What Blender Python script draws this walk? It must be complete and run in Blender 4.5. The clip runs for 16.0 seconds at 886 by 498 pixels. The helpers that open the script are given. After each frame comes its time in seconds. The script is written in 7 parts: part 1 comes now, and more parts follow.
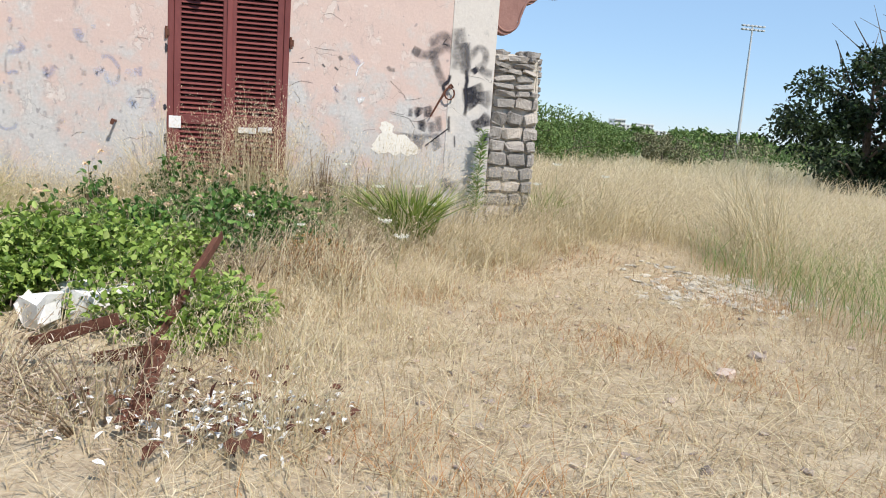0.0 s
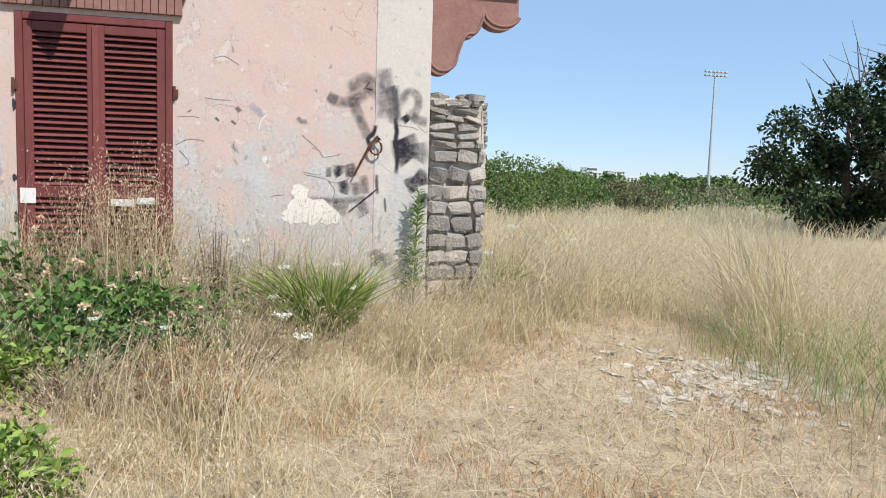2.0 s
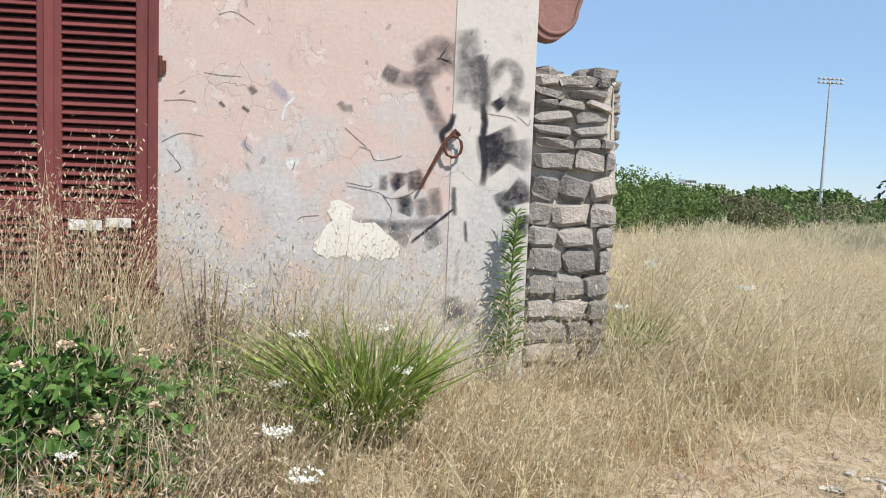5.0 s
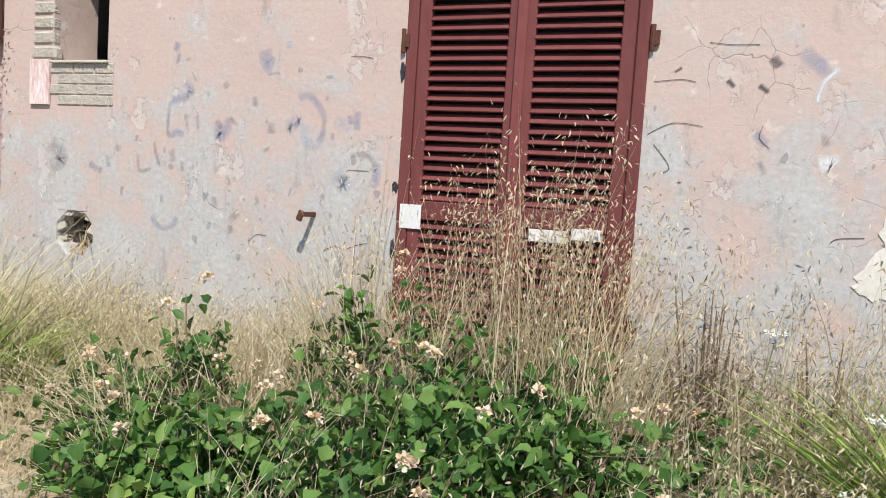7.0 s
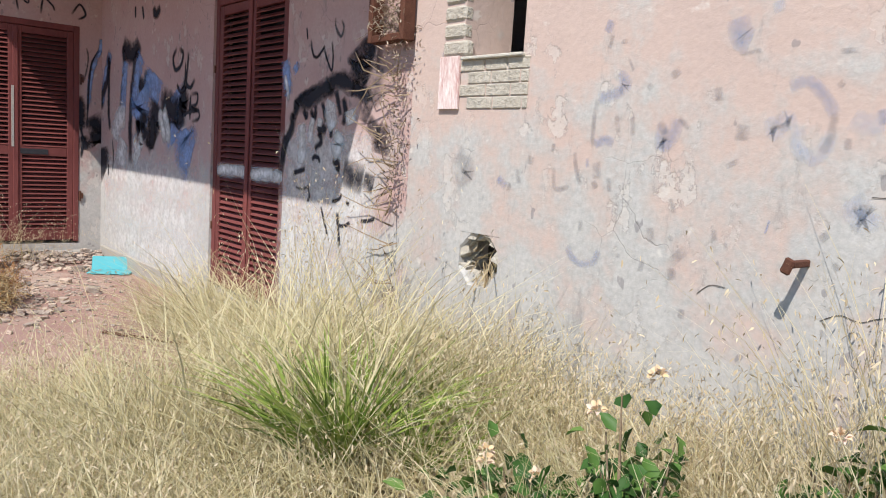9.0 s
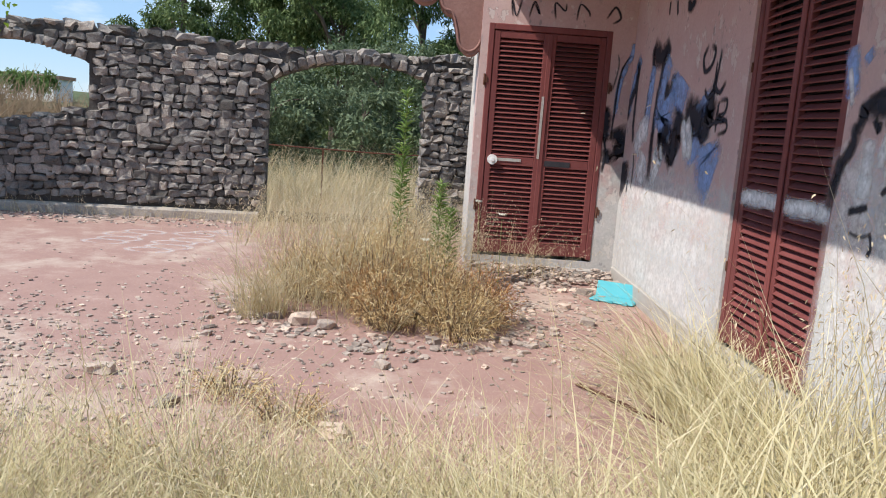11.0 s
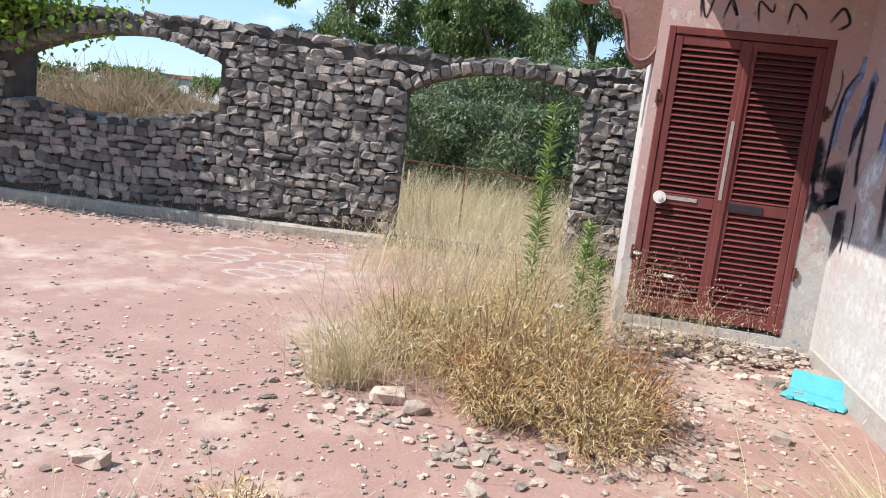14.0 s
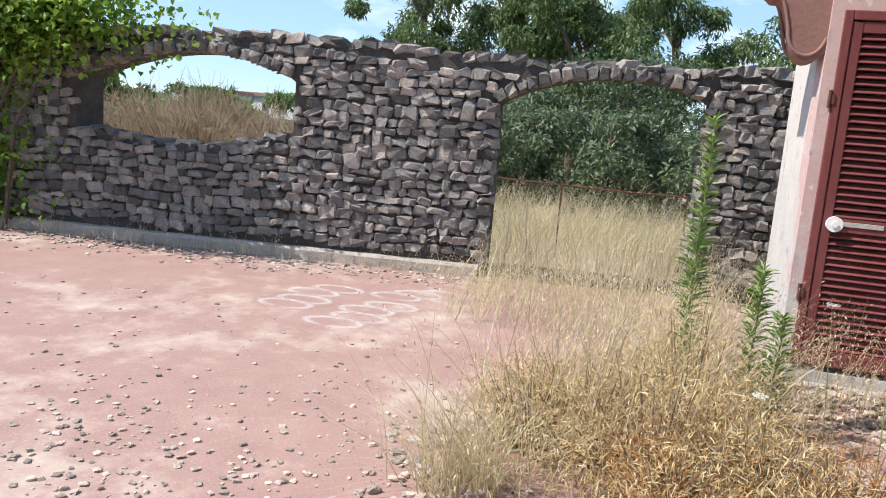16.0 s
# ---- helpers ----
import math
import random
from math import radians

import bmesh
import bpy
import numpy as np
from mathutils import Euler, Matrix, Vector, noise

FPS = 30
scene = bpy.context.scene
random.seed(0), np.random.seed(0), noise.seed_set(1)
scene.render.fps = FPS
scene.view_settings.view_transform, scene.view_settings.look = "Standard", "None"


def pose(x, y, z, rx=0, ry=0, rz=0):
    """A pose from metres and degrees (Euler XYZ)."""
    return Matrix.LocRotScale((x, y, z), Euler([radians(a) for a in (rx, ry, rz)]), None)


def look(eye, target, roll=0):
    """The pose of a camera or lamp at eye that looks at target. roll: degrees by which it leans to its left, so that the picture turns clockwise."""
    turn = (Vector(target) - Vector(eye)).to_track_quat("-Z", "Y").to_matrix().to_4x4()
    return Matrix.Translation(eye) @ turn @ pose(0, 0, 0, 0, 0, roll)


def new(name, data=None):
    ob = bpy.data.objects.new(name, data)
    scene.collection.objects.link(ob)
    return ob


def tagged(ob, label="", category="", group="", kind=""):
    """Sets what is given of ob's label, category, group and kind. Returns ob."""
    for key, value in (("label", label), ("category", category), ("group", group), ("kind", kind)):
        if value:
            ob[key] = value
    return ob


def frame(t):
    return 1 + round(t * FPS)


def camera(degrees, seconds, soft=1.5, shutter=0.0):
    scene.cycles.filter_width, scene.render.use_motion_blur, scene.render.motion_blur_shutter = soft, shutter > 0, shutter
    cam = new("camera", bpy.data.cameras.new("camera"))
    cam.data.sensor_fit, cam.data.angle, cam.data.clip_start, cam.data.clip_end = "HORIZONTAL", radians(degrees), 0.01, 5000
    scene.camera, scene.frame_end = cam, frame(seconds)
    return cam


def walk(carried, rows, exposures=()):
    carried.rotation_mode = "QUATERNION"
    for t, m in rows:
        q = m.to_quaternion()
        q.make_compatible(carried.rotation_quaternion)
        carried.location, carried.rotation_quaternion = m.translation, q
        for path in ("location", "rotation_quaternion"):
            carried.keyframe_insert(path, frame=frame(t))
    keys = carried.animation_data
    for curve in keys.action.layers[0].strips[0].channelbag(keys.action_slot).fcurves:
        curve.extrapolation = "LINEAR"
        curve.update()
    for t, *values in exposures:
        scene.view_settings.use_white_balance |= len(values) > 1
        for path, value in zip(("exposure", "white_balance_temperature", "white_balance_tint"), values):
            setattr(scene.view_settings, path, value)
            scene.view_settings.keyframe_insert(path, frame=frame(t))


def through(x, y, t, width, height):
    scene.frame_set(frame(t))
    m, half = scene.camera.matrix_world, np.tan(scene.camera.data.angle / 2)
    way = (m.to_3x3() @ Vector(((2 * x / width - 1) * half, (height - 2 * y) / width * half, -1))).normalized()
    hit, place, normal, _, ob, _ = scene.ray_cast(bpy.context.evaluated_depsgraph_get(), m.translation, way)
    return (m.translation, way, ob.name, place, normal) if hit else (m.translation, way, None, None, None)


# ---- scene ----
cam = camera(60.0, 16.0, soft=1.0)
METRES, EYE, TILT, LEAN, TURN = 8.0, 1.5, 0.0, 0.0, -22.7
PATH = [
    (0, (0.986, -0.787, 1.314), (1.4, 1.142, 0.983), 4.1),
    (0.5, (1.173, -0.463, 1.311), (1.667, 1.453, 1.024), 2.7),
    (1, (1.314, -0.122, 1.327), (1.803, 1.803, 1.092), 1.8),
    (1.5, (1.463, 0.216, 1.358), (1.943, 2.145, 1.135), 2.2),
    (2, (1.67, 0.583, 1.365), (2.135, 2.519, 1.175), 1.8),
    (2.5, (1.768, 0.992, 1.331), (2.204, 2.936, 1.149), 2.1),
    (3, (1.946, 1.279, 1.328), (2.385, 3.221, 1.14), 2.2),
    (3.2, (2.032, 1.408, 1.346), (2.469, 3.35, 1.161), 2.1),
    (5.3, (2.067, 2.837, 1.388), (2.214, 4.824, 1.216), 2.4),
    (5.5, (2.034, 2.938, 1.405), (2.108, 4.928, 1.224), 2.5),
    (6, (1.919, 3.241, 1.336), (1.661, 5.219, 1.193), 2.5),
    (6.5, (1.643, 3.423, 1.291), (1.039, 5.324, 1.141), 3.2),
    (6.6, (1.619, 3.488, 1.286), (0.965, 5.372, 1.138), 3.4),
    (7, (1.435, 3.653, 1.245), (0.711, 5.511, 1.096), 3.7),
    (7.5, (1.268, 3.932, 1.317), (0.412, 5.729, 1.117), 3.1),
    (8, (0.948, 4.155, 1.421), (-0.216, 5.759, 1.151), 2.6),
    (8.5, (0.745, 4.309, 1.373), (-0.581, 5.786, 1.128), 3.2),
    (9, (0.569, 4.472, 1.363), (-0.948, 5.752, 1.124), 3.6),
    (9.3, (0.414, 4.467, 1.403), (-1.206, 5.606, 1.123), 3.0),
    (9.5, (0.285, 4.565, 1.419), (-1.384, 5.629, 1.131), 2.8),
    (10, (-0.055, 4.638, 1.458), (-1.848, 5.471, 1.149), 3.0),
    (10.2, (-0.191, 4.703, 1.433), (-2.064, 5.332, 1.128), 3.0),
    (12.3, (-1.046, 5.616, 1.454), (-3.0, 5.344, 1.126), 6.2),
    (12.5, (-1.135, 5.583, 1.454), (-3.086, 5.288, 1.126), 6.5),
    (13, (-1.421, 5.387, 1.432), (-3.367, 5.052, 1.114), 7.0),
    (13.5, (-1.703, 5.266, 1.431), (-3.648, 4.914, 1.123), 7.2),
    (14, (-2.017, 5.199, 1.481), (-3.959, 4.835, 1.174), 7.0),
    (14.5, (-2.274, 5.038, 1.484), (-4.217, 4.662, 1.193), 6.4),
    (15, (-2.514, 4.866, 1.506), (-4.456, 4.477, 1.226), 6.1),
    (15.5, (-2.796, 4.828, 1.508), (-4.73, 4.41, 1.219), 5.4),
    (16, (-2.962, 4.665, 1.546), (-4.862, 4.121, 1.238), 4.9),
]
walk(cam, [(t, look(eye, target, roll)) for t, eye, target, roll in PATH], exposures=[(0.0, 0.2), (3.2, 0.16), (6.5, 0.12), (8.5, 0.22), (9.5, 0.12), (10.2, 0.10), (12.3, 0.57), (16.0, 0.55)])

# ---- world and sun ----
SUN = Vector((0.37, -0.72, 1.0)).normalized()
world = bpy.data.worlds.new("world")
scene.world = world
world.use_nodes = True
wn = world.node_tree.nodes
sky = wn.new("ShaderNodeTexSky")
sky.sky_type = "NISHITA"
sky.sun_disc = False
sky.sun_elevation = math.asin(SUN.z)
sky.sun_rotation = math.atan2(SUN.x, SUN.y)
sky.altitude = 1200
sky.air_density, sky.dust_density, sky.ozone_density = 1.0, 0.05, 3.0
wn["Background"].inputs["Strength"].default_value = 0.135
# an even summer haze over the sky, and thin clouds to the west
wl = world.node_tree.links
haze = wn.new("ShaderNodeMix")
haze.data_type = "RGBA"
haze.inputs[0].default_value = 0.62
haze.inputs[7].default_value = (2.55, 4.05, 6.1, 1)
wl.new(sky.outputs[0], haze.inputs[6])
way = wn.new("ShaderNodeTexCoord")
flat = wn.new("ShaderNodeMapping")
flat.inputs["Scale"].default_value = (1.0, 1.0, 3.2)
wl.new(way.outputs["Generated"], flat.inputs["Vector"])
puff = wn.new("ShaderNodeTexNoise")
puff.inputs["Scale"].default_value, puff.inputs["Detail"].default_value, puff.inputs["Roughness"].default_value = 3.2, 7.0, 0.6
wl.new(flat.outputs[0], puff.inputs["Vector"])
cover = wn.new("ShaderNodeMapRange")
cover.inputs["From Min"].default_value, cover.inputs["From Max"].default_value, cover.inputs["To Max"].default_value = 0.46, 0.66, 0.85
wl.new(puff.outputs["Fac"], cover.inputs["Value"])
axes = wn.new("ShaderNodeSeparateXYZ")
wl.new(way.outputs["Generated"], axes.inputs[0])
west = wn.new("ShaderNodeMapRange")
west.inputs["From Min"].default_value, west.inputs["From Max"].default_value = -0.35, -0.75
wl.new(axes.outputs[0], west.inputs["Value"])
both = wn.new("ShaderNodeMath")
both.operation = "MULTIPLY"
wl.new(cover.outputs[0], both.inputs[0])
wl.new(west.outputs[0], both.inputs[1])
clouds = wn.new("ShaderNodeMix")
clouds.data_type = "RGBA"
clouds.inputs[7].default_value = (7.0, 7.2, 7.4, 1)
wl.new(both.outputs[0], clouds.inputs[0])
wl.new(haze.outputs[2], clouds.inputs[6])
wl.new(clouds.outputs[2], wn["Background"].inputs["Color"])
sun = new("sun", bpy.data.lights.new("sun", "SUN"))
sun.data.energy, sun.data.angle, sun.data.color = 5.0, radians(0.53), (1.0, 0.945, 0.86)
sun.matrix_world = look(SUN * 50, (0, 0, 0))

# ---- helpers of this scene ----
rng = np.random.default_rng(7)


def part(name, bm, material, parent=None, label=""):
    """One mesh object from a bmesh, under a thing or a part."""
    me = bpy.data.meshes.new(name)
    bm.to_mesh(me)
    bm.free()
    return link_mesh(name, me, material, parent, label)


def link_mesh(name, me, material, parent=None, label=""):
    if material is not None and not me.materials:
        me.materials.append(material)
    ob = new(name, me)
    if parent is not None:
        ob.parent = parent
    if label:
        ob["label"] = label
    return ob


def raw(name, verts, faces_per, n, material, parent=None, label="", uv=None, smooth=False):
    """A mesh of n equal pieces: verts (n, k, 3) and the faces of one piece."""
    n, k, _ = verts.shape
    flat, sizes = [], []
    for f in faces_per:
        flat.append(np.array(f))
        sizes.append(len(f))
    loops1 = np.concatenate(flat)
    loops = (loops1[None, :] + (np.arange(n) * k)[:, None]).ravel()
    tot = np.tile(np.array(sizes), n)
    start = np.concatenate(([0], np.cumsum(tot)[:-1]))
    me = bpy.data.meshes.new(name)
    me.vertices.add(n * k)
    me.vertices.foreach_set("co", verts.reshape(-1).astype(np.float32))
    me.loops.add(len(loops))
    me.loops.foreach_set("vertex_index", loops.astype(np.int32))
    me.polygons.add(len(tot))
    me.polygons.foreach_set("loop_start", start.astype(np.int32))
    me.polygons.foreach_set("loop_total", tot.astype(np.int32))
    if uv is not None:
        layer = me.uv_layers.new(name="UVMap")
        layer.data.foreach_set("uv", uv.reshape(-1, 2)[loops].reshape(-1).astype(np.float32))
    if smooth:
        me.polygons.foreach_set("use_smooth", np.ones(len(tot), dtype=bool))
    me.update(calc_edges=True)
    return link_mesh(name, me, material, parent, label)


def thing(name, at, label, category, group="", kind=""):
    ob = new(name)
    ob.location = at
    ob.empty_display_size = 0.1
    return tagged(ob, label, category, group, kind)


def put_box(bm, x0, x1, y0, y1, z0, z1, bevel=0.0, turn=None):
    m = Matrix.Translation(((x0 + x1) / 2, (y0 + y1) / 2, (z0 + z1) / 2)) @ Matrix.Diagonal((x1 - x0, y1 - y0, z1 - z0, 1))
    if turn is not None:
        m = turn @ m
    made = bmesh.ops.create_cube(bm, size=1.0, matrix=m)["verts"]
    if bevel:
        edges = list({e for v in made for e in v.link_edges})
        bmesh.ops.bevel(bm, geom=edges, offset=bevel, segments=1, affect="EDGES")
    return made


def box(name, dims, material, parent=None, label="", bevel=0.0):
    bm = bmesh.new()
    put_box(bm, *dims, bevel=bevel)
    return part(name, bm, material, parent, label)


def smooth01(t):
    t = np.clip(t, 0, 1)
    return t * t * (3 - 2 * t)


def ground_z(x, y):
    """Height of the ground."""
    x, y = np.asarray(x, float), np.asarray(y, float)
    bank = 0.26 * smooth01((y - 5.0) / 1.9) * smooth01((x + 3.6) / 1.2) * smooth01((6.5 - x) / 2.5)
    mound = 0.16 * np.exp(-((x + 0.5) ** 2 / 1.6 + (y - 4.2) ** 2 / 2.2))
    ripple = 0.025 * np.sin(1.7 * x + 0.6) * np.sin(1.3 * y) * smooth01((x + 3.0) / 1.5)
    far_n = -0.0145 * np.clip(y - 14, 0, 600) * smooth01((x + 20) / 30)
    hill = 9.0 * smooth01((-x - 60) / 240) * (0.75 + 0.25 * np.sin(y / 60.0))
    dip = -0.9 * smooth01((-x - 13) / 10)
    return bank + mound + ripple + far_n + hill + dip


# ---- materials ----
def mat(name, rough=0.9):
    m = bpy.data.materials.new(name)
    m.use_nodes = True
    b = m.node_tree.nodes["Principled BSDF"]
    b.inputs["Roughness"].default_value = rough
    b.inputs["Specular IOR Level"].default_value = 0.25
    return m, m.node_tree, b


def node(nt, kind, **values):
    n = nt.nodes.new(kind)
    for k, v in values.items():
        n.inputs[k].default_value = v
    return n


def noise_of(nt, scale, detail=5.0, rough=0.6, coord=None, stretch=None):
    c = nt.nodes.new("ShaderNodeNewGeometry").outputs["Position"] if coord is None else coord
    if stretch is not None:
        mp = nt.nodes.new("ShaderNodeMapping")
        mp.inputs["Scale"].default_value = stretch
        nt.links.new(c, mp.inputs["Vector"])
        c = mp.outputs[0]
    n = node(nt, "ShaderNodeTexNoise", Scale=scale, Detail=detail, Roughness=rough)
    nt.links.new(c, n.inputs["Vector"])
    return n.outputs["Fac"]


def ramp(nt, fac, stops):
    r = nt.nodes.new("ShaderNodeValToRGB")
    el = r.color_ramp.elements
    while len(el) < len(stops):
        el.new(0.5)
    for e, (p, c) in zip(el, stops):
        e.position, e.color = p, (*c, 1)
    nt.links.new(fac, r.inputs[0])
    return r.outputs[0]


def mix(nt, fac, a, b, kind="MIX"):
    m = nt.nodes.new("ShaderNodeMix")
    m.data_type, m.blend_type = "RGBA", kind
    for sock, v in ((m.inputs[0], fac), (m.inputs[6], a), (m.inputs[7], b)):
        if isinstance(v, (int, float)):
            sock.default_value = v
        elif isinstance(v, tuple):
            sock.default_value = (*v, 1)
        else:
            nt.links.new(v, sock)
    return m.outputs[2]


def maths(nt, op, a, b=0.0, clamp=False):
    m = nt.nodes.new("ShaderNodeMath")
    m.operation, m.use_clamp = op, clamp
    for sock, v in zip(m.inputs, (a, b)):
        if isinstance(v, (int, float)):
            sock.default_value = v
        else:
            nt.links.new(v, sock)
    return m.outputs[0]


def bump(nt, bsdf, height, strength, dist):
    b = node(nt, "ShaderNodeBump", Strength=strength, Distance=dist)
    nt.links.new(height, b.inputs["Height"])
    nt.links.new(b.outputs[0], bsdf.inputs["Normal"])


def height_of(nt):
    g = nt.nodes.new("ShaderNodeNewGeometry")
    s = nt.nodes.new("ShaderNodeSeparateXYZ")
    nt.links.new(g.outputs["Position"], s.inputs[0])
    return s.outputs


def plant_mat(name, colours, rough=0.7, through=0.0, island=True, patch=0.35):
    """Plant matter: a colour per blade or leaf, with a slow change over the ground."""
    m, nt, b = mat(name, rough)
    g = nt.nodes.new("ShaderNodeNewGeometry")
    k = len(colours) - 1
    fac = mix(nt, patch, g.outputs["Random Per Island"], noise_of(nt, 0.9, 3.0))
    col = ramp(nt, fac, [(0.12 + 0.76 * i / k, c) for i, c in enumerate(colours)])
    nt.links.new(col, b.inputs["Base Color"])
    if through:
        t = nt.nodes.new("ShaderNodeBsdfTranslucent")
        nt.links.new(col, t.inputs["Color"])
        s = node(nt, "ShaderNodeMixShader", Fac=through)
        nt.links.new(b.outputs[0], s.inputs[1])
        nt.links.new(t.outputs[0], s.inputs[2])
        nt.links.new(s.outputs[0], nt.nodes["Material Output"].inputs[0])
    return m


def colour_noise(nt, scale):
    n = node(nt, "ShaderNodeTexNoise", Scale=scale, Detail=4.0)
    nt.links.new(nt.nodes.new("ShaderNodeNewGeometry").outputs["Position"], n.inputs["Vector"])
    return n.outputs["Color"]


def plaster(name, tones, grey_from, grey_to, stain, cracks=0.4):
    """Old painted plaster: paint, worn to grey render in patches, more so low down, with dark dribbles."""
    m, nt, b = mat(name, 0.92)
    big, mid, fine = noise_of(nt, 0.9, 4), noise_of(nt, 3.3, 6, 0.65), noise_of(nt, 38, 6, 0.7)
    z = height_of(nt)[2]
    base = ramp(nt, mix(nt, 0.4, big, mid), [(0.25, tones[0]), (0.5, tones[1]), (0.75, tones[2])])
    low = maths(nt, "MULTIPLY_ADD", z, -1.0 / (grey_to - grey_from))
    nt.nodes[-1].inputs[2].default_value = grey_to / (grey_to - grey_from)
    worn = maths(nt, "ADD", maths(nt, "MULTIPLY", low, 0.55), maths(nt, "MULTIPLY_ADD", mid, 1.6))
    nt.nodes[-2].inputs[2].default_value = -0.75
    wear = ramp(nt, worn, [(0.25, (0, 0, 0)), (0.55, (1, 1, 1))])
    grey = ramp(nt, mix(nt, 0.5, mid, fine), [(0.3, (0.36, 0.35, 0.345)), (0.7, (0.54, 0.52, 0.505))])
    col = mix(nt, wear, base, grey)
    streak = noise_of(nt, 2.6, 7, 0.72, stretch=(2.4, 2.4, 0.8))
    dark = ramp(nt, streak, [(0.60, (0, 0, 0)), (0.70, (1, 1, 1))])
    col = mix(nt, maths(nt, "MULTIPLY", dark, stain), col, (0.17, 0.165, 0.17))
    spots = ramp(nt, noise_of(nt, 9.0, 3, 0.5), [(0.66, (0, 0, 0)), (0.71, (1, 1, 1))])
    col = mix(nt, maths(nt, "MULTIPLY", spots, 0.45), col, (0.70, 0.66, 0.62))
    # hairline cracks in patches, flaked edges and small dark chips
    bent = mix(nt, 0.12, nt.nodes.new("ShaderNodeNewGeometry").outputs["Position"], colour_noise(nt, 5.0))
    cells = node(nt, "ShaderNodeTexVoronoi", Scale=4.6)
    cells.feature = "DISTANCE_TO_EDGE"
    nt.links.new(bent, cells.inputs["Vector"])
    line = ramp(nt, cells.outputs["Distance"], [(0.002, (1, 1, 1)), (0.009, (0, 0, 0))])
    where = ramp(nt, noise_of(nt, 1.5, 4, 0.6), [(0.54, (0, 0, 0)), (0.64, (1, 1, 1))])
    crack = maths(nt, "MULTIPLY", maths(nt, "MULTIPLY", line, where), cracks)
    flake = noise_of(nt, 7.5, 8, 0.62, stretch=(1.0, 1.0, 0.7))
    bare = ramp(nt, flake, [(0.575, (0, 0, 0)), (0.59, (1, 1, 1))])
    lip = ramp(nt, flake, [(0.556, (0, 0, 0)), (0.572, (1, 1, 1)), (0.584, (0, 0, 0))])
    flaky = ramp(nt, noise_of(nt, 1.1, 3), [(0.45, (0, 0, 0)), (0.58, (1, 1, 1))])
    col = mix(nt, maths(nt, "MULTIPLY", maths(nt, "MULTIPLY", bare, flaky), 0.5), col, (0.60, 0.555, 0.52))
    col = mix(nt, maths(nt, "MULTIPLY", maths(nt, "MULTIPLY", lip, flaky), 0.45), col, (0.27, 0.24, 0.235))
    chip = ramp(nt, noise_of(nt, 15.0, 2, 0.5, stretch=(1.0, 1.0, 0.62)), [(0.685, (0, 0, 0)), (0.71, (1, 1, 1))])
    col = mix(nt, maths(nt, "MULTIPLY", chip, 0.55), col, (0.20, 0.185, 0.20))
    col = mix(nt, crack, col, (0.11, 0.095, 0.09))
    col = mix(nt, 0.16, col, fine, "OVERLAY")
    nt.links.new(col, b.inputs["Base Color"])
    relief = maths(nt, "SUBTRACT", maths(nt, "ADD", mid, maths(nt, "MULTIPLY", fine, 0.25)), maths(nt, "MULTIPLY", maths(nt, "ADD", crack, maths(nt, "MULTIPLY", bare, flaky)), 0.5))
    bump(nt, b, relief, 0.4, 0.02)
    return m


def simple(name, a, c, scale=6.0, rough=0.8, bumpy=0.3, dist=0.01, stretch=None, metal=0.0, rnd=0.0):
    m, nt, b = mat(name, rough)
    n1, n2 = noise_of(nt, scale, 5, stretch=stretch), noise_of(nt, scale * 7, 5, stretch=stretch)
    col = ramp(nt, mix(nt, 0.45, n1, n2), [(0.3, a), (0.7, c)])
    if rnd:
        oi = nt.nodes.new("ShaderNodeObjectInfo")
        gi = nt.nodes.new("ShaderNodeNewGeometry")
        r = maths(nt, "FRACT", maths(nt, "ADD", oi.outputs["Random"], gi.outputs["Random Per Island"]))
        tint = ramp(nt, r, [(0.0, (1 - rnd,) * 3), (0.55, (1, 1, 1)), (0.9, (1.0 + rnd * 0.6, 1.0 + rnd * 0.5, 1 + rnd * 0.4)), (1.0, (1.0 + rnd * 1.2, 1 + rnd, 1 + rnd * 0.8))])
        col = mix(nt, 1.0, col, tint, "MULTIPLY")
    nt.links.new(col, b.inputs["Base Color"])
    b.inputs["Metallic"].default_value = metal
    bump(nt, b, n2, bumpy, dist)
    return m


M_WALL = plaster("pink_plaster", ((0.50, 0.385, 0.35), (0.545, 0.42, 0.375), (0.50, 0.44, 0.405)), 0.7, 2.5, 0.36)
M_WALL2 = plaster("terrace_plaster", ((0.46, 0.30, 0.28), (0.50, 0.35, 0.33), (0.55, 0.46, 0.44)), 0.5, 1.7, 0.42)
M_PILLAR = plaster("grey_render", ((0.50, 0.47, 0.44), (0.55, 0.51, 0.47), (0.5, 0.48, 0.46)), 0.6, 2.2, 0.6)
M_INSIDE = simple("inner_plaster", (0.34, 0.33, 0.33), (0.48, 0.47, 0.46), 3, 0.95)
M_WOOD = simple("red_brown_paint", (0.13, 0.035, 0.035), (0.20, 0.062, 0.058), 5, 0.6, 0.3, 0.004, stretch=(1, 1, 0.3), rnd=0.12)
M_WHITE = simple("white_paint", (0.62, 0.61, 0.60), (0.80, 0.79, 0.78), 9, 0.7, 0.2, 0.003)
M_RED_TAG = simple("red_streaked_white", (0.42, 0.12, 0.10), (0.92, 0.89, 0.87), 9, 0.6, 0.1, 0.002, stretch=(2.2, 1, 0.45))
M_BLACK = simple("black_paint_and_shade", (0.02, 0.02, 0.025), (0.05, 0.05, 0.06), 8, 0.6, 0.2, 0.003)
M_LAVA = simple("lava_stone", (0.13, 0.12, 0.117), (0.40, 0.365, 0.335), 9, 0.95, 0.9, 0.03, rnd=0.6)
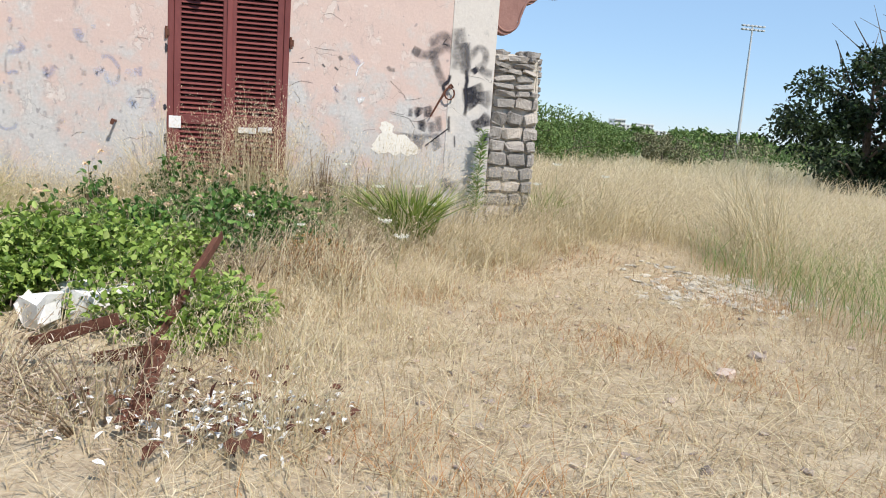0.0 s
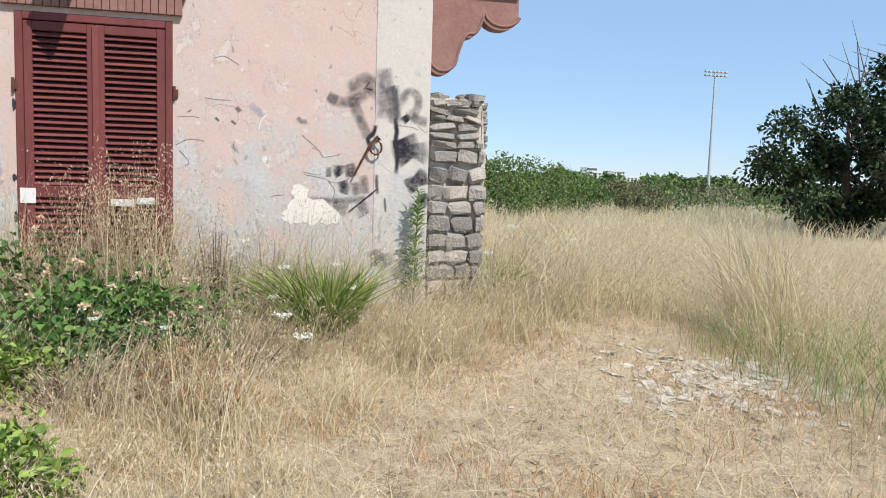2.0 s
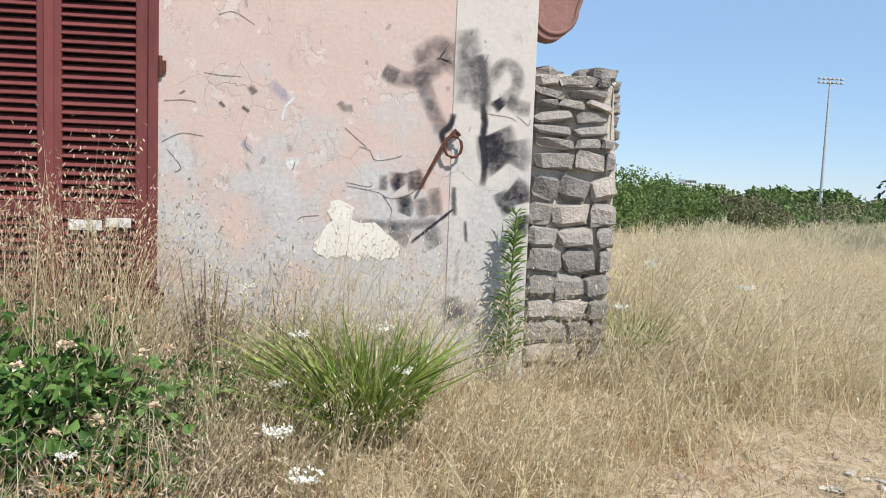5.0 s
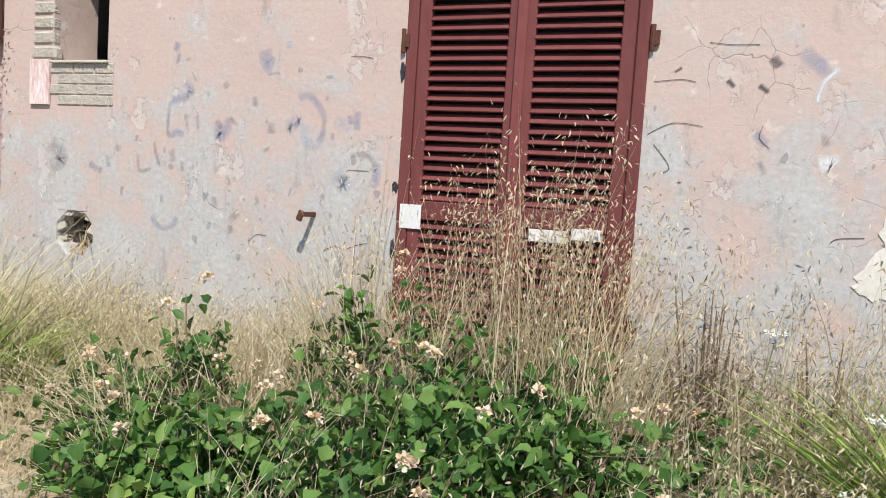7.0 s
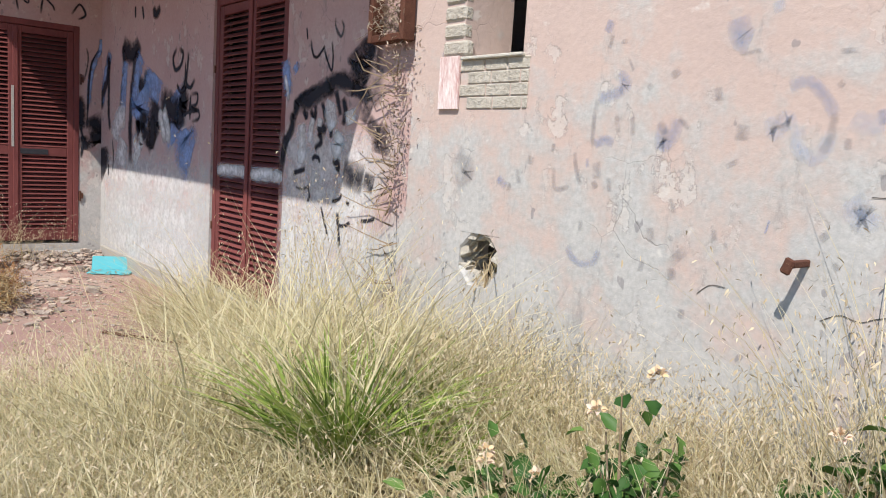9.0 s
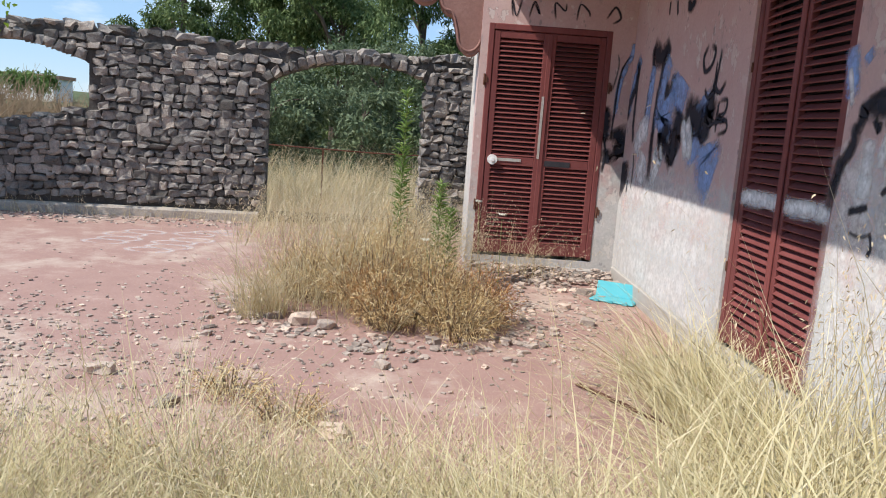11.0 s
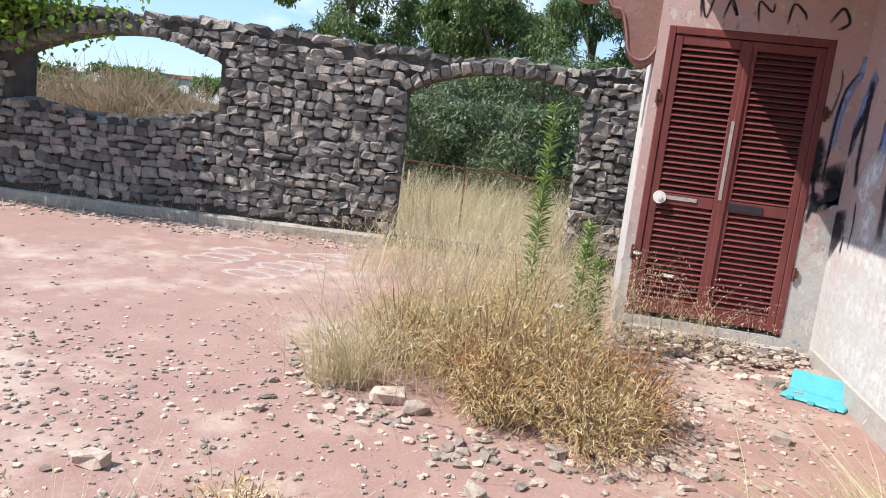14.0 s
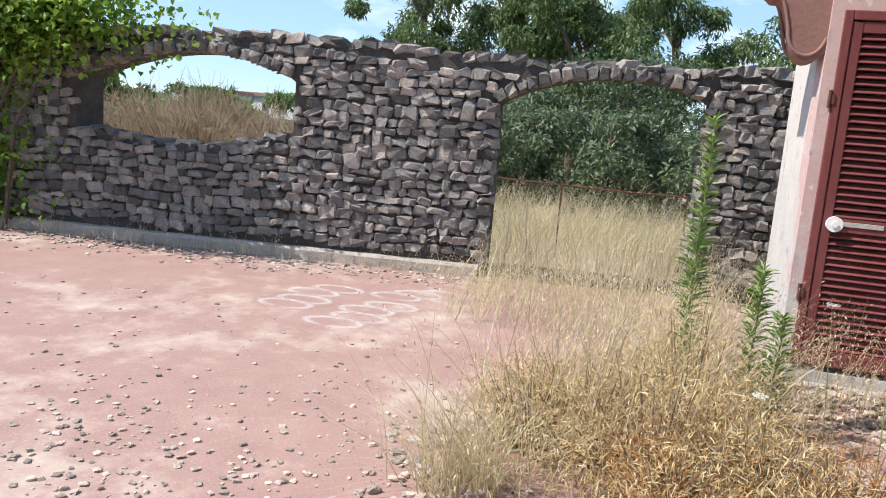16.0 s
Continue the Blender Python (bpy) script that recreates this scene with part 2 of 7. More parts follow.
M_MORTAR_SHADE = simple("dark_mortar_and_shade", (0.045, 0.04, 0.038), (0.12, 0.11, 0.10), 6, 0.98, 0.8, 0.03)
M_GREYSTONE = simple("grey_stone", (0.22, 0.205, 0.20), (0.42, 0.385, 0.345), 6, 0.95, 0.9, 0.025, rnd=0.32)
M_MORTAR = simple("pale_mortar", (0.40, 0.36, 0.31), (0.58, 0.53, 0.46), 8, 0.98, 0.8, 0.02)
M_SCAR = simple("bare_pale_render", (0.58, 0.545, 0.49), (0.76, 0.725, 0.665), 7, 0.95, 0.35, 0.006)
M_TUFA = simple("tufa_block", (0.46, 0.43, 0.38), (0.63, 0.60, 0.54), 9, 0.95, 0.8, 0.015, rnd=0.2)
M_CONC = simple("concrete", (0.30, 0.285, 0.27), (0.46, 0.43, 0.40), 5, 0.95, 0.5, 0.012)
M_RUBBLE = simple("rubble", (0.26, 0.20, 0.175), (0.54, 0.46, 0.40), 8, 0.95, 0.6, 0.01, rnd=0.45)
M_RUST = simple("rusty_iron", (0.07, 0.028, 0.02), (0.17, 0.075, 0.05), 20, 0.85, 0.6, 0.004, metal=0.2)
M_CYAN = simple("turquoise_plastic", (0.07, 0.36, 0.43), (0.12, 0.46, 0.52), 6, 0.45, 0.1, 0.003)
M_STRAW = plant_mat("straw", ((0.33, 0.235, 0.14), (0.50, 0.395, 0.25), (0.61, 0.505, 0.34), (0.70, 0.61, 0.45)), 0.75, 0.25)
M_PALE = plant_mat("pale_dry_grass", ((0.40, 0.32, 0.175), (0.58, 0.49, 0.305), (0.66, 0.58, 0.39), (0.78, 0.70, 0.52)), 0.7, 0.42)
M_OLIVEDRY = plant_mat("olive_dry_grass", ((0.34, 0.285, 0.15), (0.53, 0.465, 0.27), (0.64, 0.575, 0.37), (0.74, 0.67, 0.48)), 0.75, 0.3)
M_SEED = plant_mat("dry_seed_heads", ((0.50, 0.39, 0.25), (0.64, 0.53, 0.375), (0.74, 0.65, 0.49)), 0.8, 0.35)
M_GOLD = plant_mat("golden_dry_shrub", ((0.40, 0.26, 0.115), (0.56, 0.40, 0.20), (0.66, 0.53, 0.30), (0.73, 0.63, 0.42)), 0.8, 0.2)
M_RUSSET = plant_mat("russet_dry_shrub", ((0.34, 0.15, 0.055), (0.44, 0.22, 0.09), (0.50, 0.30, 0.14)), 0.8, 0.15)
M_GREYTWIG = plant_mat("grey_dry_twigs", ((0.22, 0.16, 0.12), (0.36, 0.28, 0.22), (0.46, 0.39, 0.31)), 0.9)
M_LEAF = plant_mat("bramble_leaves", ((0.07, 0.13, 0.022), (0.16, 0.25, 0.045), (0.28, 0.38, 0.085), (0.42, 0.50, 0.17)), 0.5, 0.3)
M_LANT = plant_mat("lantana_leaves", ((0.03, 0.08, 0.018), (0.055, 0.13, 0.03), (0.10, 0.20, 0.045), (0.19, 0.30, 0.08)), 0.5, 0.25)
M_PALM = plant_mat("palm_leaves", ((0.09, 0.16, 0.028), (0.18, 0.27, 0.05), (0.31, 0.39, 0.09), (0.46, 0.49, 0.18)), 0.5, 0.2)
M_WEED = plant_mat("weed_leaves", ((0.10, 0.19, 0.045), (0.17, 0.28, 0.07), (0.27, 0.37, 0.11)), 0.6, 0.3)
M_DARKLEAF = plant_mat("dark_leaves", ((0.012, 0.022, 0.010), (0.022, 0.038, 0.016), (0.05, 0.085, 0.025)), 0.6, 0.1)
M_EUC = plant_mat("eucalyptus_leaves", ((0.05, 0.085, 0.03), (0.09, 0.14, 0.05), (0.15, 0.21, 0.08), (0.22, 0.28, 0.12)), 0.6, 0.25)
M_OLIVE = plant_mat("olive_leaves", ((0.08, 0.115, 0.06), (0.14, 0.185, 0.10), (0.22, 0.275, 0.17)), 0.6, 0.3)
M_SCRUB = plant_mat("scrub_leaves", ((0.07, 0.12, 0.035), (0.12, 0.19, 0.055), (0.19, 0.26, 0.09)), 0.7, 0.2)
M_GREYSCRUB = plant_mat("grey_scrub_leaves", ((0.12, 0.12, 0.06), (0.18, 0.18, 0.10), (0.26, 0.25, 0.15)), 0.8, 0.15)
M_VINE = plant_mat("vine_leaves", ((0.08, 0.16, 0.02), (0.16, 0.27, 0.035), (0.27, 0.38, 0.06)), 0.5, 0.35)
M_BLOOM = plant_mat("cream_blooms", ((0.72, 0.52, 0.30), (0.78, 0.62, 0.45), (0.80, 0.62, 0.58)), 0.7, 0.2)
M_UMBEL = plant_mat("white_umbels", ((0.66, 0.66, 0.56), (0.78, 0.78, 0.70), (0.82, 0.82, 0.76)), 0.7, 0.2)
M_BARK = simple("bark", (0.055, 0.042, 0.033), (0.15, 0.12, 0.095), 9, 0.95, 0.7, 0.02)
M_STEM = simple("green_stem", (0.14, 0.17, 0.06), (0.24, 0.26, 0.11), 20, 0.7, 0.2, 0.002)
M_DRYSTEM = simple("dry_stem", (0.16, 0.11, 0.07), (0.32, 0.24, 0.16), 20, 0.85, 0.2, 0.002)
M_STEEL = simple("pale_steel", (0.42, 0.43, 0.44), (0.52, 0.53, 0.54), 2, 0.5, 0.1, 0.002)
M_FARWHITE = simple("far_white_render", (0.62, 0.62, 0.62), (0.72, 0.71, 0.70), 0.4, 0.9, 0.1, 0.01)
M_FARROOF = simple("far_tile", (0.30, 0.16, 0.11), (0.40, 0.24, 0.17), 1, 0.9, 0.2, 0.02)
M_GLASS = simple("dark_pane", (0.04, 0.05, 0.06), (0.07, 0.08, 0.09), 1, 0.15, 0.0, 0.001)


def ground_mat():
    m, nt, b = mat("dry_ground", 0.96)
    xyz = height_of(nt)
    big, mid, fine = noise_of(nt, 0.35, 5), noise_of(nt, 4.0, 6, 0.65), noise_of(nt, 45, 6, 0.7)
    near = ramp(nt, mix(nt, 0.5, mid, fine), [(0.30, (0.20, 0.14, 0.095)), (0.5, (0.43, 0.345, 0.24)), (0.70, (0.60, 0.52, 0.40))])
    far = ramp(nt, noise_of(nt, 0.06, 6, 0.65), [(0.38, (0.05, 0.075, 0.03)), (0.56, (0.10, 0.12, 0.055)), (0.66, (0.26, 0.23, 0.14))])
    d = maths(nt, "ADD", maths(nt, "ABSOLUTE", xyz[0]), maths(nt, "ABSOLUTE", xyz[1]))
    f = ramp(nt, maths(nt, "MULTIPLY", d, 0.01), [(0.35, (0, 0, 0)), (0.6, (1, 1, 1))])
    nt.links.new(mix(nt, f, near, far), b.inputs["Base Color"])
    bump(nt, b, maths(nt, "ADD", mid, maths(nt, "MULTIPLY", fine, 0.4)), 0.8, 0.03)
    return m


def terrace_mat():
    m, nt, b = mat("red_terrace_screed", 0.85)
    big, mid, fine = noise_of(nt, 0.6, 5), noise_of(nt, 2.8, 7, 0.7), noise_of(nt, 50, 6, 0.7)
    red = ramp(nt, mix(nt, 0.5, mid, fine), [(0.3, (0.26, 0.155, 0.137)), (0.55, (0.345, 0.22, 0.19)), (0.75, (0.45, 0.325, 0.285))])
    dust = ramp(nt, maths(nt, "ADD", maths(nt, "MULTIPLY", big, 0.6), maths(nt, "MULTIPLY", mid, 0.45)), [(0.53, (0, 0, 0)), (0.68, (1, 1, 1))])
    col = mix(nt, maths(nt, "MULTIPLY", dust, 0.75), red, (0.52, 0.44, 0.37))
    grit = ramp(nt, noise_of(nt, 90, 2, 0.5), [(0.66, (0, 0, 0)), (0.72, (1, 1, 1))])
    col = mix(nt, maths(nt, "MULTIPLY", grit, 0.6), col, (0.62, 0.55, 0.50))
    nt.links.new(col, b.inputs["Base Color"])
    bump(nt, b, maths(nt, "ADD", mid, fine), 0.4, 0.008)
    return m


M_GROUND, M_TERRACE = ground_mat(), terrace_mat()


def spray(name, colour, strength):
    """Sprayed paint: a ribbon whose edge fades and whose body is uneven."""
    m, nt, b = mat(name, 0.75)
    b.inputs["Base Color"].default_value = (*colour, 1)
    uv = nt.nodes.new("ShaderNodeUVMap")
    s = nt.nodes.new("ShaderNodeSeparateXYZ")
    nt.links.new(uv.outputs[0], s.inputs[0])
    edge = maths(nt, "SUBTRACT", 1.0, maths(nt, "ABSOLUTE", maths(nt, "MULTIPLY_ADD", s.outputs[1], 2.0)))
    nt.nodes[-3].inputs[2].default_value = -1.0
    a = maths(nt, "MULTIPLY", maths(nt, "ADD", maths(nt, "MULTIPLY", edge, 1.5), maths(nt, "MULTIPLY_ADD", noise_of(nt, 14, 7, 0.75), 2.4)), strength, True)
    for n in nt.nodes:
        if n.type == "MATH" and n.operation == "MULTIPLY_ADD" and abs(n.inputs[1].default_value - 2.4) < 1e-4:
            n.inputs[2].default_value = -1.2
    ends = maths(nt, "SUBTRACT", 1.0, maths(nt, "POWER", maths(nt, "ABSOLUTE", maths(nt, "MULTIPLY", maths(nt, "SUBTRACT", s.outputs[0], 0.5), 2.0)), 5.0))
    nt.links.new(maths(nt, "MULTIPLY", a, ends), b.inputs["Alpha"])
    return m


S_BLACK, S_WHITE = spray("black_spray", (0.022, 0.022, 0.032), 0.95), spray("white_spray", (0.72, 0.73, 0.76), 0.6)
def mist(name, colour, strength):
    """Sprayed paint put on from far: a soft cloudy stroke that fades to nothing at its edge."""
    m, nt, b = mat(name, 0.8)
    b.inputs["Base Color"].default_value = (*colour, 1)
    uv = nt.nodes.new("ShaderNodeUVMap")
    s = nt.nodes.new("ShaderNodeSeparateXYZ")
    nt.links.new(uv.outputs[0], s.inputs[0])
    across = maths(nt, "MULTIPLY", maths(nt, "SUBTRACT", s.outputs[1], 0.5), 2.0)
    along = maths(nt, "POWER", maths(nt, "ABSOLUTE", maths(nt, "MULTIPLY", maths(nt, "SUBTRACT", s.outputs[0], 0.5), 2.0)), 6.0)
    edge = maths(nt, "MULTIPLY", maths(nt, "SUBTRACT", 1.0, maths(nt, "MULTIPLY", across, across)), maths(nt, "SUBTRACT", 1.0, along))
    cloud = maths(nt, "ADD", maths(nt, "MULTIPLY", noise_of(nt, 16, 7, 0.7), 2.2), -0.45, True)
    nt.links.new(maths(nt, "MULTIPLY", maths(nt, "MULTIPLY", edge, cloud), strength, True), b.inputs["Alpha"])
    return m


N_BLACK, N_GREY, N_VIOLET = mist("black_spray_mist", (0.025, 0.025, 0.035), 1.15), mist("grey_spray_mist", (0.07, 0.068, 0.078), 0.66), mist("violet_spray_mist", (0.33, 0.36, 0.50), 0.55)
N_UNDER = mist("white_undercoat", (0.76, 0.75, 0.75), 0.85)
N_CHALK = mist("white_chalk", (0.78, 0.74, 0.72), 0.55)
N_FAINT, N_PALEBLUE = mist("faint_grey_paint", (0.17, 0.165, 0.19), 0.34), mist("faint_pale_blue_paint", (0.50, 0.54, 0.66), 0.45)
N_BLUE, N_WHITE = mist("blue_spray_mist", (0.24, 0.36, 0.64), 1.25), mist("white_spray_mist", (0.80, 0.81, 0.82), 1.1)
S_GREY = spray("grey_spray", (0.10, 0.095, 0.10), 0.6)

# ---- ground and terrace ----
def axis(fine0, fine1, step, out0, out1):
    a = list(np.arange(fine0, fine1, step))
    x, s, left = fine0, step, []
    while x > out0:
        s *= 1.22
        x -= s
        left.append(x)
    x, s, right = a[-1], step, []
    while x < out1:
        s *= 1.22
        x += s
        right.append(x)
    return np.array(left[::-1] + a + right)


gx, gy = axis(-6, 9, 0.16, -1500, 1500), axis(-3, 12, 0.16, -1500, 2500)
GX, GY = np.meshgrid(gx, gy, indexing="ij")
GZ = ground_z(GX, GY)
GZ = np.where((GX < -1.6) & (GX > -14) & (GY < 7.4) & (GY > -9), np.minimum(GZ, -0.03), GZ)
co = np.stack([GX, GY, GZ], -1).reshape(-1, 3)
ni, nj = GX.shape
ii, jj = np.meshgrid(np.arange(ni - 1), np.arange(nj - 1), indexing="ij")
k = (ii * nj + jj).ravel()
quads = np.stack([k, k + nj, k + nj + 1, k + 1], 1)
me = bpy.data.meshes.new("ground")
me.from_pydata(co.tolist(), [], quads.tolist())
me.polygons.foreach_set("use_smooth", np.ones(len(quads), dtype=bool))
tagged(link_mesh("ground", me, M_GROUND), "dry straw-coloured ground of earth and trampled grass", "ground", kind="structure")


def wall_x(y):
    """The line of the ruined arch wall's face."""
    return -10.36 - 0.17 * (y + 0.90)


bm = bmesh.new()
outline = [(-2.35, -8), (-2.1, 1.5), (-2.5, 4.6), (-2.75, 5.6), (-3.3, 6.15), (-4.6, 6.4), (-5.6, 6.6), (-5.8, 7.03), (-8.4, 7.03), (-8.4, 5.5), (wall_x(5.5), 5.5), (wall_x(-8), -8)]
top = [bm.verts.new((x, y, 0.0)) for x, y in outline]
low = [bm.verts.new((x, y, -0.12)) for x, y in outline]
bm.faces.new(top)
for i in range(len(outline)):
    j = (i + 1) % len(outline)
    bm.faces.new((top[i], low[i], low[j], top[j]))
bmesh.ops.recalc_face_normals(bm, faces=bm.faces)
tagged(part("terrace_floor", bm, M_TERRACE), "worn red screed terrace floor strewn with dust", "floor", kind="structure")

# ---- house ----
Y1, Y2, XC, XE, XD = 7.0, 7.03, -2.76, 3.055, -8.41
D1, D2, D3 = (-0.118, 1.0), (-5.45, -4.22), (5.574, 6.80)
DZ0, DZ1 = 0.19, 2.49
TOP = 3.05


def wall_with_holes(name, u0, u1, z0, z1, holes, thick, face, material, along="x", label=""):
    """A wall along x (face at y, body behind it) or along y (face at x, body behind it, towards -x), with holes (u0, u1, z0, z1)."""
    us = sorted({u0, u1, *[h[0] for h in holes], *[h[1] for h in holes]})
    bm = bmesh.new()
    for a, c in zip(us, us[1:]):
        mid = (a + c) / 2
        cuts = sorted((h[2], h[3]) for h in holes if h[0] < mid < h[1])
        z = z0
        for lo, hi in cuts + [(z1, z1)]:
            if lo > z:
                if along == "x":
                    put_box(bm, a, c, face, face + thick, z, lo)
                else:
                    put_box(bm, face - thick, face, a, c, z, lo)
            z = hi
    bmesh.ops.remove_doubles(bm, verts=bm.verts, dist=0.0005)
    inner = [f for f in bm.faces if any(g is not f and (g.calc_center_median() - f.calc_center_median()).length < 1e-4 for e in f.edges for g in e.link_faces)]
    bmesh.ops.delete(bm, geom=inner, context="FACES")
    return tagged(part(name, bm, material), label, "wall", kind="structure")


WIN = (-2.36, -1.95, 1.84, 2.62)
wall_with_holes("wall_south", XC, XE, -0.3, TOP, [(*D1, DZ0 - 0.02, DZ1), WIN, (-2.30, -2.02, 0.74, 1.0)], 0.32, Y1, M_WALL, label="faded pink plastered house wall, cracked and patched with grey")
wall_with_holes("wall_terrace", XD - 0.3, XC, -0.3, TOP, [(*D2, DZ0 - 0.02, DZ1)], 0.3, Y2, M_WALL2, label="pink terrace wall of flaking plaster under graffiti")
wall_with_holes("wall_wing", 5.50, Y2, -0.3, TOP, [(*D3, DZ0 - 0.02, DZ1)], 0.3, XD, M_WALL2, along="y", label="pink side wall of the wing with a shuttered door")
wall_with_holes("wall_wing_front", XD - 1.3, XD - 0.3, -0.3, TOP, [], 0.3, 5.50, M_PILLAR, label="grey rendered end wall of the wing")
tagged(box("wall_wing_back", (XD - 1.3, XD - 1.0, 5.80, 12.0, -0.3, TOP), M_WALL2), "outer wall of the wing", "wall", kind="structure")
tagged(box("wall_east", (XE - 0.32, XE, Y1 + 0.32, 12.0, -0.3, TOP), M_WALL), "east wall of the pink house", "wall", kind="structure")
tagged(box("wall_north", (XD - 1.0, XE - 0.32, 11.7, 12.0, -0.3, TOP), M_INSIDE), "back wall of the house", "wall", kind="structure")
tagged(box("wall_inner", (-3.1, -2.95, Y2 + 0.3, 11.7, 0.1, TOP), M_INSIDE), "inner wall of bare grey plaster", "wall", kind="structure")
tagged(box("wall_inner_short", (-2.95, -1.2, 8.5, 8.62, 0.1, TOP), M_INSIDE), "pale inner wall seen through the broken window", "wall", kind="structure")
tagged(box("floor", (XD - 1.0, XE - 0.32, Y2 + 0.3, 11.7, -0.1, 0.15), M_CONC), "dusty concrete floor inside the house", "floor", kind="structure")
tagged(box("ceiling", (XD - 1.3, XE, 7.3, 12.0, TOP, TOP + 0.2), M_INSIDE), "ceiling slab of the house", "ceiling", kind="structure")

# the roof: a low slope, with a deep eave over the terrace
EAVE_Y, EAVE_Z = 5.60, 2.98
bm = bmesh.new()
put_box(bm, XD - 1.75, XC - 0.02, EAVE_Y, 7.28, EAVE_Z, EAVE_Z + 0.16, bevel=0.02)
roof = tagged(part("eave", bm, M_WALL2), "deep plastered eave over the terrace wall", "eave", kind="structure")
tagged(box("roof_slab", (XD - 1.75, XE + 0.75, 7.02, 12.6, TOP + 0.2, TOP + 0.4), M_FARROOF), "roof of the house", "roof", kind="structure")
tagged(box("eave_east", (XE, XE + 0.78, Y1 + 0.03, 12.5, 2.92, TOP + 0.2), M_WOOD), "brown timber eave along the east side", "eave", kind="structure")
tagged(box("wall_parapet", (XC, XE, Y1 + 0.02, Y1 + 0.3, TOP + 0.004, 3.9), M_WALL), "upper part of the pink house wall", "wall", kind="structure")
tagged(box("door_step", (XD + 0.001, XD + 0.05, 5.52, 6.95, -0.02, 0.10), M_CONC, bevel=0.02), "worn concrete step before the shuttered door", "step", kind="structure")
# a band of bare render at the corner where the graffiti is
tagged(box("corner_pilaster", (XE - 0.46, XE + 0.004, Y1 - 0.006, Y1 + 0.02, -0.2, TOP), M_PILLAR, bevel=0.003), "bare grey render strip at the house corner", "pilaster", kind="structure")
tagged(box("wall_plinth", (-8.3, -5.6, Y2 - 0.035, Y2 - 0.002, -0.02, 0.16), M_CONC, bevel=0.01), "rough low plinth at the foot of the wall", "plinth", kind="structure")


def slat_mesh(name, width):
    bm = bmesh.new()
    put_box(bm, -width / 2, width / 2, -0.026, 0.026, -0.0045, 0.0045, bevel=0.002)
    bmesh.ops.rotate(bm, verts=bm.verts, matrix=Matrix.Rotation(radians(40), 3, "X"))
    me = bpy.data.meshes.new(name)
    bm.to_mesh(me)
    bm.free()
    me.materials.append(M_WOOD)
    return me


def shutters(at, width, label, turn=0.0, ajar=(0.0, 0.0)):
    """A pair of louvred shutter leaves in a frame, built along x with the face towards -y, then turned."""
    h, rail = DZ1 - DZ0, 0.96
    door = thing("shutter_door", at, label, "shutters", "shuttered doors of the house")
    door.rotation_euler = (0, 0, radians(turn))
    bm = bmesh.new()
    put_box(bm, 0, 0.055, -0.03, 0.06, 0, h, bevel=0.006)
    put_box(bm, width - 0.055, width, -0.03, 0.06, 0, h, bevel=0.006)
    put_box(bm, 0.055, width - 0.055, -0.03, 0.06, h - 0.06, h, bevel=0.006)
    part("frame", bm, M_WOOD, door)
    w = (width - 0.116) / 2
    st = 0.062
    me = slat_mesh("slat", w - 2 * st + 0.012)
    for side in (0, 1):
        bm = bmesh.new()
        put_box(bm, 0, st, -0.022, 0.022, 0.02, h - 0.066, bevel=0.005)
        put_box(bm, w - st, w, -0.022, 0.022, 0.02, h - 0.066, bevel=0.005)
        for z0, z1 in ((0.02, 0.13), (rail - 0.045, rail + 0.045), (h - 0.136, h - 0.066)):
            put_box(bm, st, w - st, -0.020, 0.020, z0, z1, bevel=0.004)
        leaf = part("leaf", bm, M_WOOD, door)
        leaf.location = (0.057 + side * (w + 0.002), 0, 0)
        leaf.rotation_euler = (0, 0, radians(ajar[side]))
        for z0, z1 in ((0.13, rail - 0.045), (rail + 0.045, h - 0.136)):
            n = int((z1 - z0) / 0.046)
            for i in range(n):
                s = link_mesh("slat", me, None, leaf)
                s.location = (w / 2, 0.0, z0 + (i + 0.5) * (z1 - z0) / n)
                s.rotation_euler = (radians(rng.normal(0, 1.5)), radians(rng.normal(0, 0.25)), 0)
    bm = bmesh.new()
    put_box(bm, 0.057 + w - 0.022, 0.057 + w + 0.026, -0.036, -0.023, 0.03, h - 0.08, bevel=0.004)
    part("cover_strip", bm, M_WOOD, door)
    for z in (0.5, 1.75):
        for x in (-0.012, width + 0.012):
            bm = bmesh.new()
            bmesh.ops.create_cone(bm, cap_ends=True, segments=8, radius1=0.011, radius2=0.011, depth=0.11, matrix=Matrix.Translation((x, -0.032, z)))
            put_box(bm, min(x, x + 0.03), max(x, x + 0.03), -0.038, -0.028, z - 0.03, z + 0.03)
            part("hinge", bm, M_RUST, door)
    return door


door_a = shutters((D1[0], Y1 + 0.02, DZ0), D1[1] - D1[0], "closed red-brown louvred shutters in the pink wall, weeds before them")
door_b = shutters((D2[0], Y2 + 0.05, DZ0), D2[1] - D2[0], "closed red-brown louvred shutters between graffiti, sprayed low down")
door_c = shutters((XD - 0.02, D3[0], DZ0), D3[1] - D3[0], "closed red-brown louvred shutters in the wing, bleached and tagged", turn=90)
# added black sheets: the shade behind the louvres, put in as colour
for nm, x in (("shade_sheet_1", D1), ("shade_sheet_2", D2)):
    y = (Y1 if nm == "shade_sheet_1" else Y2) + 0.16
    tagged(box(nm, (x[0], x[1], y, y + 0.05, DZ0 - 0.02, DZ1), M_BLACK), "black sheet standing for the shade behind the shutters", "door", kind="structure")
tagged(box("shade_sheet_3", (XD - 0.21, XD - 0.16, D3[0], D3[1], DZ0 - 0.02, DZ1), M_BLACK), "black sheet standing for the shade behind the shutters", "door", kind="structure")


def patch_on(parent, name, dims, material, label):
    return box(name, dims, material, parent, label, bevel=0.001)


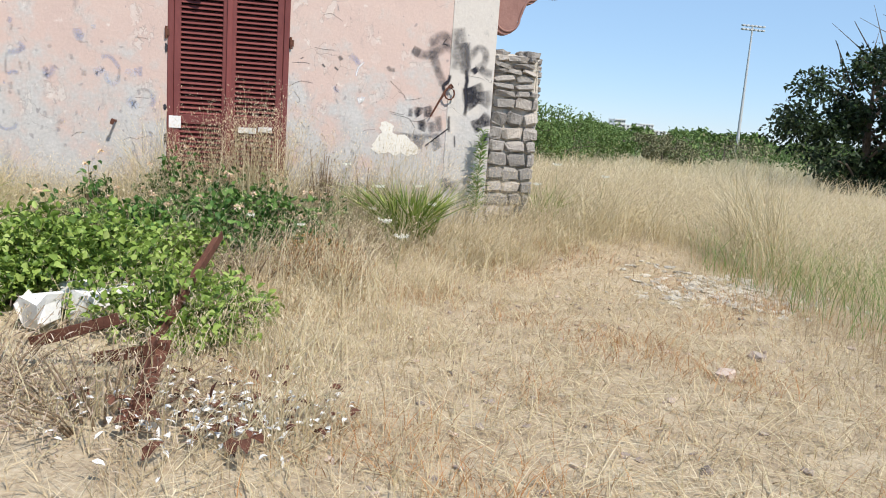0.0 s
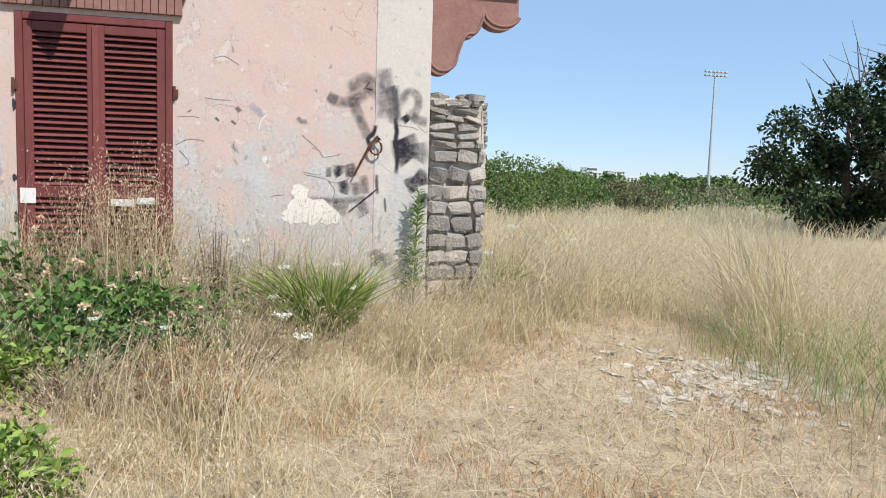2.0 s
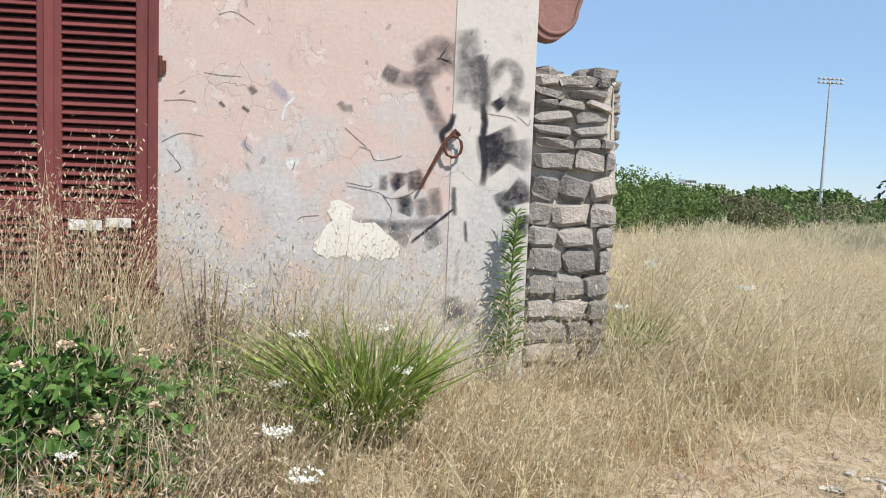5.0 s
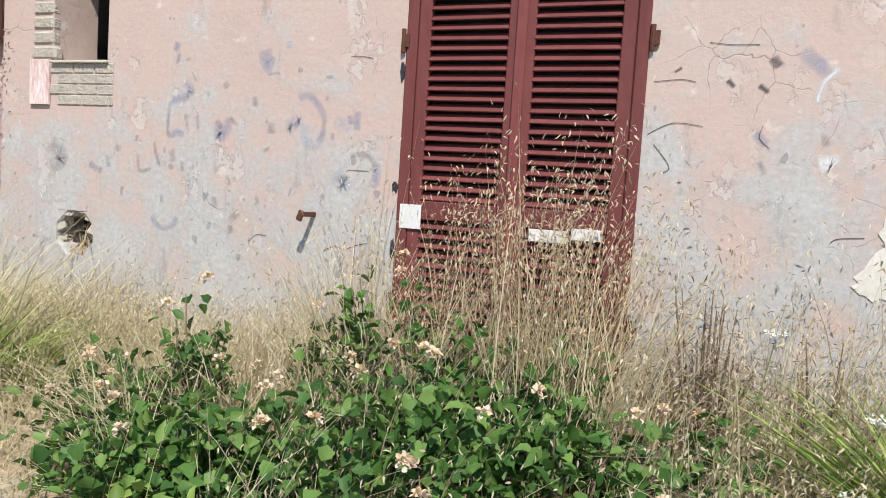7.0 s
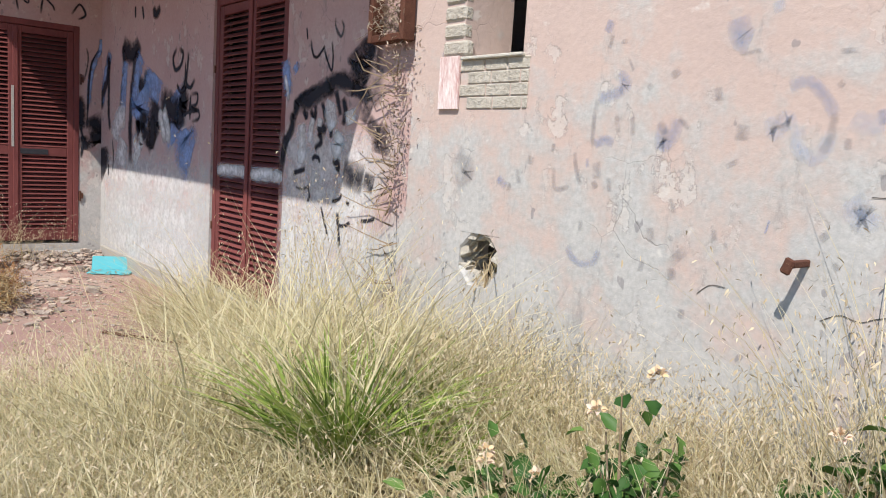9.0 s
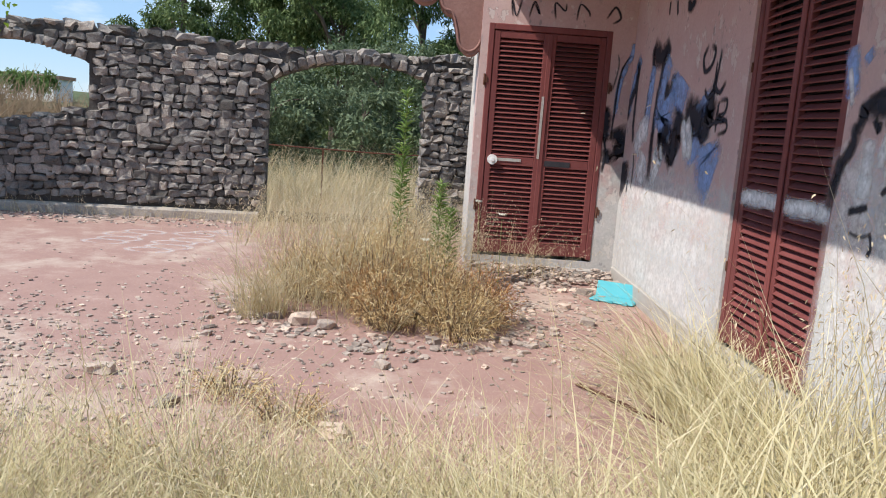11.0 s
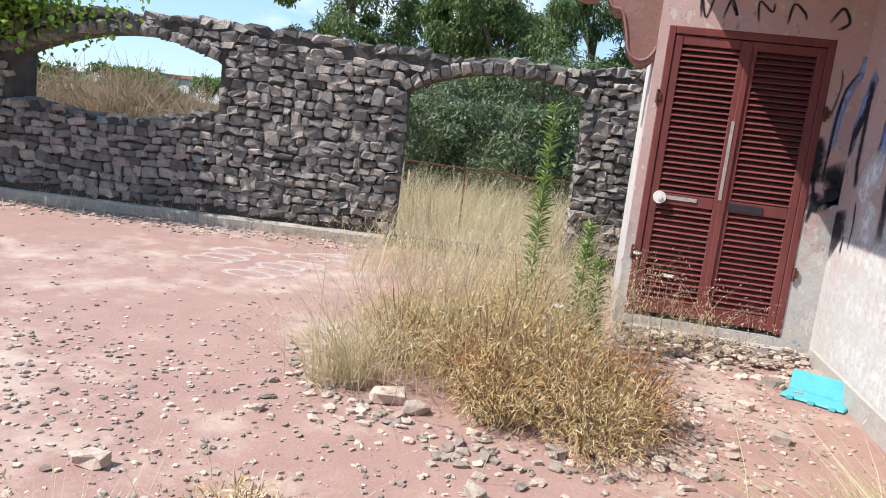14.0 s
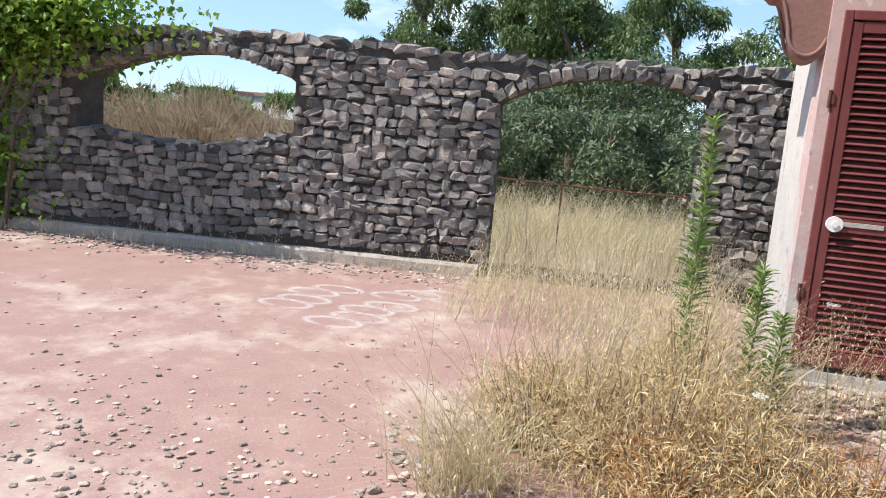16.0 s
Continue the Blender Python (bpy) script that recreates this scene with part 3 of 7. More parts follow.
patch_on(door_a, "white_patch", (0.02, 0.13, -0.034, -0.0302, 0.87, 0.985), M_WHITE, "white paint patch")
patch_on(door_a, "white_patch", (0.66, 0.83, -0.034, -0.023, 0.86, 0.915), M_WHITE, "white paint patch")
patch_on(door_a, "white_patch", (0.85, 0.98, -0.034, -0.023, 0.88, 0.93), M_WHITE, "white paint patch")
bm = bmesh.new()
bmesh.ops.create_cone(bm, cap_ends=True, segments=20, radius1=0.05, radius2=0.05, depth=0.04, matrix=Matrix.Translation((0.13, -0.04, 0.965)) @ Matrix.Rotation(radians(90), 4, "X"))
bmesh.ops.create_cone(bm, cap_ends=True, segments=14, radius1=0.02, radius2=0.02, depth=0.05, matrix=Matrix.Translation((0.13, -0.045, 0.965)) @ Matrix.Rotation(radians(90), 4, "X"))
part("tape_roll", bm, M_WHITE, door_c, "round white sticker on the rail")
patch_on(door_c, "white_patch", (0.575, 0.60, -0.040, -0.0365, 1.0, 1.62), M_CONC, "bare bleached strip")
patch_on(door_c, "black_tag", (0.66, 0.92, -0.028, -0.0225, 0.93, 0.985), M_BLACK, "black scrawl on the rail")
patch_on(door_c, "grey_tag", (0.08, 0.42, -0.028, -0.0225, 0.955, 0.985), M_CONC, "pale smear on the rail")


def volute(at, turn, reach, drop, thick, material, label):
    """A scrolled eave bracket: an S-shaped profile from the wall out to the eave."""
    pts = []
    for i in range(13):
        a = i / 12 * math.pi
        pts.append((0.0 + 0.13 * reach - 0.16 * reach * math.cos(a) * 1.0, -drop + 0.09 * drop - 0.22 * drop * math.sin(a)))
    for i in range(1, 15):
        t = i / 14
        pts.append((reach * (0.29 + 0.30 * t), -drop * (0.91 - 0.62 * t ** 1.0 - 0.10 * math.sin(2 * math.pi * t))))
    for i in range(1, 13):
        a = math.pi * (1 - i / 12)
        pts.append((reach * (0.795 + 0.205 * math.cos(a)), -drop * 0.29 - 0.20 * drop * math.sin(a) * 0.9))
    pts += [(reach, 0.0), (-0.03 * reach, 0.0)]
    bm = bmesh.new()
    for inset, y0, y1 in ((1.0, -thick / 2, thick / 2), ):
        a = [bm.verts.new((x, y0, z)) for x, z in pts]
        c = [bm.verts.new((x, y1, z)) for x, z in pts]
        bm.faces.new(a)
        bm.faces.new(c[::-1])
        for i in range(len(pts)):
            j = (i + 1) % len(pts)
            bm.faces.new((a[j], a[i], c[i], c[j]))
    bmesh.ops.recalc_face_normals(bm, faces=bm.faces)
    ob = thing("eave_bracket", at, label, "bracket", "eave brackets")
    ob.rotation_euler = (0, 0, radians(turn))
    part("body", bm, material, ob)
    # the raised moulding along the scroll
    cu = bpy.data.curves.new("moulding", "CURVE")
    cu.dimensions, cu.bevel_depth, cu.bevel_resolution = "3D", 0.013, 2
    for y in (-thick / 2, thick / 2):
        sp = cu.splines.new("POLY")
        inner = [(x + 0.02, z + 0.035) for x, z in pts[1:-3]]
        sp.points.add(len(inner) - 1)
        for p, (x, z) in zip(sp.points, inner):
            p.co = (x, y, z, 1)
    cu.materials.append(material)
    new("moulding", cu).parent = ob
    return ob


M_BRACKET = simple("brown_painted_timber", (0.20, 0.10, 0.085), (0.30, 0.17, 0.145), 5, 0.75, 0.4, 0.01)
volute((XE, Y1 + 0.14, 2.92), 0, 0.78, 0.62, 0.14, M_BRACKET, "brown scrolled timber bracket under the east eave")
volute((XD - 0.16, 5.50, EAVE_Z), -90, 0.74, 0.72, 0.26, M_BRACKET, "weathered brown scrolled bracket at the wing corner")
box("eave_board", (XE - 0.005, XE + 0.03, Y1 + 0.03, Y1 + 0.33, 2.84, 2.92), M_BRACKET, roof)

# broken window: tufa blocks at the sill, and bare masonry at the jamb
win = thing("window_1", (-2.155, Y1, 1.84), "broken window hole with bare masonry jamb and block sill", "window", kind="structure")
for r in range(4):
    x = -2.38 + (0.06 if r % 2 else 0.0)
    while x < -1.92:
        w = 0.15 + 0.07 * rng.random()
        b = box("block", (x + 0.006, min(x + w, -1.90) - 0.003, -0.007, 0.03, -0.06 * (r + 1) + 0.002, -0.06 * r - 0.002), M_MORTAR, win, bevel=0.004)
        b.location = (2.155, 0, 0)
        x += w
for r in range(9):
    b = box("block", (-0.36, -0.21 + 0.03 * rng.random(), -0.012, 0.05, 0.02 + r * 0.085, 0.098 + r * 0.085), M_MORTAR, win, bevel=0.014)
sill = box("window_sill", (-0.2, 0.22, -0.03, 0.30, -0.004, 0.012), M_TUFA, win, bevel=0.004)
sign = thing("wall_sign", (-2.445, Y1 - 0.012, 1.72), "small rusted white sign with red streaks on the wall", "sign")
box("plate", (-0.075, 0.075, -0.008, 0.008, -0.12, 0.14), M_RED_TAG, sign, bevel=0.002)


# ---- plants ----
UP = np.array([0.0, 0.0, 1.0])


def blades(name, root, height, lean, width, material, parent=None, label="", heading=None, curl=1.8, segs=3):
    """Thin bent blades: root (n, 3), height, lean (as a share of the height) and width (n)."""
    n = len(root)
    if heading is None:
        heading = rng.uniform(0, 2 * np.pi, n)
    d = np.stack([np.cos(heading), np.sin(heading), np.zeros(n)], 1)
    face = rng.uniform(0, 2 * np.pi, n)
    s = np.stack([np.cos(face), np.sin(face), np.zeros(n)], 1)
    rows = []
    for i in range(segs + 1):
        t = i / segs
        c = root + d * (lean * height * t ** curl)[:, None] + UP * (height * (t - 0.25 * np.minimum(lean, 2.0) * t ** 2.5 * 0.6))[:, None]
        w = width * (1 - t) ** 0.7 * 0.5
        if i < segs:
            rows += [c - s * w[:, None], c + s * w[:, None]]
        else:
            rows.append(c)
    v = np.stack(rows, 1)
    faces = [(2 * i, 2 * i + 1, 2 * i + 3, 2 * i + 2) for i in range(segs - 1)] + [(2 * segs - 2, 2 * segs - 1, 2 * segs)]
    return raw(name, v, faces, n, material, parent, label)


def blade_point(root, height, lean, heading, t, curl=1.8):
    d = np.stack([np.cos(heading), np.sin(heading), np.zeros(len(root))], 1)
    return root + d * (lean * height * t ** curl)[:, None] + UP * (height * (t - 0.25 * np.minimum(lean, 2.0) * t ** 2.5 * 0.6))[:, None]


def unit(v):
    return v / np.maximum(np.linalg.norm(v, axis=1, keepdims=True), 1e-9)


def leaves(name, centre, direction, length, width, material, parent=None, label="", fold=0.25, up=None):
    """Folded pointed leaves: centre (n, 3) is the stalk end, direction (n, 3)."""
    n = len(centre)
    d = unit(direction)
    r = rng.normal(size=(n, 3)) * 0.5 + (UP if up is None else up)
    side = unit(np.cross(d, r))
    nor = np.cross(side, d)
    L, W = length[:, None], width[:, None]
    base, tip = centre, centre + d * L - nor * L * 0.16
    mid = centre + d * L * 0.5 - nor * L * 0.02
    rows = [base]
    for t, k in ((0.32, 0.5), (0.70, 0.36)):
        rows.append(centre + d * L * t + side * W * k + nor * (W * fold - L * 0.06 * t))
    rows.append(tip)
    for t, k in ((0.70, 0.36), (0.32, 0.5)):
        rows.append(centre + d * L * t - side * W * k + nor * (W * fold - L * 0.06 * t))
    v = np.stack(rows + [mid], 1)
    return raw(name, v, [(0, 1, 6), (1, 2, 6), (2, 3, 6), (3, 4, 6), (4, 5, 6), (5, 0, 6)], n, material, parent, label)



def scatter(n, x0, x1, y0, y1):
    return rng.uniform(x0, x1, n), rng.uniform(y0, y1, n)


def on_ground(x, y):
    return np.stack([x, y, ground_z(x, y) - 0.01], 1)


def clumpy(x, y, scale, cut):
    """Keeps points where a soft noise is high, so that plants stand in clumps."""
    f = np.sin(x * scale + 1.3) * np.sin(y * scale * 1.1 + 0.4) + 0.7 * np.sin(x * scale * 2.3 + y * scale * 1.7) + 0.5 * np.sin(y * scale * 3.1 - x * scale * 2.2)
    return f + rng.normal(0, 0.5, len(x)) > cut


def path_mask(x, y):
    """1 on the trodden path."""
    mid = 2.35 + 0.27 * y
    return np.exp(-((x - mid) / (1.15 + 0.02 * y)) ** 4) * (y < 6.6)


def tufts(n, x, y, per, spread):
    cx, cy = np.repeat(x, per), np.repeat(y, per)
    return cx + rng.normal(0, spread, len(cx)), cy + rng.normal(0, spread, len(cy))


def seed_heads(name, root, height, lean, heading, per, size, material, parent=None):
    """Drooping spikelets along the top of tall stems."""
    cs, ds = [], []
    for i in range(per):
        t = 0.66 + 0.34 * i / per
        c = blade_point(root, height, lean, heading, t)
        off = rng.normal(size=(len(root), 3)) * (0.022 * height / 0.7)[:, None]
        cs.append(c + off)
        ds.append(unit(off) * 0.7 - UP * rng.uniform(0.2, 1.2, (len(root), 1)))
    c, d = np.concatenate(cs), np.concatenate(ds)
    return leaves(name, c, d, rng.uniform(0.7, 1.3, len(c)) * size, rng.uniform(0.7, 1.3, len(c)) * size * 0.26, material, parent)


def stuff(ob, label, category="grass"):
    return tagged(ob, label, category, kind="stuff")


def house_side(x, y):
    return (y < Y1 - 0.06) & ((x < XE) | True) | ((x > XE + 0.62) & (y < 40))


def not_terrace(x, y):
    return ~((x < -2.3) & (y < 4.7 + 0.15 * np.sin(3 * x))) & ~((x < -5.3) & (y < 7.2)) & ~((x < -2.75) & (y < 6.15 - 0.13 * (x + 2.75) + 0.1 * np.sin(4 * x)))


# trampled straw on the path
x, y = scatter(60000, -0.5, 6.2, -2.5, 8.0)
keep = house_side(x, y) & (rng.random(len(x)) < 0.45 + 0.55 * path_mask(x, y))
x, y = x[keep], y[keep]
h = rng.uniform(0.03, 0.12, len(x))
stuff(blades("trampled_straw", on_ground(x, y), h, rng.uniform(0.8, 4.5, len(x)), rng.uniform(0.003, 0.008, len(x)), M_STRAW), "trampled pale straw lying on the path", "straw")
x, y = scatter(16000, 0.4, 5.8, 1.0, 6.8)
keep = house_side(x, y)
x, y = x[keep], y[keep]
h = rng.uniform(0.08, 0.26, len(x)) * (1.25 - 0.7 * path_mask(x, y))
stuff(blades("short_dry_grass", on_ground(x, y), h, rng.uniform(0.1, 1.6, len(x)), rng.uniform(0.0025, 0.005, len(x)), M_STRAW), "short dry golden grass tufts")

# long fallen stalks, and reddish low tufts between
x, y = scatter(5200, 0.6, 5.6, 0.8, 6.6)
keep = house_side(x, y)
x, y = x[keep], y[keep]
stuff(blades("fallen_stalks", on_ground(x, y) + UP * 0.02, rng.uniform(0.03, 0.08, len(x)), rng.uniform(3.0, 7.5, len(x)), rng.uniform(0.004, 0.009, len(x)), M_PALE, curl=1.0), "long pale stalks lying on the path", "straw")
x, y = scatter(15000, 0.8, 5.4, 1.2, 6.4)
keep = clumpy(x, y, 2.1, 0.7) & house_side(x, y)
x, y = x[keep], y[keep]
stuff(blades("russet_grass", on_ground(x, y), rng.uniform(0.05, 0.2, len(x)), rng.uniform(0.3, 1.8, len(x)), rng.uniform(0.003, 0.005, len(x)), M_RUSSET), "low reddish dried grass in patches")

# tall dry grass: the field beyond the house, the right bank, and along the walls
def trodden(x, y):
    """True along the line that feet have beaten through the grass."""
    way = ((2.05, 1.4), (2.05, 2.9), (1.6, 3.5), (0.75, 4.3), (-0.2, 4.7), (-1.05, 5.6), (-3.0, 4.7))
    near = np.zeros(len(x), bool)
    for (ax, ay), (bx, by) in zip(way, way[1:]):
        dx, dy = bx - ax, by - ay
        t = np.clip(((x - ax) * dx + (y - ay) * dy) / (dx * dx + dy * dy), 0, 1)
        near |= np.hypot(x - ax - t * dx, y - ay - t * dy) < 0.3
    return near


def tall_grass(name, x, y, h0, h1, label, heads=6, mat_b=M_PALE, lean=(0.2, 1.0), w=0.0035, wind=0.4, base=None, head_share=0.5, size=0.022):
    n = len(x)
    thin = rng.random(n) < 0.62
    x, y = x[thin], y[thin]
    n = len(x)
    w = w * 1.5
    root = on_ground(x, y) if base is None else np.stack([x, y, np.full(n, base)], 1)
    # height, bend and heading drift from clump to clump
    swell = 0.5 * np.sin(2.3 * x + 1.1 * y) * np.sin(1.9 * y - 0.7 * x + 0.8) + 0.3 * np.sin(5.1 * x - 3.3 * y) + 0.2 * np.sin(7.7 * y + 4.0 * x)
    h = rng.uniform(h0, h1, n) * (1.0 + 0.33 * swell)
    le = rng.uniform(*lean, n) * (1.0 - 0.4 * swell) * np.where(rng.random(n) < 0.12, 2.0, 1.0)
    hd = wind + 1.1 * np.sin(1.3 * x - 1.7 * y) + rng.normal(0, 1.2, n)
    le = le * rng.choice([0.6, 1.0, 1.5, 2.2], n)
    h = np.where(trodden(x, y), np.minimum(h, np.where(x < -1.2, 0.5, 0.24)), h) / np.sqrt(1 + 0.25 * le * le)
    # the blades' own heading is passed on, so that the heads sit at their tips
    ob = blades(name, root, h, le, rng.uniform(0.7, 1.4, n) * w, mat_b, heading=hd)
    stuff(ob, label)
    if heads:
        k = rng.random(n) < head_share
        seed_heads("seed_heads", root[k], h[k], le[k], hd[k], heads, size, M_SEED, ob)
    return ob


x, y = scatter(60000, 3.5, 13, 5.6, 19)
keep = ((x > 3.75) | (y > 9)) & (x > 3.6 + 0.1 * (y - 7)) & ~((path_mask(x, y) > 0.5) & (y < 6.4)) & ~((x < 5.8) & (x > 3.6) & (y < 6.3) & (y > 4.2))
x, y = x[keep], y[keep]
tall_grass("field_grass", x, y, 0.35, 0.8, "tall pale dry grass field bending in the wind", heads=5, w=0.0042, head_share=0.4, size=0.028, lean=(0.3, 1.5), wind=0.2)
x, y = scatter(50000, 3.0, 60, 17, 60)
keep = x > 3.6
x, y = x[keep], y[keep]
tall_grass("far_field_grass", x, y, 0.4, 0.8, "far dry grass field", heads=0, w=0.022)
x, y = scatter(9000, 4.6, 8.5, 0.5, 6.5)
keep = x > 5.5 + 0.25 * np.sin(2 * y) - 0.05 * (6 - y)
x, y = x[keep], y[keep]
tall_grass("bank_grass", x, y, 0.5, 0.95, "tall dry oat grass beside the path", heads=8, lean=(0.5, 1.7), wind=2.6, size=0.026)
x, y = scatter(2200, 4.3, 7.0, 1.5, 6.0)
keep = x > 4.9
stuff(blades("green_grass", on_ground(x[keep], y[keep]), rng.uniform(0.3, 0.7, keep.sum()), rng.uniform(0.2, 0.9, keep.sum()), rng.uniform(0.003, 0.006, keep.sum()), M_WEED), "thin green grass on the bank")
x, y = scatter(9000, 1.1, 3.7, 5.6, 6.95)
keep = clumpy(x, y, 2.4, 0.0)
tall_grass("wall_grass", x[keep], y[keep], 0.2, 0.55, "dry grass along the foot of the pink wall", heads=6)
x, y = scatter(70, 0.9, 4.4, 4.4, 6.85)
keep = (path_mask(x, y) < 0.6) | (y > 6.0)
x, y = tufts(1, x[keep], y[keep], 48, 0.09)
keep = house_side(x, y)
tall_grass("oat_heaps", x[keep], y[keep], 0.25, 0.6, "heaps of bent pale oat grass before the pink wall", heads=9, lean=(0.5, 2.2), w=0.0042, head_share=0.55)
x, y = scatter(30, 3.6, 5.6, 6.3, 9.0)
x, y = tufts(1, x, y, 90, 0.12)
keep = house_side(x, y)
tall_grass("wind_tufts", x[keep], y[keep], 0.5, 1.0, "bleached tufts combed over by the wind", heads=7, lean=(0.6, 1.8), w=0.004, head_share=0.6, wind=0.1)
x, y = scatter(46, 1.2, 2.9, 6.2, 6.9)
x, y = tufts(1, x, y, 22, 0.05)
tall_grass("wall_oats", x, y, 0.45, 1.05, "thin oat stems against the pink wall", heads=12, lean=(0.1, 0.8), head_share=0.6, w=0.003)
x, y = scatter(40, -1.9, -0.2, 6.3, 6.92)
x, y = tufts(1, x, y, 30, 0.06)
tall_grass("wall_oats", x, y, 0.35, 0.75, "thin oat stems against the pink wall", heads=9, lean=(0.1, 0.9), head_share=0.5, w=0.003)
x, y = scatter(3400, -0.2, 1.2, 6.15, 6.9)
keep = clumpy(x, y, 3.0, 0.0)
tall_grass("shutter_grass", x[keep], y[keep], 0.4, 1.15, "dry oat grass standing before the shutters", heads=9, wind=0.8)
x, y = tufts(1, np.array([0.62, 0.75, 0.5, 0.85]), np.array([6.5, 6.45, 6.6, 6.6]), 60, 0.10)
tall_grass("oat_tuft", x, y, 0.8, 1.3, "pale oat grass tuft with heavy seed heads", heads=16, lean=(0.05, 0.5), head_share=0.9, size=0.026)
x, y = scatter(34000, -6.2, -0.3, 4.4, 7.0)
keep = (not_terrace(x, y) | ((x > -3.1) & (y > 4.5))) & ~((x > -1.6) & (y < 5.2)) & (y < np.where(x < XC, Y2, Y1) - 0.05) & ~((np.abs((y - 4.7) - (-0.2 - x)) < 0.55) & (x > -1.35) & (x < 0.1))
x, y = x[keep], y[keep]
tall_grass("corner_grass", x, y, 0.25, 0.62, "sea of tall pale dry grass by the house corner", mat_b=M_OLIVEDRY, heads=4, wind=2.8, lean=(0.3, 1.6), head_share=0.25)
x, y = scatter(20000, -3.2, -1.2, 3.6, 5.5)
keep = clumpy(x, y, 2.2, -0.5)
x, y = x[keep], y[keep]
tall_grass("edge_grass", x, y, 0.4, 0.75, "pale dry grass at the terrace edge", mat_b=M_OLIVEDRY, heads=6, wind=2.8, lean=(0.4, 1.8), head_share=0.25, base=-0.02)
x, y = scatter(170, -4.8, -1.5, 5.1, 6.7)
keep = not_terrace(x, y)
x, y = tufts(1, x[keep], y[keep], 26, 0.07)
tall_grass("bent_tufts", x, y, 0.5, 0.95, "long pale tufts bent over by the wind", mat_b=M_OLIVEDRY, heads=3, wind=2.9, lean=(0.7, 1.7), w=0.006, head_share=0.2)
x, y = tufts(1, np.array([-3.2, -3.4, -2.95]), np.array([6.7, 6.6, 6.75]), 45, 0.1)
tall_grass("reed_tuft", x, y, 0.8, 1.45, "tall oat stems by the house corner", heads=12, lean=(0.05, 0.45), head_share=0.8)
x, y = scatter(13000, -2.2, 1.6, 3.9, 6.9)
keep = clumpy(x, y, 2.0, 0.0)
tall_grass("bank_dry_grass", x[keep], y[keep], 0.25, 0.68, "dry grass among the brambles", heads=4)
x, y = tufts(1, np.array([5.75, 5.9, 6.2]), np.array([5.85, 6.3, 6.7]), 330, 0.16)
tall_grass("tussock", x, y, 0.8, 1.25, "big pale tussock beside the path", heads=3, lean=(0.2, 0.9), wind=2.4, w=0.005)


# dry weeds standing over the dumped litter
x, y = scatter(44, -0.5, 1.15, 2.0, 3.5)
x, y = tufts(1, x, y, 26, 0.07)
tall_grass("litter_weeds", x, y, 0.2, 0.5, "pale dry weeds growing through the dumped litter", heads=8, lean=(0.2, 1.2), head_share=0.6)
x, y = scatter(30, 0.75, 1.9, 2.9, 4.6)
x, y = tufts(1, x, y, 30, 0.09)
tall_grass("path_side_weeds", x, y, 0.15, 0.38, "dry weeds between the brambles and the path", heads=8, lean=(0.3, 1.5), head_share=0.5)


def shrub(name, at, radius, height, count, leaf, width, material, label, category="shrub", stems=26, stem_mat=None, droop=0.2, group="", squash=1.0):
    """A shrub: thin branching stems, and leaves set along their outer ends."""
    x, y, z = at
    ob = thing(name, at, label, category, group)
    a, r = rng.uniform(0, 2 * np.pi, stems), np.sqrt(rng.random(stems))
    tips = np.stack([np.cos(a) * r * radius, np.sin(a) * r * radius * squash, height * (1 - 0.55 * r ** 2) * rng.uniform(0.6, 1.05, stems)], 1)
    roots = np.stack([np.cos(a) * r * radius * 0.35, np.sin(a) * r * radius * 0.35 * squash, np.full(stems, -0.05)], 1)
    bm = bmesh.new()
    for p, q in zip(roots, tips):
        tube(bm, [p, p * 0.5 + q * 0.5 + np.array([0, 0, 0.1 * height]), q], 0.007 + 0.003 * height, 0.002)
    tagged(part("woody_base", bm, stem_mat or M_DRYSTEM, ob), kind="stuff")
    which = rng.integers(0, stems, count)
    t = rng.uniform(0.25, 1.0, count) ** 0.7
    c = roots[which] * (1 - t)[:, None] + tips[which] * t[:, None] + rng.normal(0, 1, (count, 3)) * np.array([radius, radius * squash, height * 0.6]) * 0.16
    c[:, 2] = np.abs(c[:, 2])
    d = rng.normal(size=(count, 3)) + unit(c - np.array([0, 0, height * 0.3])) * 0.9 - UP * droop
    leaves("foliage", c, d, rng.uniform(0.6, 1.3, count) * leaf, rng.uniform(0.7, 1.3, count) * width, material, ob)["kind"] = "stuff"
    return ob


def tube(bm, pts, r0, r1, sides=5):
    """A tapered tube through points."""
    rings = []
    n = len(pts)
    for i, p in enumerate(pts):
        p = Vector(p)
        d = (Vector(pts[min(i + 1, n - 1)]) - Vector(pts[max(i - 1, 0)])).normalized()
        a = d.orthogonal().normalized()
        b = d.cross(a)
        r = r0 + (r1 - r0) * i / (n - 1)
        rings.append([bm.verts.new(p + (a * math.cos(2 * math.pi * s / sides) + b * math.sin(2 * math.pi * s / sides)) * r) for s in range(sides)])
    for u, v in zip(rings, rings[1:]):
        for s in range(sides):
            bm.faces.new((u[s], u[(s + 1) % sides], v[(s + 1) % sides], v[s]))
    bm.faces.new(rings[-1])


def gz(x, y):
    return float(ground_z(x, y))


def blooms(name, ob, pts, size, material, label):
    """Small flower heads of many petals, each a part."""
    for p in pts:
        n = 22
        d = rng.normal(size=(n, 3)) * np.array([1, 1, 0.5]) + UP * 0.5
        c = np.array(p) + unit(d) * size * 0.25
        leaves(name, c, d, np.full(n, size * 0.42), np.full(n, size * 0.36), material, ob, label)


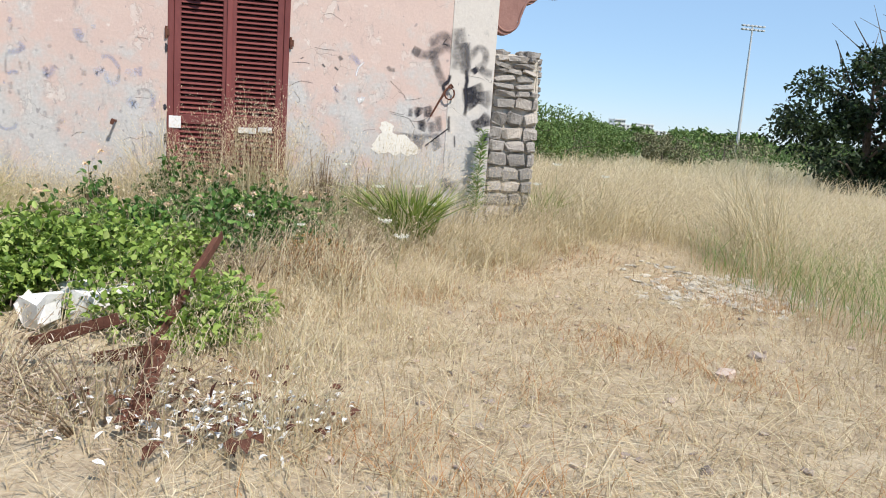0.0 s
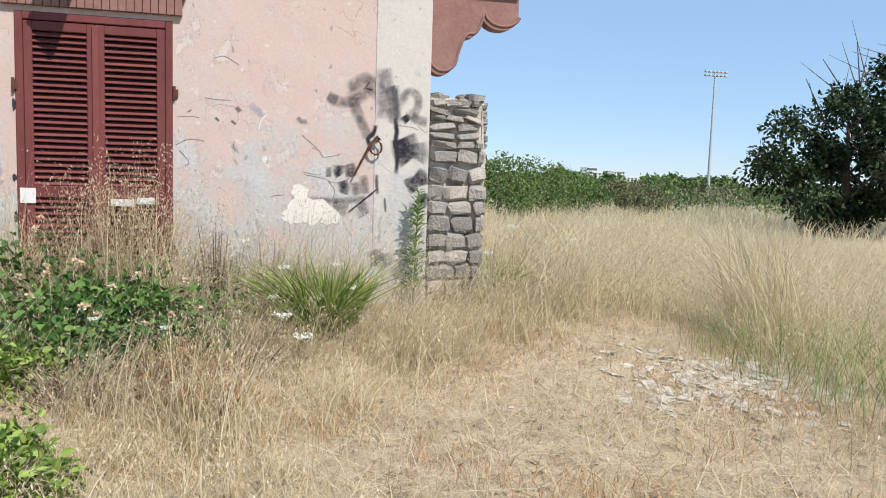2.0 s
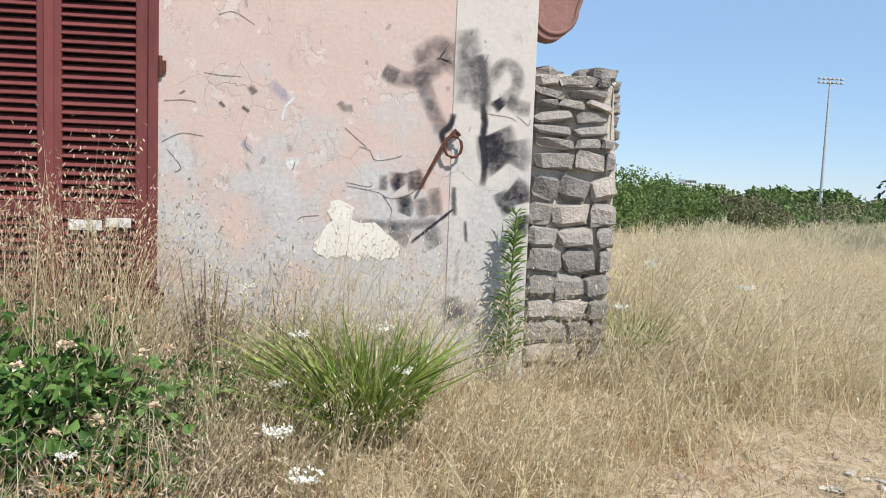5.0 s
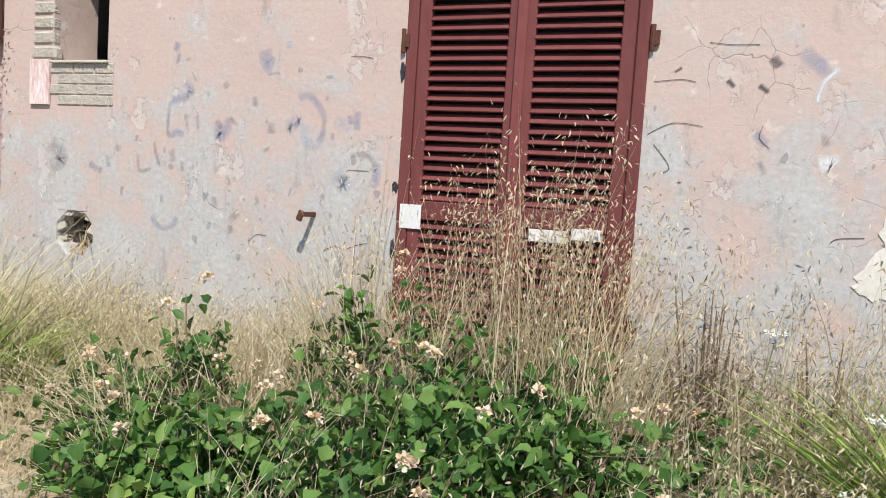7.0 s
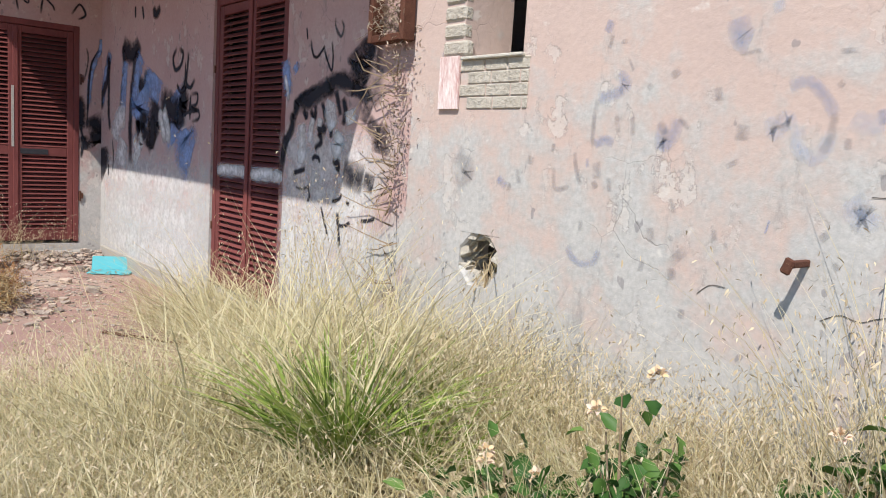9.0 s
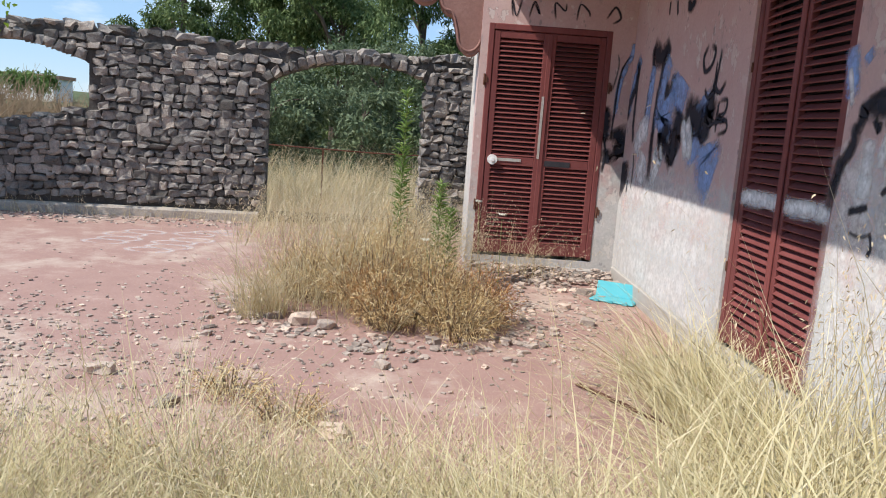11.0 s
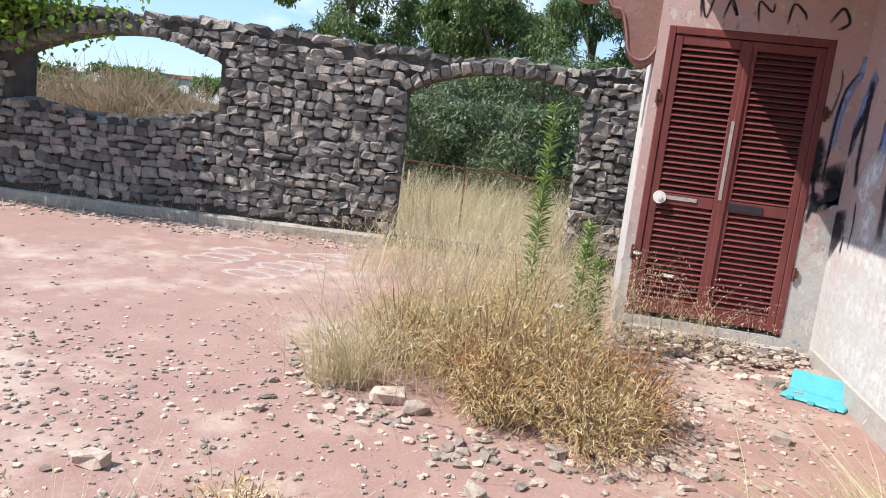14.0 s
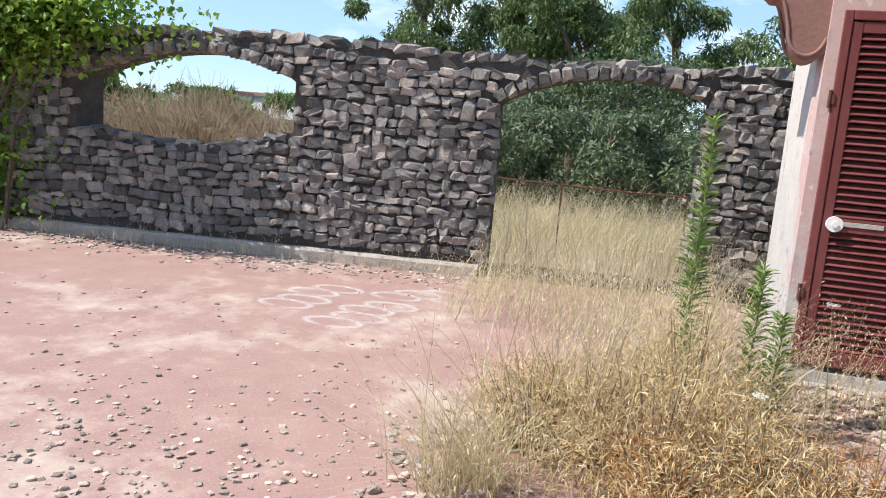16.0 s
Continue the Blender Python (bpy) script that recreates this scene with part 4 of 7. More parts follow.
# brambles on the left
for bx, by, r, h, n in ((-0.2, 3.95, 0.5, 0.55, 3000), (-0.6, 3.8, 0.5, 0.6, 2600), (0.45, 3.35, 0.36, 0.42, 1300), (0.5, 4.0, 0.33, 0.28, 1100), (-0.6, 4.35, 0.4, 0.42, 1500), (0.15, 3.7, 0.4, 0.45, 1000), (-0.95, 3.3, 0.5, 0.6, 1500), (0.2, 5.05, 0.4, 0.34, 1200), (0.75, 3.7, 0.25, 0.3, 600)):
    shrub("bramble", (bx, by, gz(bx, by)), r, h, n, 0.05, 0.034, M_LEAF, "fresh green bramble thicket on the bank", "bramble", stems=40, stem_mat=M_STEM, group="brambles")
# lantana along the wall
for bx, by, r, h, n, f in ((-0.30, 5.75, 0.48, 0.44, 1100, 9), (0.40, 5.95, 0.5, 0.52, 1200, 7), (0.95, 6.0, 0.42, 0.44, 700, 4), (0.12, 6.45, 0.26, 0.68, 420, 2), (-0.55, 6.1, 0.17, 0.62, 260, 2), (-0.90, 6.1, 0.34, 0.32, 380, 4), (0.75, 5.55, 0.4, 0.38, 560, 3), (-0.15, 6.5, 0.2, 0.5, 160, 1), (0.45, 6.45, 0.28, 0.6, 360, 2), (1.35, 6.2, 0.32, 0.36, 420, 2), (0.8, 6.5, 0.28, 0.46, 360, 2), (1.2, 5.7, 0.34, 0.32, 420, 3)):
    s = shrub("lantana", (bx, by, gz(bx, by)), r, h, n, 0.064, 0.045, M_LANT, "green lantana bush with cream and pink blooms by the wall", "bush", stems=22, stem_mat=M_DRYSTEM, group="lantana bushes")
    a, q = rng.uniform(0, 2 * np.pi, f), rng.uniform(0.2, 0.95, f)
    blooms("bloom", s, [(r * t * math.cos(u), r * t * math.sin(u), h * (1.05 - 0.5 * t * t) + 0.03) for u, t in zip(a, q)], 0.045, M_BLOOM, "cream flower head")
# grey dry shrubs between
for bx, by, r, h, n, m in ((1.35, 6.6, 0.30, 0.80, 900, M_GREYTWIG), (1.75, 6.6, 0.3, 0.6, 700, M_GREYTWIG), (0.75, 4.9, 0.4, 0.35, 700, M_GREYTWIG), (1.6, 5.6, 0.4, 0.36, 800, M_GREYTWIG), (1.15, 5.5, 0.55, 0.4, 700, M_GREYTWIG), (1.25, 5.05, 0.33, 0.42, 1200, M_RUSSET), (1.45, 4.7, 0.28, 0.3, 700, M_RUSSET), (0.4, 3.5, 0.5, 0.4, 600, M_GREYTWIG), (0.3, 2.4, 0.6, 0.32, 700, M_GREYTWIG), (5.1, 3.0, 0.4, 0.35, 400, M_RUSSET), (-0.3, 2.7, 0.6, 0.4, 600, M_GREYTWIG), (1.7, 6.2, 0.3, 0.4, 400, M_GREYTWIG)):
    shrub("dry_shrub", (bx, by, gz(bx, by)), r, h, int(n * 1.5), 0.045, 0.005, m, "dry brittle shrub of thin twigs" if m is M_GREYTWIG else "russet dried shrub on the bank", "shrub", stems=40, group="dry shrubs")


def fan_palm(name, at, size, fans, per, label):
    """A dwarf fan palm or sword-leaved tuft: stiff narrow leaves in fans from one base."""
    ob = thing(name, at, label, "palm")
    for _ in range(fans):
        a = rng.uniform(0, 2 * np.pi)
        c = np.array([math.cos(a), math.sin(a), 0]) * rng.uniform(0.02, 0.30) * size + UP * rng.uniform(0.0, 0.2) * size
        root = np.repeat(c[None, :], per, 0) + rng.normal(0, 0.01, (per, 3))
        tilt = rng.uniform(0.2, 1.5)
        blades("frond", root, rng.uniform(0.45, 0.8, per) * size, tilt + rng.uniform(-0.2, 0.3, per), np.full(per, 0.034 * size), M_PALM, ob, heading=a + np.linspace(-0.9, 0.9, per), curl=1.3)
    return ob


TUFT = (-1.80, 6.05)
fan_palm("dwarf_palm", (2.15, 6.2, gz(2.15, 6.2)), 0.72, 34, 12, "green dwarf fan palm against the pink wall")
fan_palm("dwarf_palm", (TUFT[0], TUFT[1], gz(*TUFT)), 0.62, 36, 9, "green sword-leaved tuft by the house corner")
fan_palm("dwarf_palm", (TUFT[0] + 0.22, TUFT[1] + 0.2, gz(*TUFT)), 0.45, 14, 9, "small green tuft by the house corner")
fan_palm("dwarf_palm", (3.75, 7.2, gz(3.75, 7.2)), 0.55, 12, 9, "green tuft at the foot of the stone wall")


def horseweed(at, height, label, n=260):
    """A tall leafy weed: one upright stem clothed in narrow leaves."""
    ob = thing("horseweed", at, label, "weed", "horseweeds")
    bm = bmesh.new()
    tube(bm, [(0, 0, -0.05), (0.01, 0, height * 0.5), (0.03, 0.01, height)], 0.009, 0.004)
    part("stem", bm, M_STEM, ob)
    t = np.sort(rng.uniform(0.12, 1.0, n))
    a = np.arange(n) * 2.4
    c = np.stack([0.03 * t ** 2, 0 * t, t * height], 1)
    d = np.stack([np.cos(a), np.sin(a), rng.uniform(0.2, 1.1, n)], 1)
    leaves("leaf", c, d, 0.13 * (1.15 - 0.55 * t) * rng.uniform(0.7, 1.2, n), np.full(n, 0.013), M_WEED, ob)
    return ob


horseweed((2.93, 6.86, gz(2.93, 6.86)), 0.98, "tall green horseweed at the house corner")
horseweed((-7.35, 4.85, 0.0), 1.72, "tall green horseweed in the terrace shrub", 420)
horseweed((-7.35, 5.2, 0.0), 0.95, "green horseweed beside the dry shrub")
horseweed((-7.15, 5.3, 0.0), 0.75, "green horseweed beside the dry shrub")


def umbel(at, height, size):
    ob = thing("wild_carrot", at, "white flat wild carrot flower on a thin stem", "flower", "wild carrots")
    bm = bmesh.new()
    lean = rng.normal(0, 0.06, 2)
    tip = np.array([lean[0], lean[1], height])
    tube(bm, [(0, 0, -0.02), tip * 0.5, tip], 0.004, 0.002)
    part("stem", bm, M_STEM, ob)
    n = 90
    r, a = np.sqrt(rng.random(n)) * size * 0.5, rng.uniform(0, 2 * np.pi, n)
    c = tip + np.stack([r * np.cos(a), r * np.sin(a), 0.03 + 0.5 * r * r / size + rng.normal(0, 0.004, n)], 1)
    leaves("flower", c, rng.normal(size=(n, 3)) + UP * 0.4, np.full(n, size * 0.12), np.full(n, size * 0.11), M_UMBEL, ob)


for ux, uy, uh, us in ((1.95, 5.35, 0.42, 0.11), (1.88, 5.2, 0.33, 0.12), (1.75, 6.0, 0.52, 0.09), (2.15, 6.1, 0.52, 0.10), (2.25, 5.95, 0.42, 0.08), (3.52, 6.62, 0.45, 0.09), (3.95, 7.3, 0.62, 0.10), (4.3, 7.0, 0.55, 0.09), (1.45, 6.35, 0.6, 0.08), (1.1, 5.3, 0.35, 0.07), (0.7, 5.2, 0.4, 0.07), (1.6, 5.9, 0.35, 0.07), (-6.6, 5.7, 0.75, 0.07), (-6.1, 5.25, 0.6, 0.06), (-7.2, 5.6, 0.8, 0.06)):
    umbel((ux, uy, gz(ux, uy)), uh, us)

# terrace: the big dry shrub and the grasses in the cracks
for bx, by, r, h, n, m in ((-6.45, 4.75, 0.55, 0.66, 4200, M_GOLD), (-6.8, 4.4, 0.5, 0.66, 3000, M_GOLD), (-6.15, 5.15, 0.45, 0.56, 3000, M_GOLD), (-5.95, 4.85, 0.34, 0.42, 1800, M_GOLD), (-6.2, 5.5, 0.36, 0.46, 1500, M_RUSSET), (-6.3, 4.95, 0.5, 0.5, 3000, M_RUSSET), (-7.0, 4.9, 0.5, 0.75, 3000, M_GOLD), (-6.65, 4.15, 0.4, 0.5, 2200, M_GOLD), (-5.85, 5.35, 0.42, 0.42, 2200, M_GOLD)):
    shrub("dry_shrub", (bx, by, 0.0), r, h, int(n * 1.5), 0.055, 0.0042, m, "golden dried shrub growing from the cracked terrace", "shrub", stems=60, group="terrace shrubs")
x, y = tufts(1, np.array([-6.4, -6.7, -7.0, -7.3, -7.6, -7.1, -8.0, -7.5]), np.array([4.6, 4.3, 4.5, 4.8, 5.1, 5.0, 4.9, 4.5]), 260, 0.30)
tall_grass("terrace_grass", x, y, 0.45, 1.05, "pale dry grass rising through the terrace shrub", heads=8, lean=(0.1, 0.7), base=0.0)
x, y = tufts(1, np.array([-6.0, -6.1, -6.2]), np.array([3.92, 4.05, 3.95]), 220, 0.09)
tall_grass("terrace_tussock", x, y, 0.35, 0.75, "pale dry tussock on the terrace", heads=2, lean=(0.3, 1.2), base=0.0)
x, y = tufts(1, np.array([-8.1, -8.15, -8.0]), np.array([6.0, 6.3, 5.7]), 60, 0.10)
tall_grass("door_grass", x, y, 0.35, 0.75, "dry oat grass leaning before the shuttered door", heads=14, lean=(0.4, 1.1), base=0.0, head_share=0.8, wind=1.2)
x, y = scatter(2600, -11.4, -8.9, 2.9, 5.3)
tall_grass("arch_grass", x, y, 0.3, 0.85, "dry grass in the doorway of the ruined wall", heads=6, base=0.0)
x, y = scatter(11000, -19, -11.5, 1.5, 7.5)
tall_grass("meadow_grass", x, y, 0.6, 1.15, "pale meadow grass beyond the ruined wall", heads=3, w=0.006)
x, y = tufts(1, np.array([-4.05, -4.2, -3.9, -4.35]), np.array([4.55, 4.3, 4.4, 4.1]), 60, 0.14)
tall_grass("crack_grass", x, y, 0.08, 0.28, "low dry weeds in a crack of the terrace", heads=4, base=0.0)
for cx, cy in ((-4.1, 4.5), (-4.4, 4.15), (-3.55, 3.9)):
    shrub("dry_weed", (cx, cy, 0.0), 0.2, 0.2, 520, 0.04, 0.006, M_GOLD, "small yellowed weed in the terrace floor", "weed", stems=20, group="terrace weeds")
y = rng.uniform(-2.5, 3.0, 700)
x = wall_x(y) + 0.1 + np.abs(rng.normal(0, 0.16, 700))
tall_grass("wall_foot_grass", x, y, 0.06, 0.32, "dry weeds along the foot of the ruined wall", heads=4, base=0.0)
# long bent stems close to the terrace's edge
x, y = tufts(1, np.array([-3.3, -3.0, -3.6, -4.2]), np.array([5.2, 5.0, 5.6, 5.9]), 16, 0.16)
tall_grass("long_stems", x, y, 0.45, 0.8, "long thin dry stems bending over the terrace edge", heads=5, lean=(0.5, 1.6), base=0.0, wind=2.4)

# ---- stones ----
def stone_meshes(count, material, seed, rough=0.16):
    """Unit stones: boxes with knocked-off corners and uneven faces."""
    r = np.random.default_rng(seed)
    out = []
    for _ in range(count):
        bm = bmesh.new()
        bmesh.ops.create_cube(bm, size=1.0)
        bmesh.ops.bevel(bm, geom=list(bm.edges), offset=0.17, segments=1, affect="EDGES")
        for v in bm.verts:
            v.co += Vector(r.normal(0, rough * 0.42, 3))
        bmesh.ops.triangulate(bm, faces=bm.faces)
        me = bpy.data.meshes.new("stone")
        bm.to_mesh(me)
        bm.free()
        me.materials.append(material)
        out.append(me)
    return out


def lay(meshes, parent, name, m, size):
    ob = link_mesh(name, meshes[rng.integers(len(meshes))], None, parent)
    ob.matrix_local = m @ Matrix.Diagonal((*size, 1))
    return ob


def joined(name, meshes, placed, material, parent):
    """Many stones in one mesh."""
    vs, fs, base = [], [], 0
    data = []
    for me in meshes:
        v = np.array([tuple(p.co) for p in me.vertices])
        data.append((v, np.array([tuple(p.vertices) for p in me.polygons])))
    for m, size in placed:
        v, f = data[rng.integers(len(data))]
        mm = np.array(m @ Matrix.Diagonal((*size, 1)))
        vs.append(v @ mm[:3, :3].T + mm[:3, 3])
        fs.append(f + base)
        base += len(v)
    me = bpy.data.meshes.new(name)
    me.from_pydata(np.concatenate(vs).tolist(), [], np.concatenate(fs).tolist())
    return tagged(link_mesh(name, me, material, parent), kind="stuff")


# ---- ruined wall with two arched openings ----
AL0, AL1, AR0, AR1 = -1.83, 0.66, 2.80, 4.93


def arch_lo(s):
    """The bottom of the opening at s along the wall, or None where the wall is whole."""
    if AL0 < s < AL1:
        u = (s - AL0) / (AL1 - AL0)
        return 1.02 + 0.22 * (1 - u) ** 2 + 0.36 * u ** 3 + 0.03 * math.sin(19 * s)
    if AR0 < s < AR1:
        return 0.10
    return None


def arch_hi(s):
    if AL0 < s < AL1:
        u = (s - AL0) / (AL1 - AL0)
        return 1.80 + 0.11 * u + 0.30 * math.sin(math.pi * u ** 1.1) ** 0.75
    if AR0 < s < AR1:
        u = (s - AR0) / (AR1 - AR0)
        return 1.86 + 0.17 * u + 0.26 * math.sin(math.pi * u) ** 0.7
    return None


def top_of(s):
    return 2.33 + 0.035 * math.sin(1.1 * s + 1) + 0.018 * math.sin(5 * s)


def strip(bm, ss, lo, hi, thick):
    rows = []
    for s, a, c in zip(ss, lo, hi):
        x = wall_x(s)
        rows.append([bm.verts.new((x - d, s, z)) for d, z in ((0, a), (0, c), (thick, c), (thick, a))])
    for p, q in zip(rows, rows[1:]):
        for i in range(4):
            j = (i + 1) % 4
            bm.faces.new((p[i], q[i], q[j], p[j]))
    bm.faces.new(rows[0])
    bm.faces.new(rows[-1][::-1])


bm = bmesh.new()
S0, S1, THICK = -9.0, 5.95, 0.42
marks = [S0, AL0, AL1, AR0, AR1, S1]
for a, c in zip(marks, marks[1:]):
    ss = np.linspace(a, c, max(8, int((c - a) / 0.06)))
    mid = (a + c) / 2
    if arch_lo(mid) is None:
        strip(bm, ss, [-0.2] * len(ss), [top_of(s) for s in ss], THICK)
    else:
        inner = np.clip(ss, a + 1e-4, c - 1e-4)
        strip(bm, ss, [-0.2] * len(ss), [arch_lo(s) for s in inner], THICK)
        strip(bm, ss, [arch_hi(s) for s in inner], [top_of(s) for s in ss], THICK)
bmesh.ops.recalc_face_normals(bm, faces=bm.faces)
ruin = tagged(part("wall_ruin", bm, M_MORTAR_SHADE), "ruined dark lava-stone garden wall with two arched openings", "wall", kind="structure")
LAVA = stone_meshes(18, M_LAVA, 3, 0.24)
FACE = math.atan(0.17)
near_stones, far_stones = [], []


def solid(s, z, m=0.02):
    lo, hi = arch_lo(s), arch_hi(s)
    if z > top_of(s) - 0.10:
        return False
    return lo is None or z < lo - m or z > hi + m + 0.10


z = 0.20
while z < 2.3:
    hgt = rng.uniform(0.075, 0.135)
    s = -4.6 + rng.uniform(0, 0.1)
    while s < S1 - 0.05:
        w = rng.uniform(0.08, 0.21)
        sm, zm = s + w / 2, z + hgt / 2 + 0.025 * math.sin(3 * s) + rng.normal(0, 0.008)
        if solid(sm, zm) and solid(s + 0.02, zm) and solid(s + w - 0.02, zm):
            big = rng.random() < 0.12
            m = Matrix.Translation((wall_x(sm) + 0.005, sm, zm)) @ Matrix.Rotation(FACE + rng.normal(0, 0.10), 4, "Z") @ Matrix.Rotation(rng.normal(0, 0.14), 4, "X")
            size = (rng.uniform(0.07, 0.13), w * 1.0, hgt * (1.5 if big else rng.uniform(0.78, 1.05)))
            (near_stones if 0.62 < sm < 2.85 and 0.2 < z else far_stones).append((m, size))
        s += w + 0.008
    z += hgt + 0.006
# voussoirs over the arches, and coping
for a, c in ((AL0, AL1), (AR0, AR1)):
    s = a + 0.04
    while s < c - 0.02:
        zh = arch_hi(s)
        slope = (arch_hi(min(s + 0.05, c - 1e-3)) - arch_hi(max(s - 0.05, a + 1e-3))) / 0.1
        m = Matrix.Translation((wall_x(s) - 0.02, s, zh + 0.05)) @ Matrix.Rotation(FACE, 4, "Z") @ Matrix.Rotation(math.atan(slope), 4, "X")
        far_stones.append((m, (0.22, 0.115, 0.125)))
        s += 0.122 / math.sqrt(1 + slope * slope)
s = -4.6
while s < S1:
    w = rng.uniform(0.12, 0.24)
    far_stones.append((Matrix.Translation((wall_x(s) - 0.12, s, top_of(s) + 0.005)) @ Matrix.Rotation(FACE + rng.normal(0, 0.1), 4, "Z") @ Matrix.Rotation(rng.normal(0, 0.08), 4, "X"), (0.30, w, rng.uniform(0.09, 0.14))))
    s += w + 0.004
# jambs of the arched doorway and rubble lip of the oval
for a, sg in ((AR0, -1), (AR1, 1)):
    z = 0.15
    while z < 1.85:
        h = rng.uniform(0.09, 0.15)
        far_stones.append((Matrix.Translation((wall_x(a) - 0.14, a + sg * 0.05, z + h / 2)) @ Matrix.Rotation(FACE + rng.normal(0, 0.06), 4, "Z"), (0.36, 0.16, h)))
        z += h + 0.004
s = AL0 + 0.05
while s < AL1:
    far_stones.append((Matrix.Translation((wall_x(s) - 0.12, s, arch_lo(s) - 0.01)) @ Matrix.Rotation(rng.normal(0, 0.3), 4, "Z"), (rng.uniform(0.2, 0.34), rng.uniform(0.1, 0.2), rng.uniform(0.07, 0.12))))
    s += 0.13
order = rng.permutation(len(near_stones))
for i in order[:300]:
    lay(LAVA, ruin, "stone", *near_stones[i])
joined("stones", LAVA, [near_stones[i] for i in order[300:]] + far_stones, M_LAVA, ruin)
bm = bmesh.new()
ss = np.linspace(-9, 2.8, 150)
rows = []
for s in ss:
    x = wall_x(s)
    j = 0.012 * math.sin(9 * s)
    rows.append([bm.verts.new(p) for p in ((x + 0.11 + j, s, -0.05), (x + 0.11 + j, s, 0.10), (x + 0.085, s, 0.125 + j * 0.7), (x - 0.02, s, 0.13))])
for p, q in zip(rows, rows[1:]):
    for i in range(3):
        bm.faces.new((p[i], q[i], q[i + 1], p[i + 1]))
bmesh.ops.recalc_face_normals(bm, faces=bm.faces)
tagged(part("kerb", bm, M_GREYSTONE), "weathered concrete kerb at the foot of the ruined wall", "kerb", kind="structure")

# ---- the stub of stone wall at the house corner ----
bm = bmesh.new()
put_box(bm, XE + 0.005, XE + 0.50, Y1 + 0.05, Y1 + 0.50, -0.3, 2.02, bevel=0.03)
bmesh.ops.subdivide_edges(bm, edges=list(bm.edges), cuts=3, use_grid_fill=True)
for v in bm.verts:
    if v.co.x > XE + 0.1:
        v.co += Vector(rng.normal(0, 0.014, 3))
stub = tagged(part("wall_stub", bm, M_MORTAR), "broken stub of grey stone wall joined to the house corner", "wall", kind="structure")
GREY = stone_meshes(14, M_GREYSTONE, 5, 0.15)
z = 0.0
row = 0
while z < 2.0:
    h = rng.uniform(0.10, 0.17) if z < 1.55 else rng.uniform(0.06, 0.1)
    x, x1 = XE + 0.01, XE + 0.51 + rng.normal(0, 0.02) - (0.05 if z > 1.6 else 0)
    while x < x1 - 0.04:
        w = min(rng.uniform(0.13, 0.27), x1 - x)
        if w > 0.05:
            lay(GREY, stub, "stone", Matrix.Translation((x + w / 2, Y1 + 0.055, z + h / 2)) @ Matrix.Rotation(rng.normal(0, 0.05 if z < 1.2 else 0.14), 4, "Y"), (w * 0.95, 0.12, h * (0.93 if z < 1.2 else 0.78)))
        x += w
    y = Y1 + 0.12
    while y < Y1 + 0.5:
        w = rng.uniform(0.15, 0.25)
        lay(GREY, stub, "stone", Matrix.Translation((XE + 0.50, y + w / 2, z + h / 2)), (0.12, w * 0.96, h * 0.96))
        y += w
    z += h * 1.01
for _ in range(12):
    lay(GREY, stub, "stone", Matrix.Translation((XE + rng.uniform(0.03, 0.46), Y1 + rng.uniform(0.08, 0.42), 2.04)) @ Matrix.Rotation(rng.uniform(0, 3), 4, "Z"), (0.15, 0.12, 0.07))

# ---- trees, scrub and distance ----
def tree(name, at, height, crown_r, count, leaf, width, material, label, crown_from=0.3, limbs=9, blobs=26, droop=0.3, squash=1.0, bark=None, trunk_r=None):
    """A tapered trunk with limbs, and a crown of many leaf clumps at the limbs' ends."""
    ob = thing(name, at, label, "tree", "trees")
    bm = bmesh.new()
    r0 = trunk_r or 0.035 * height
    tube(bm, [(0, 0, -0.3), (0.02 * height, 0, height * 0.3), (0, 0.02 * height, height * 0.85)], r0, r0 * 0.25, 8)
    ends = []
    for i in range(limbs):
        a, t = rng.uniform(0, 2 * math.pi), rng.uniform(crown_from, 0.8)
        b = np.array([0.01 * height, 0.01 * height, height * t])
        e = np.array([math.cos(a), math.sin(a), 0]) * crown_r * rng.uniform(0.4, 0.9) + UP * height * min(0.95, t + rng.uniform(0.1, 0.3))
        tube(bm, [b, b * 0.5 + e * 0.5 + UP * 0.06 * height, e], r0 * 0.35, r0 * 0.07, 6)
        ends.append(e)
        ends.append(b * 0.4 + e * 0.6 + rng.normal(0, 0.15 * crown_r, 3))
    part("trunk", bm, bark or M_BARK, ob)
    cl = []
    for i in range(blobs):
        if i < len(ends):
            cl.append(ends[i])
        else:
            a, r, zz = rng.uniform(0, 2 * math.pi), math.sqrt(rng.random()), rng.uniform(crown_from, 1.0)
            k = math.sqrt(max(0.05, 1 - ((zz - 0.6) / 0.48) ** 2))
            cl.append(np.array([math.cos(a) * r * crown_r * k, math.sin(a) * r * crown_r * k, zz * height]))
    cl = np.array(cl)
    which = rng.integers(0, len(cl), count)
    spread = crown_r * rng.uniform(0.16, 0.30, len(cl))
    off = unit(rng.normal(size=(count, 3))) * (rng.random(count) ** 0.45 * spread[which])[:, None] * np.array([1, 1, 0.75])
    c = cl[which] + off
    c[:, 2] = np.maximum(c[:, 2], 0.05)
    d = off / crown_r * 3 + rng.normal(size=(count, 3)) * 0.8 - UP * droop
    leaves("crown", c, d, rng.uniform(0.6, 1.3, count) * leaf, rng.uniform(0.7, 1.3, count) * width, material, ob)
    return ob


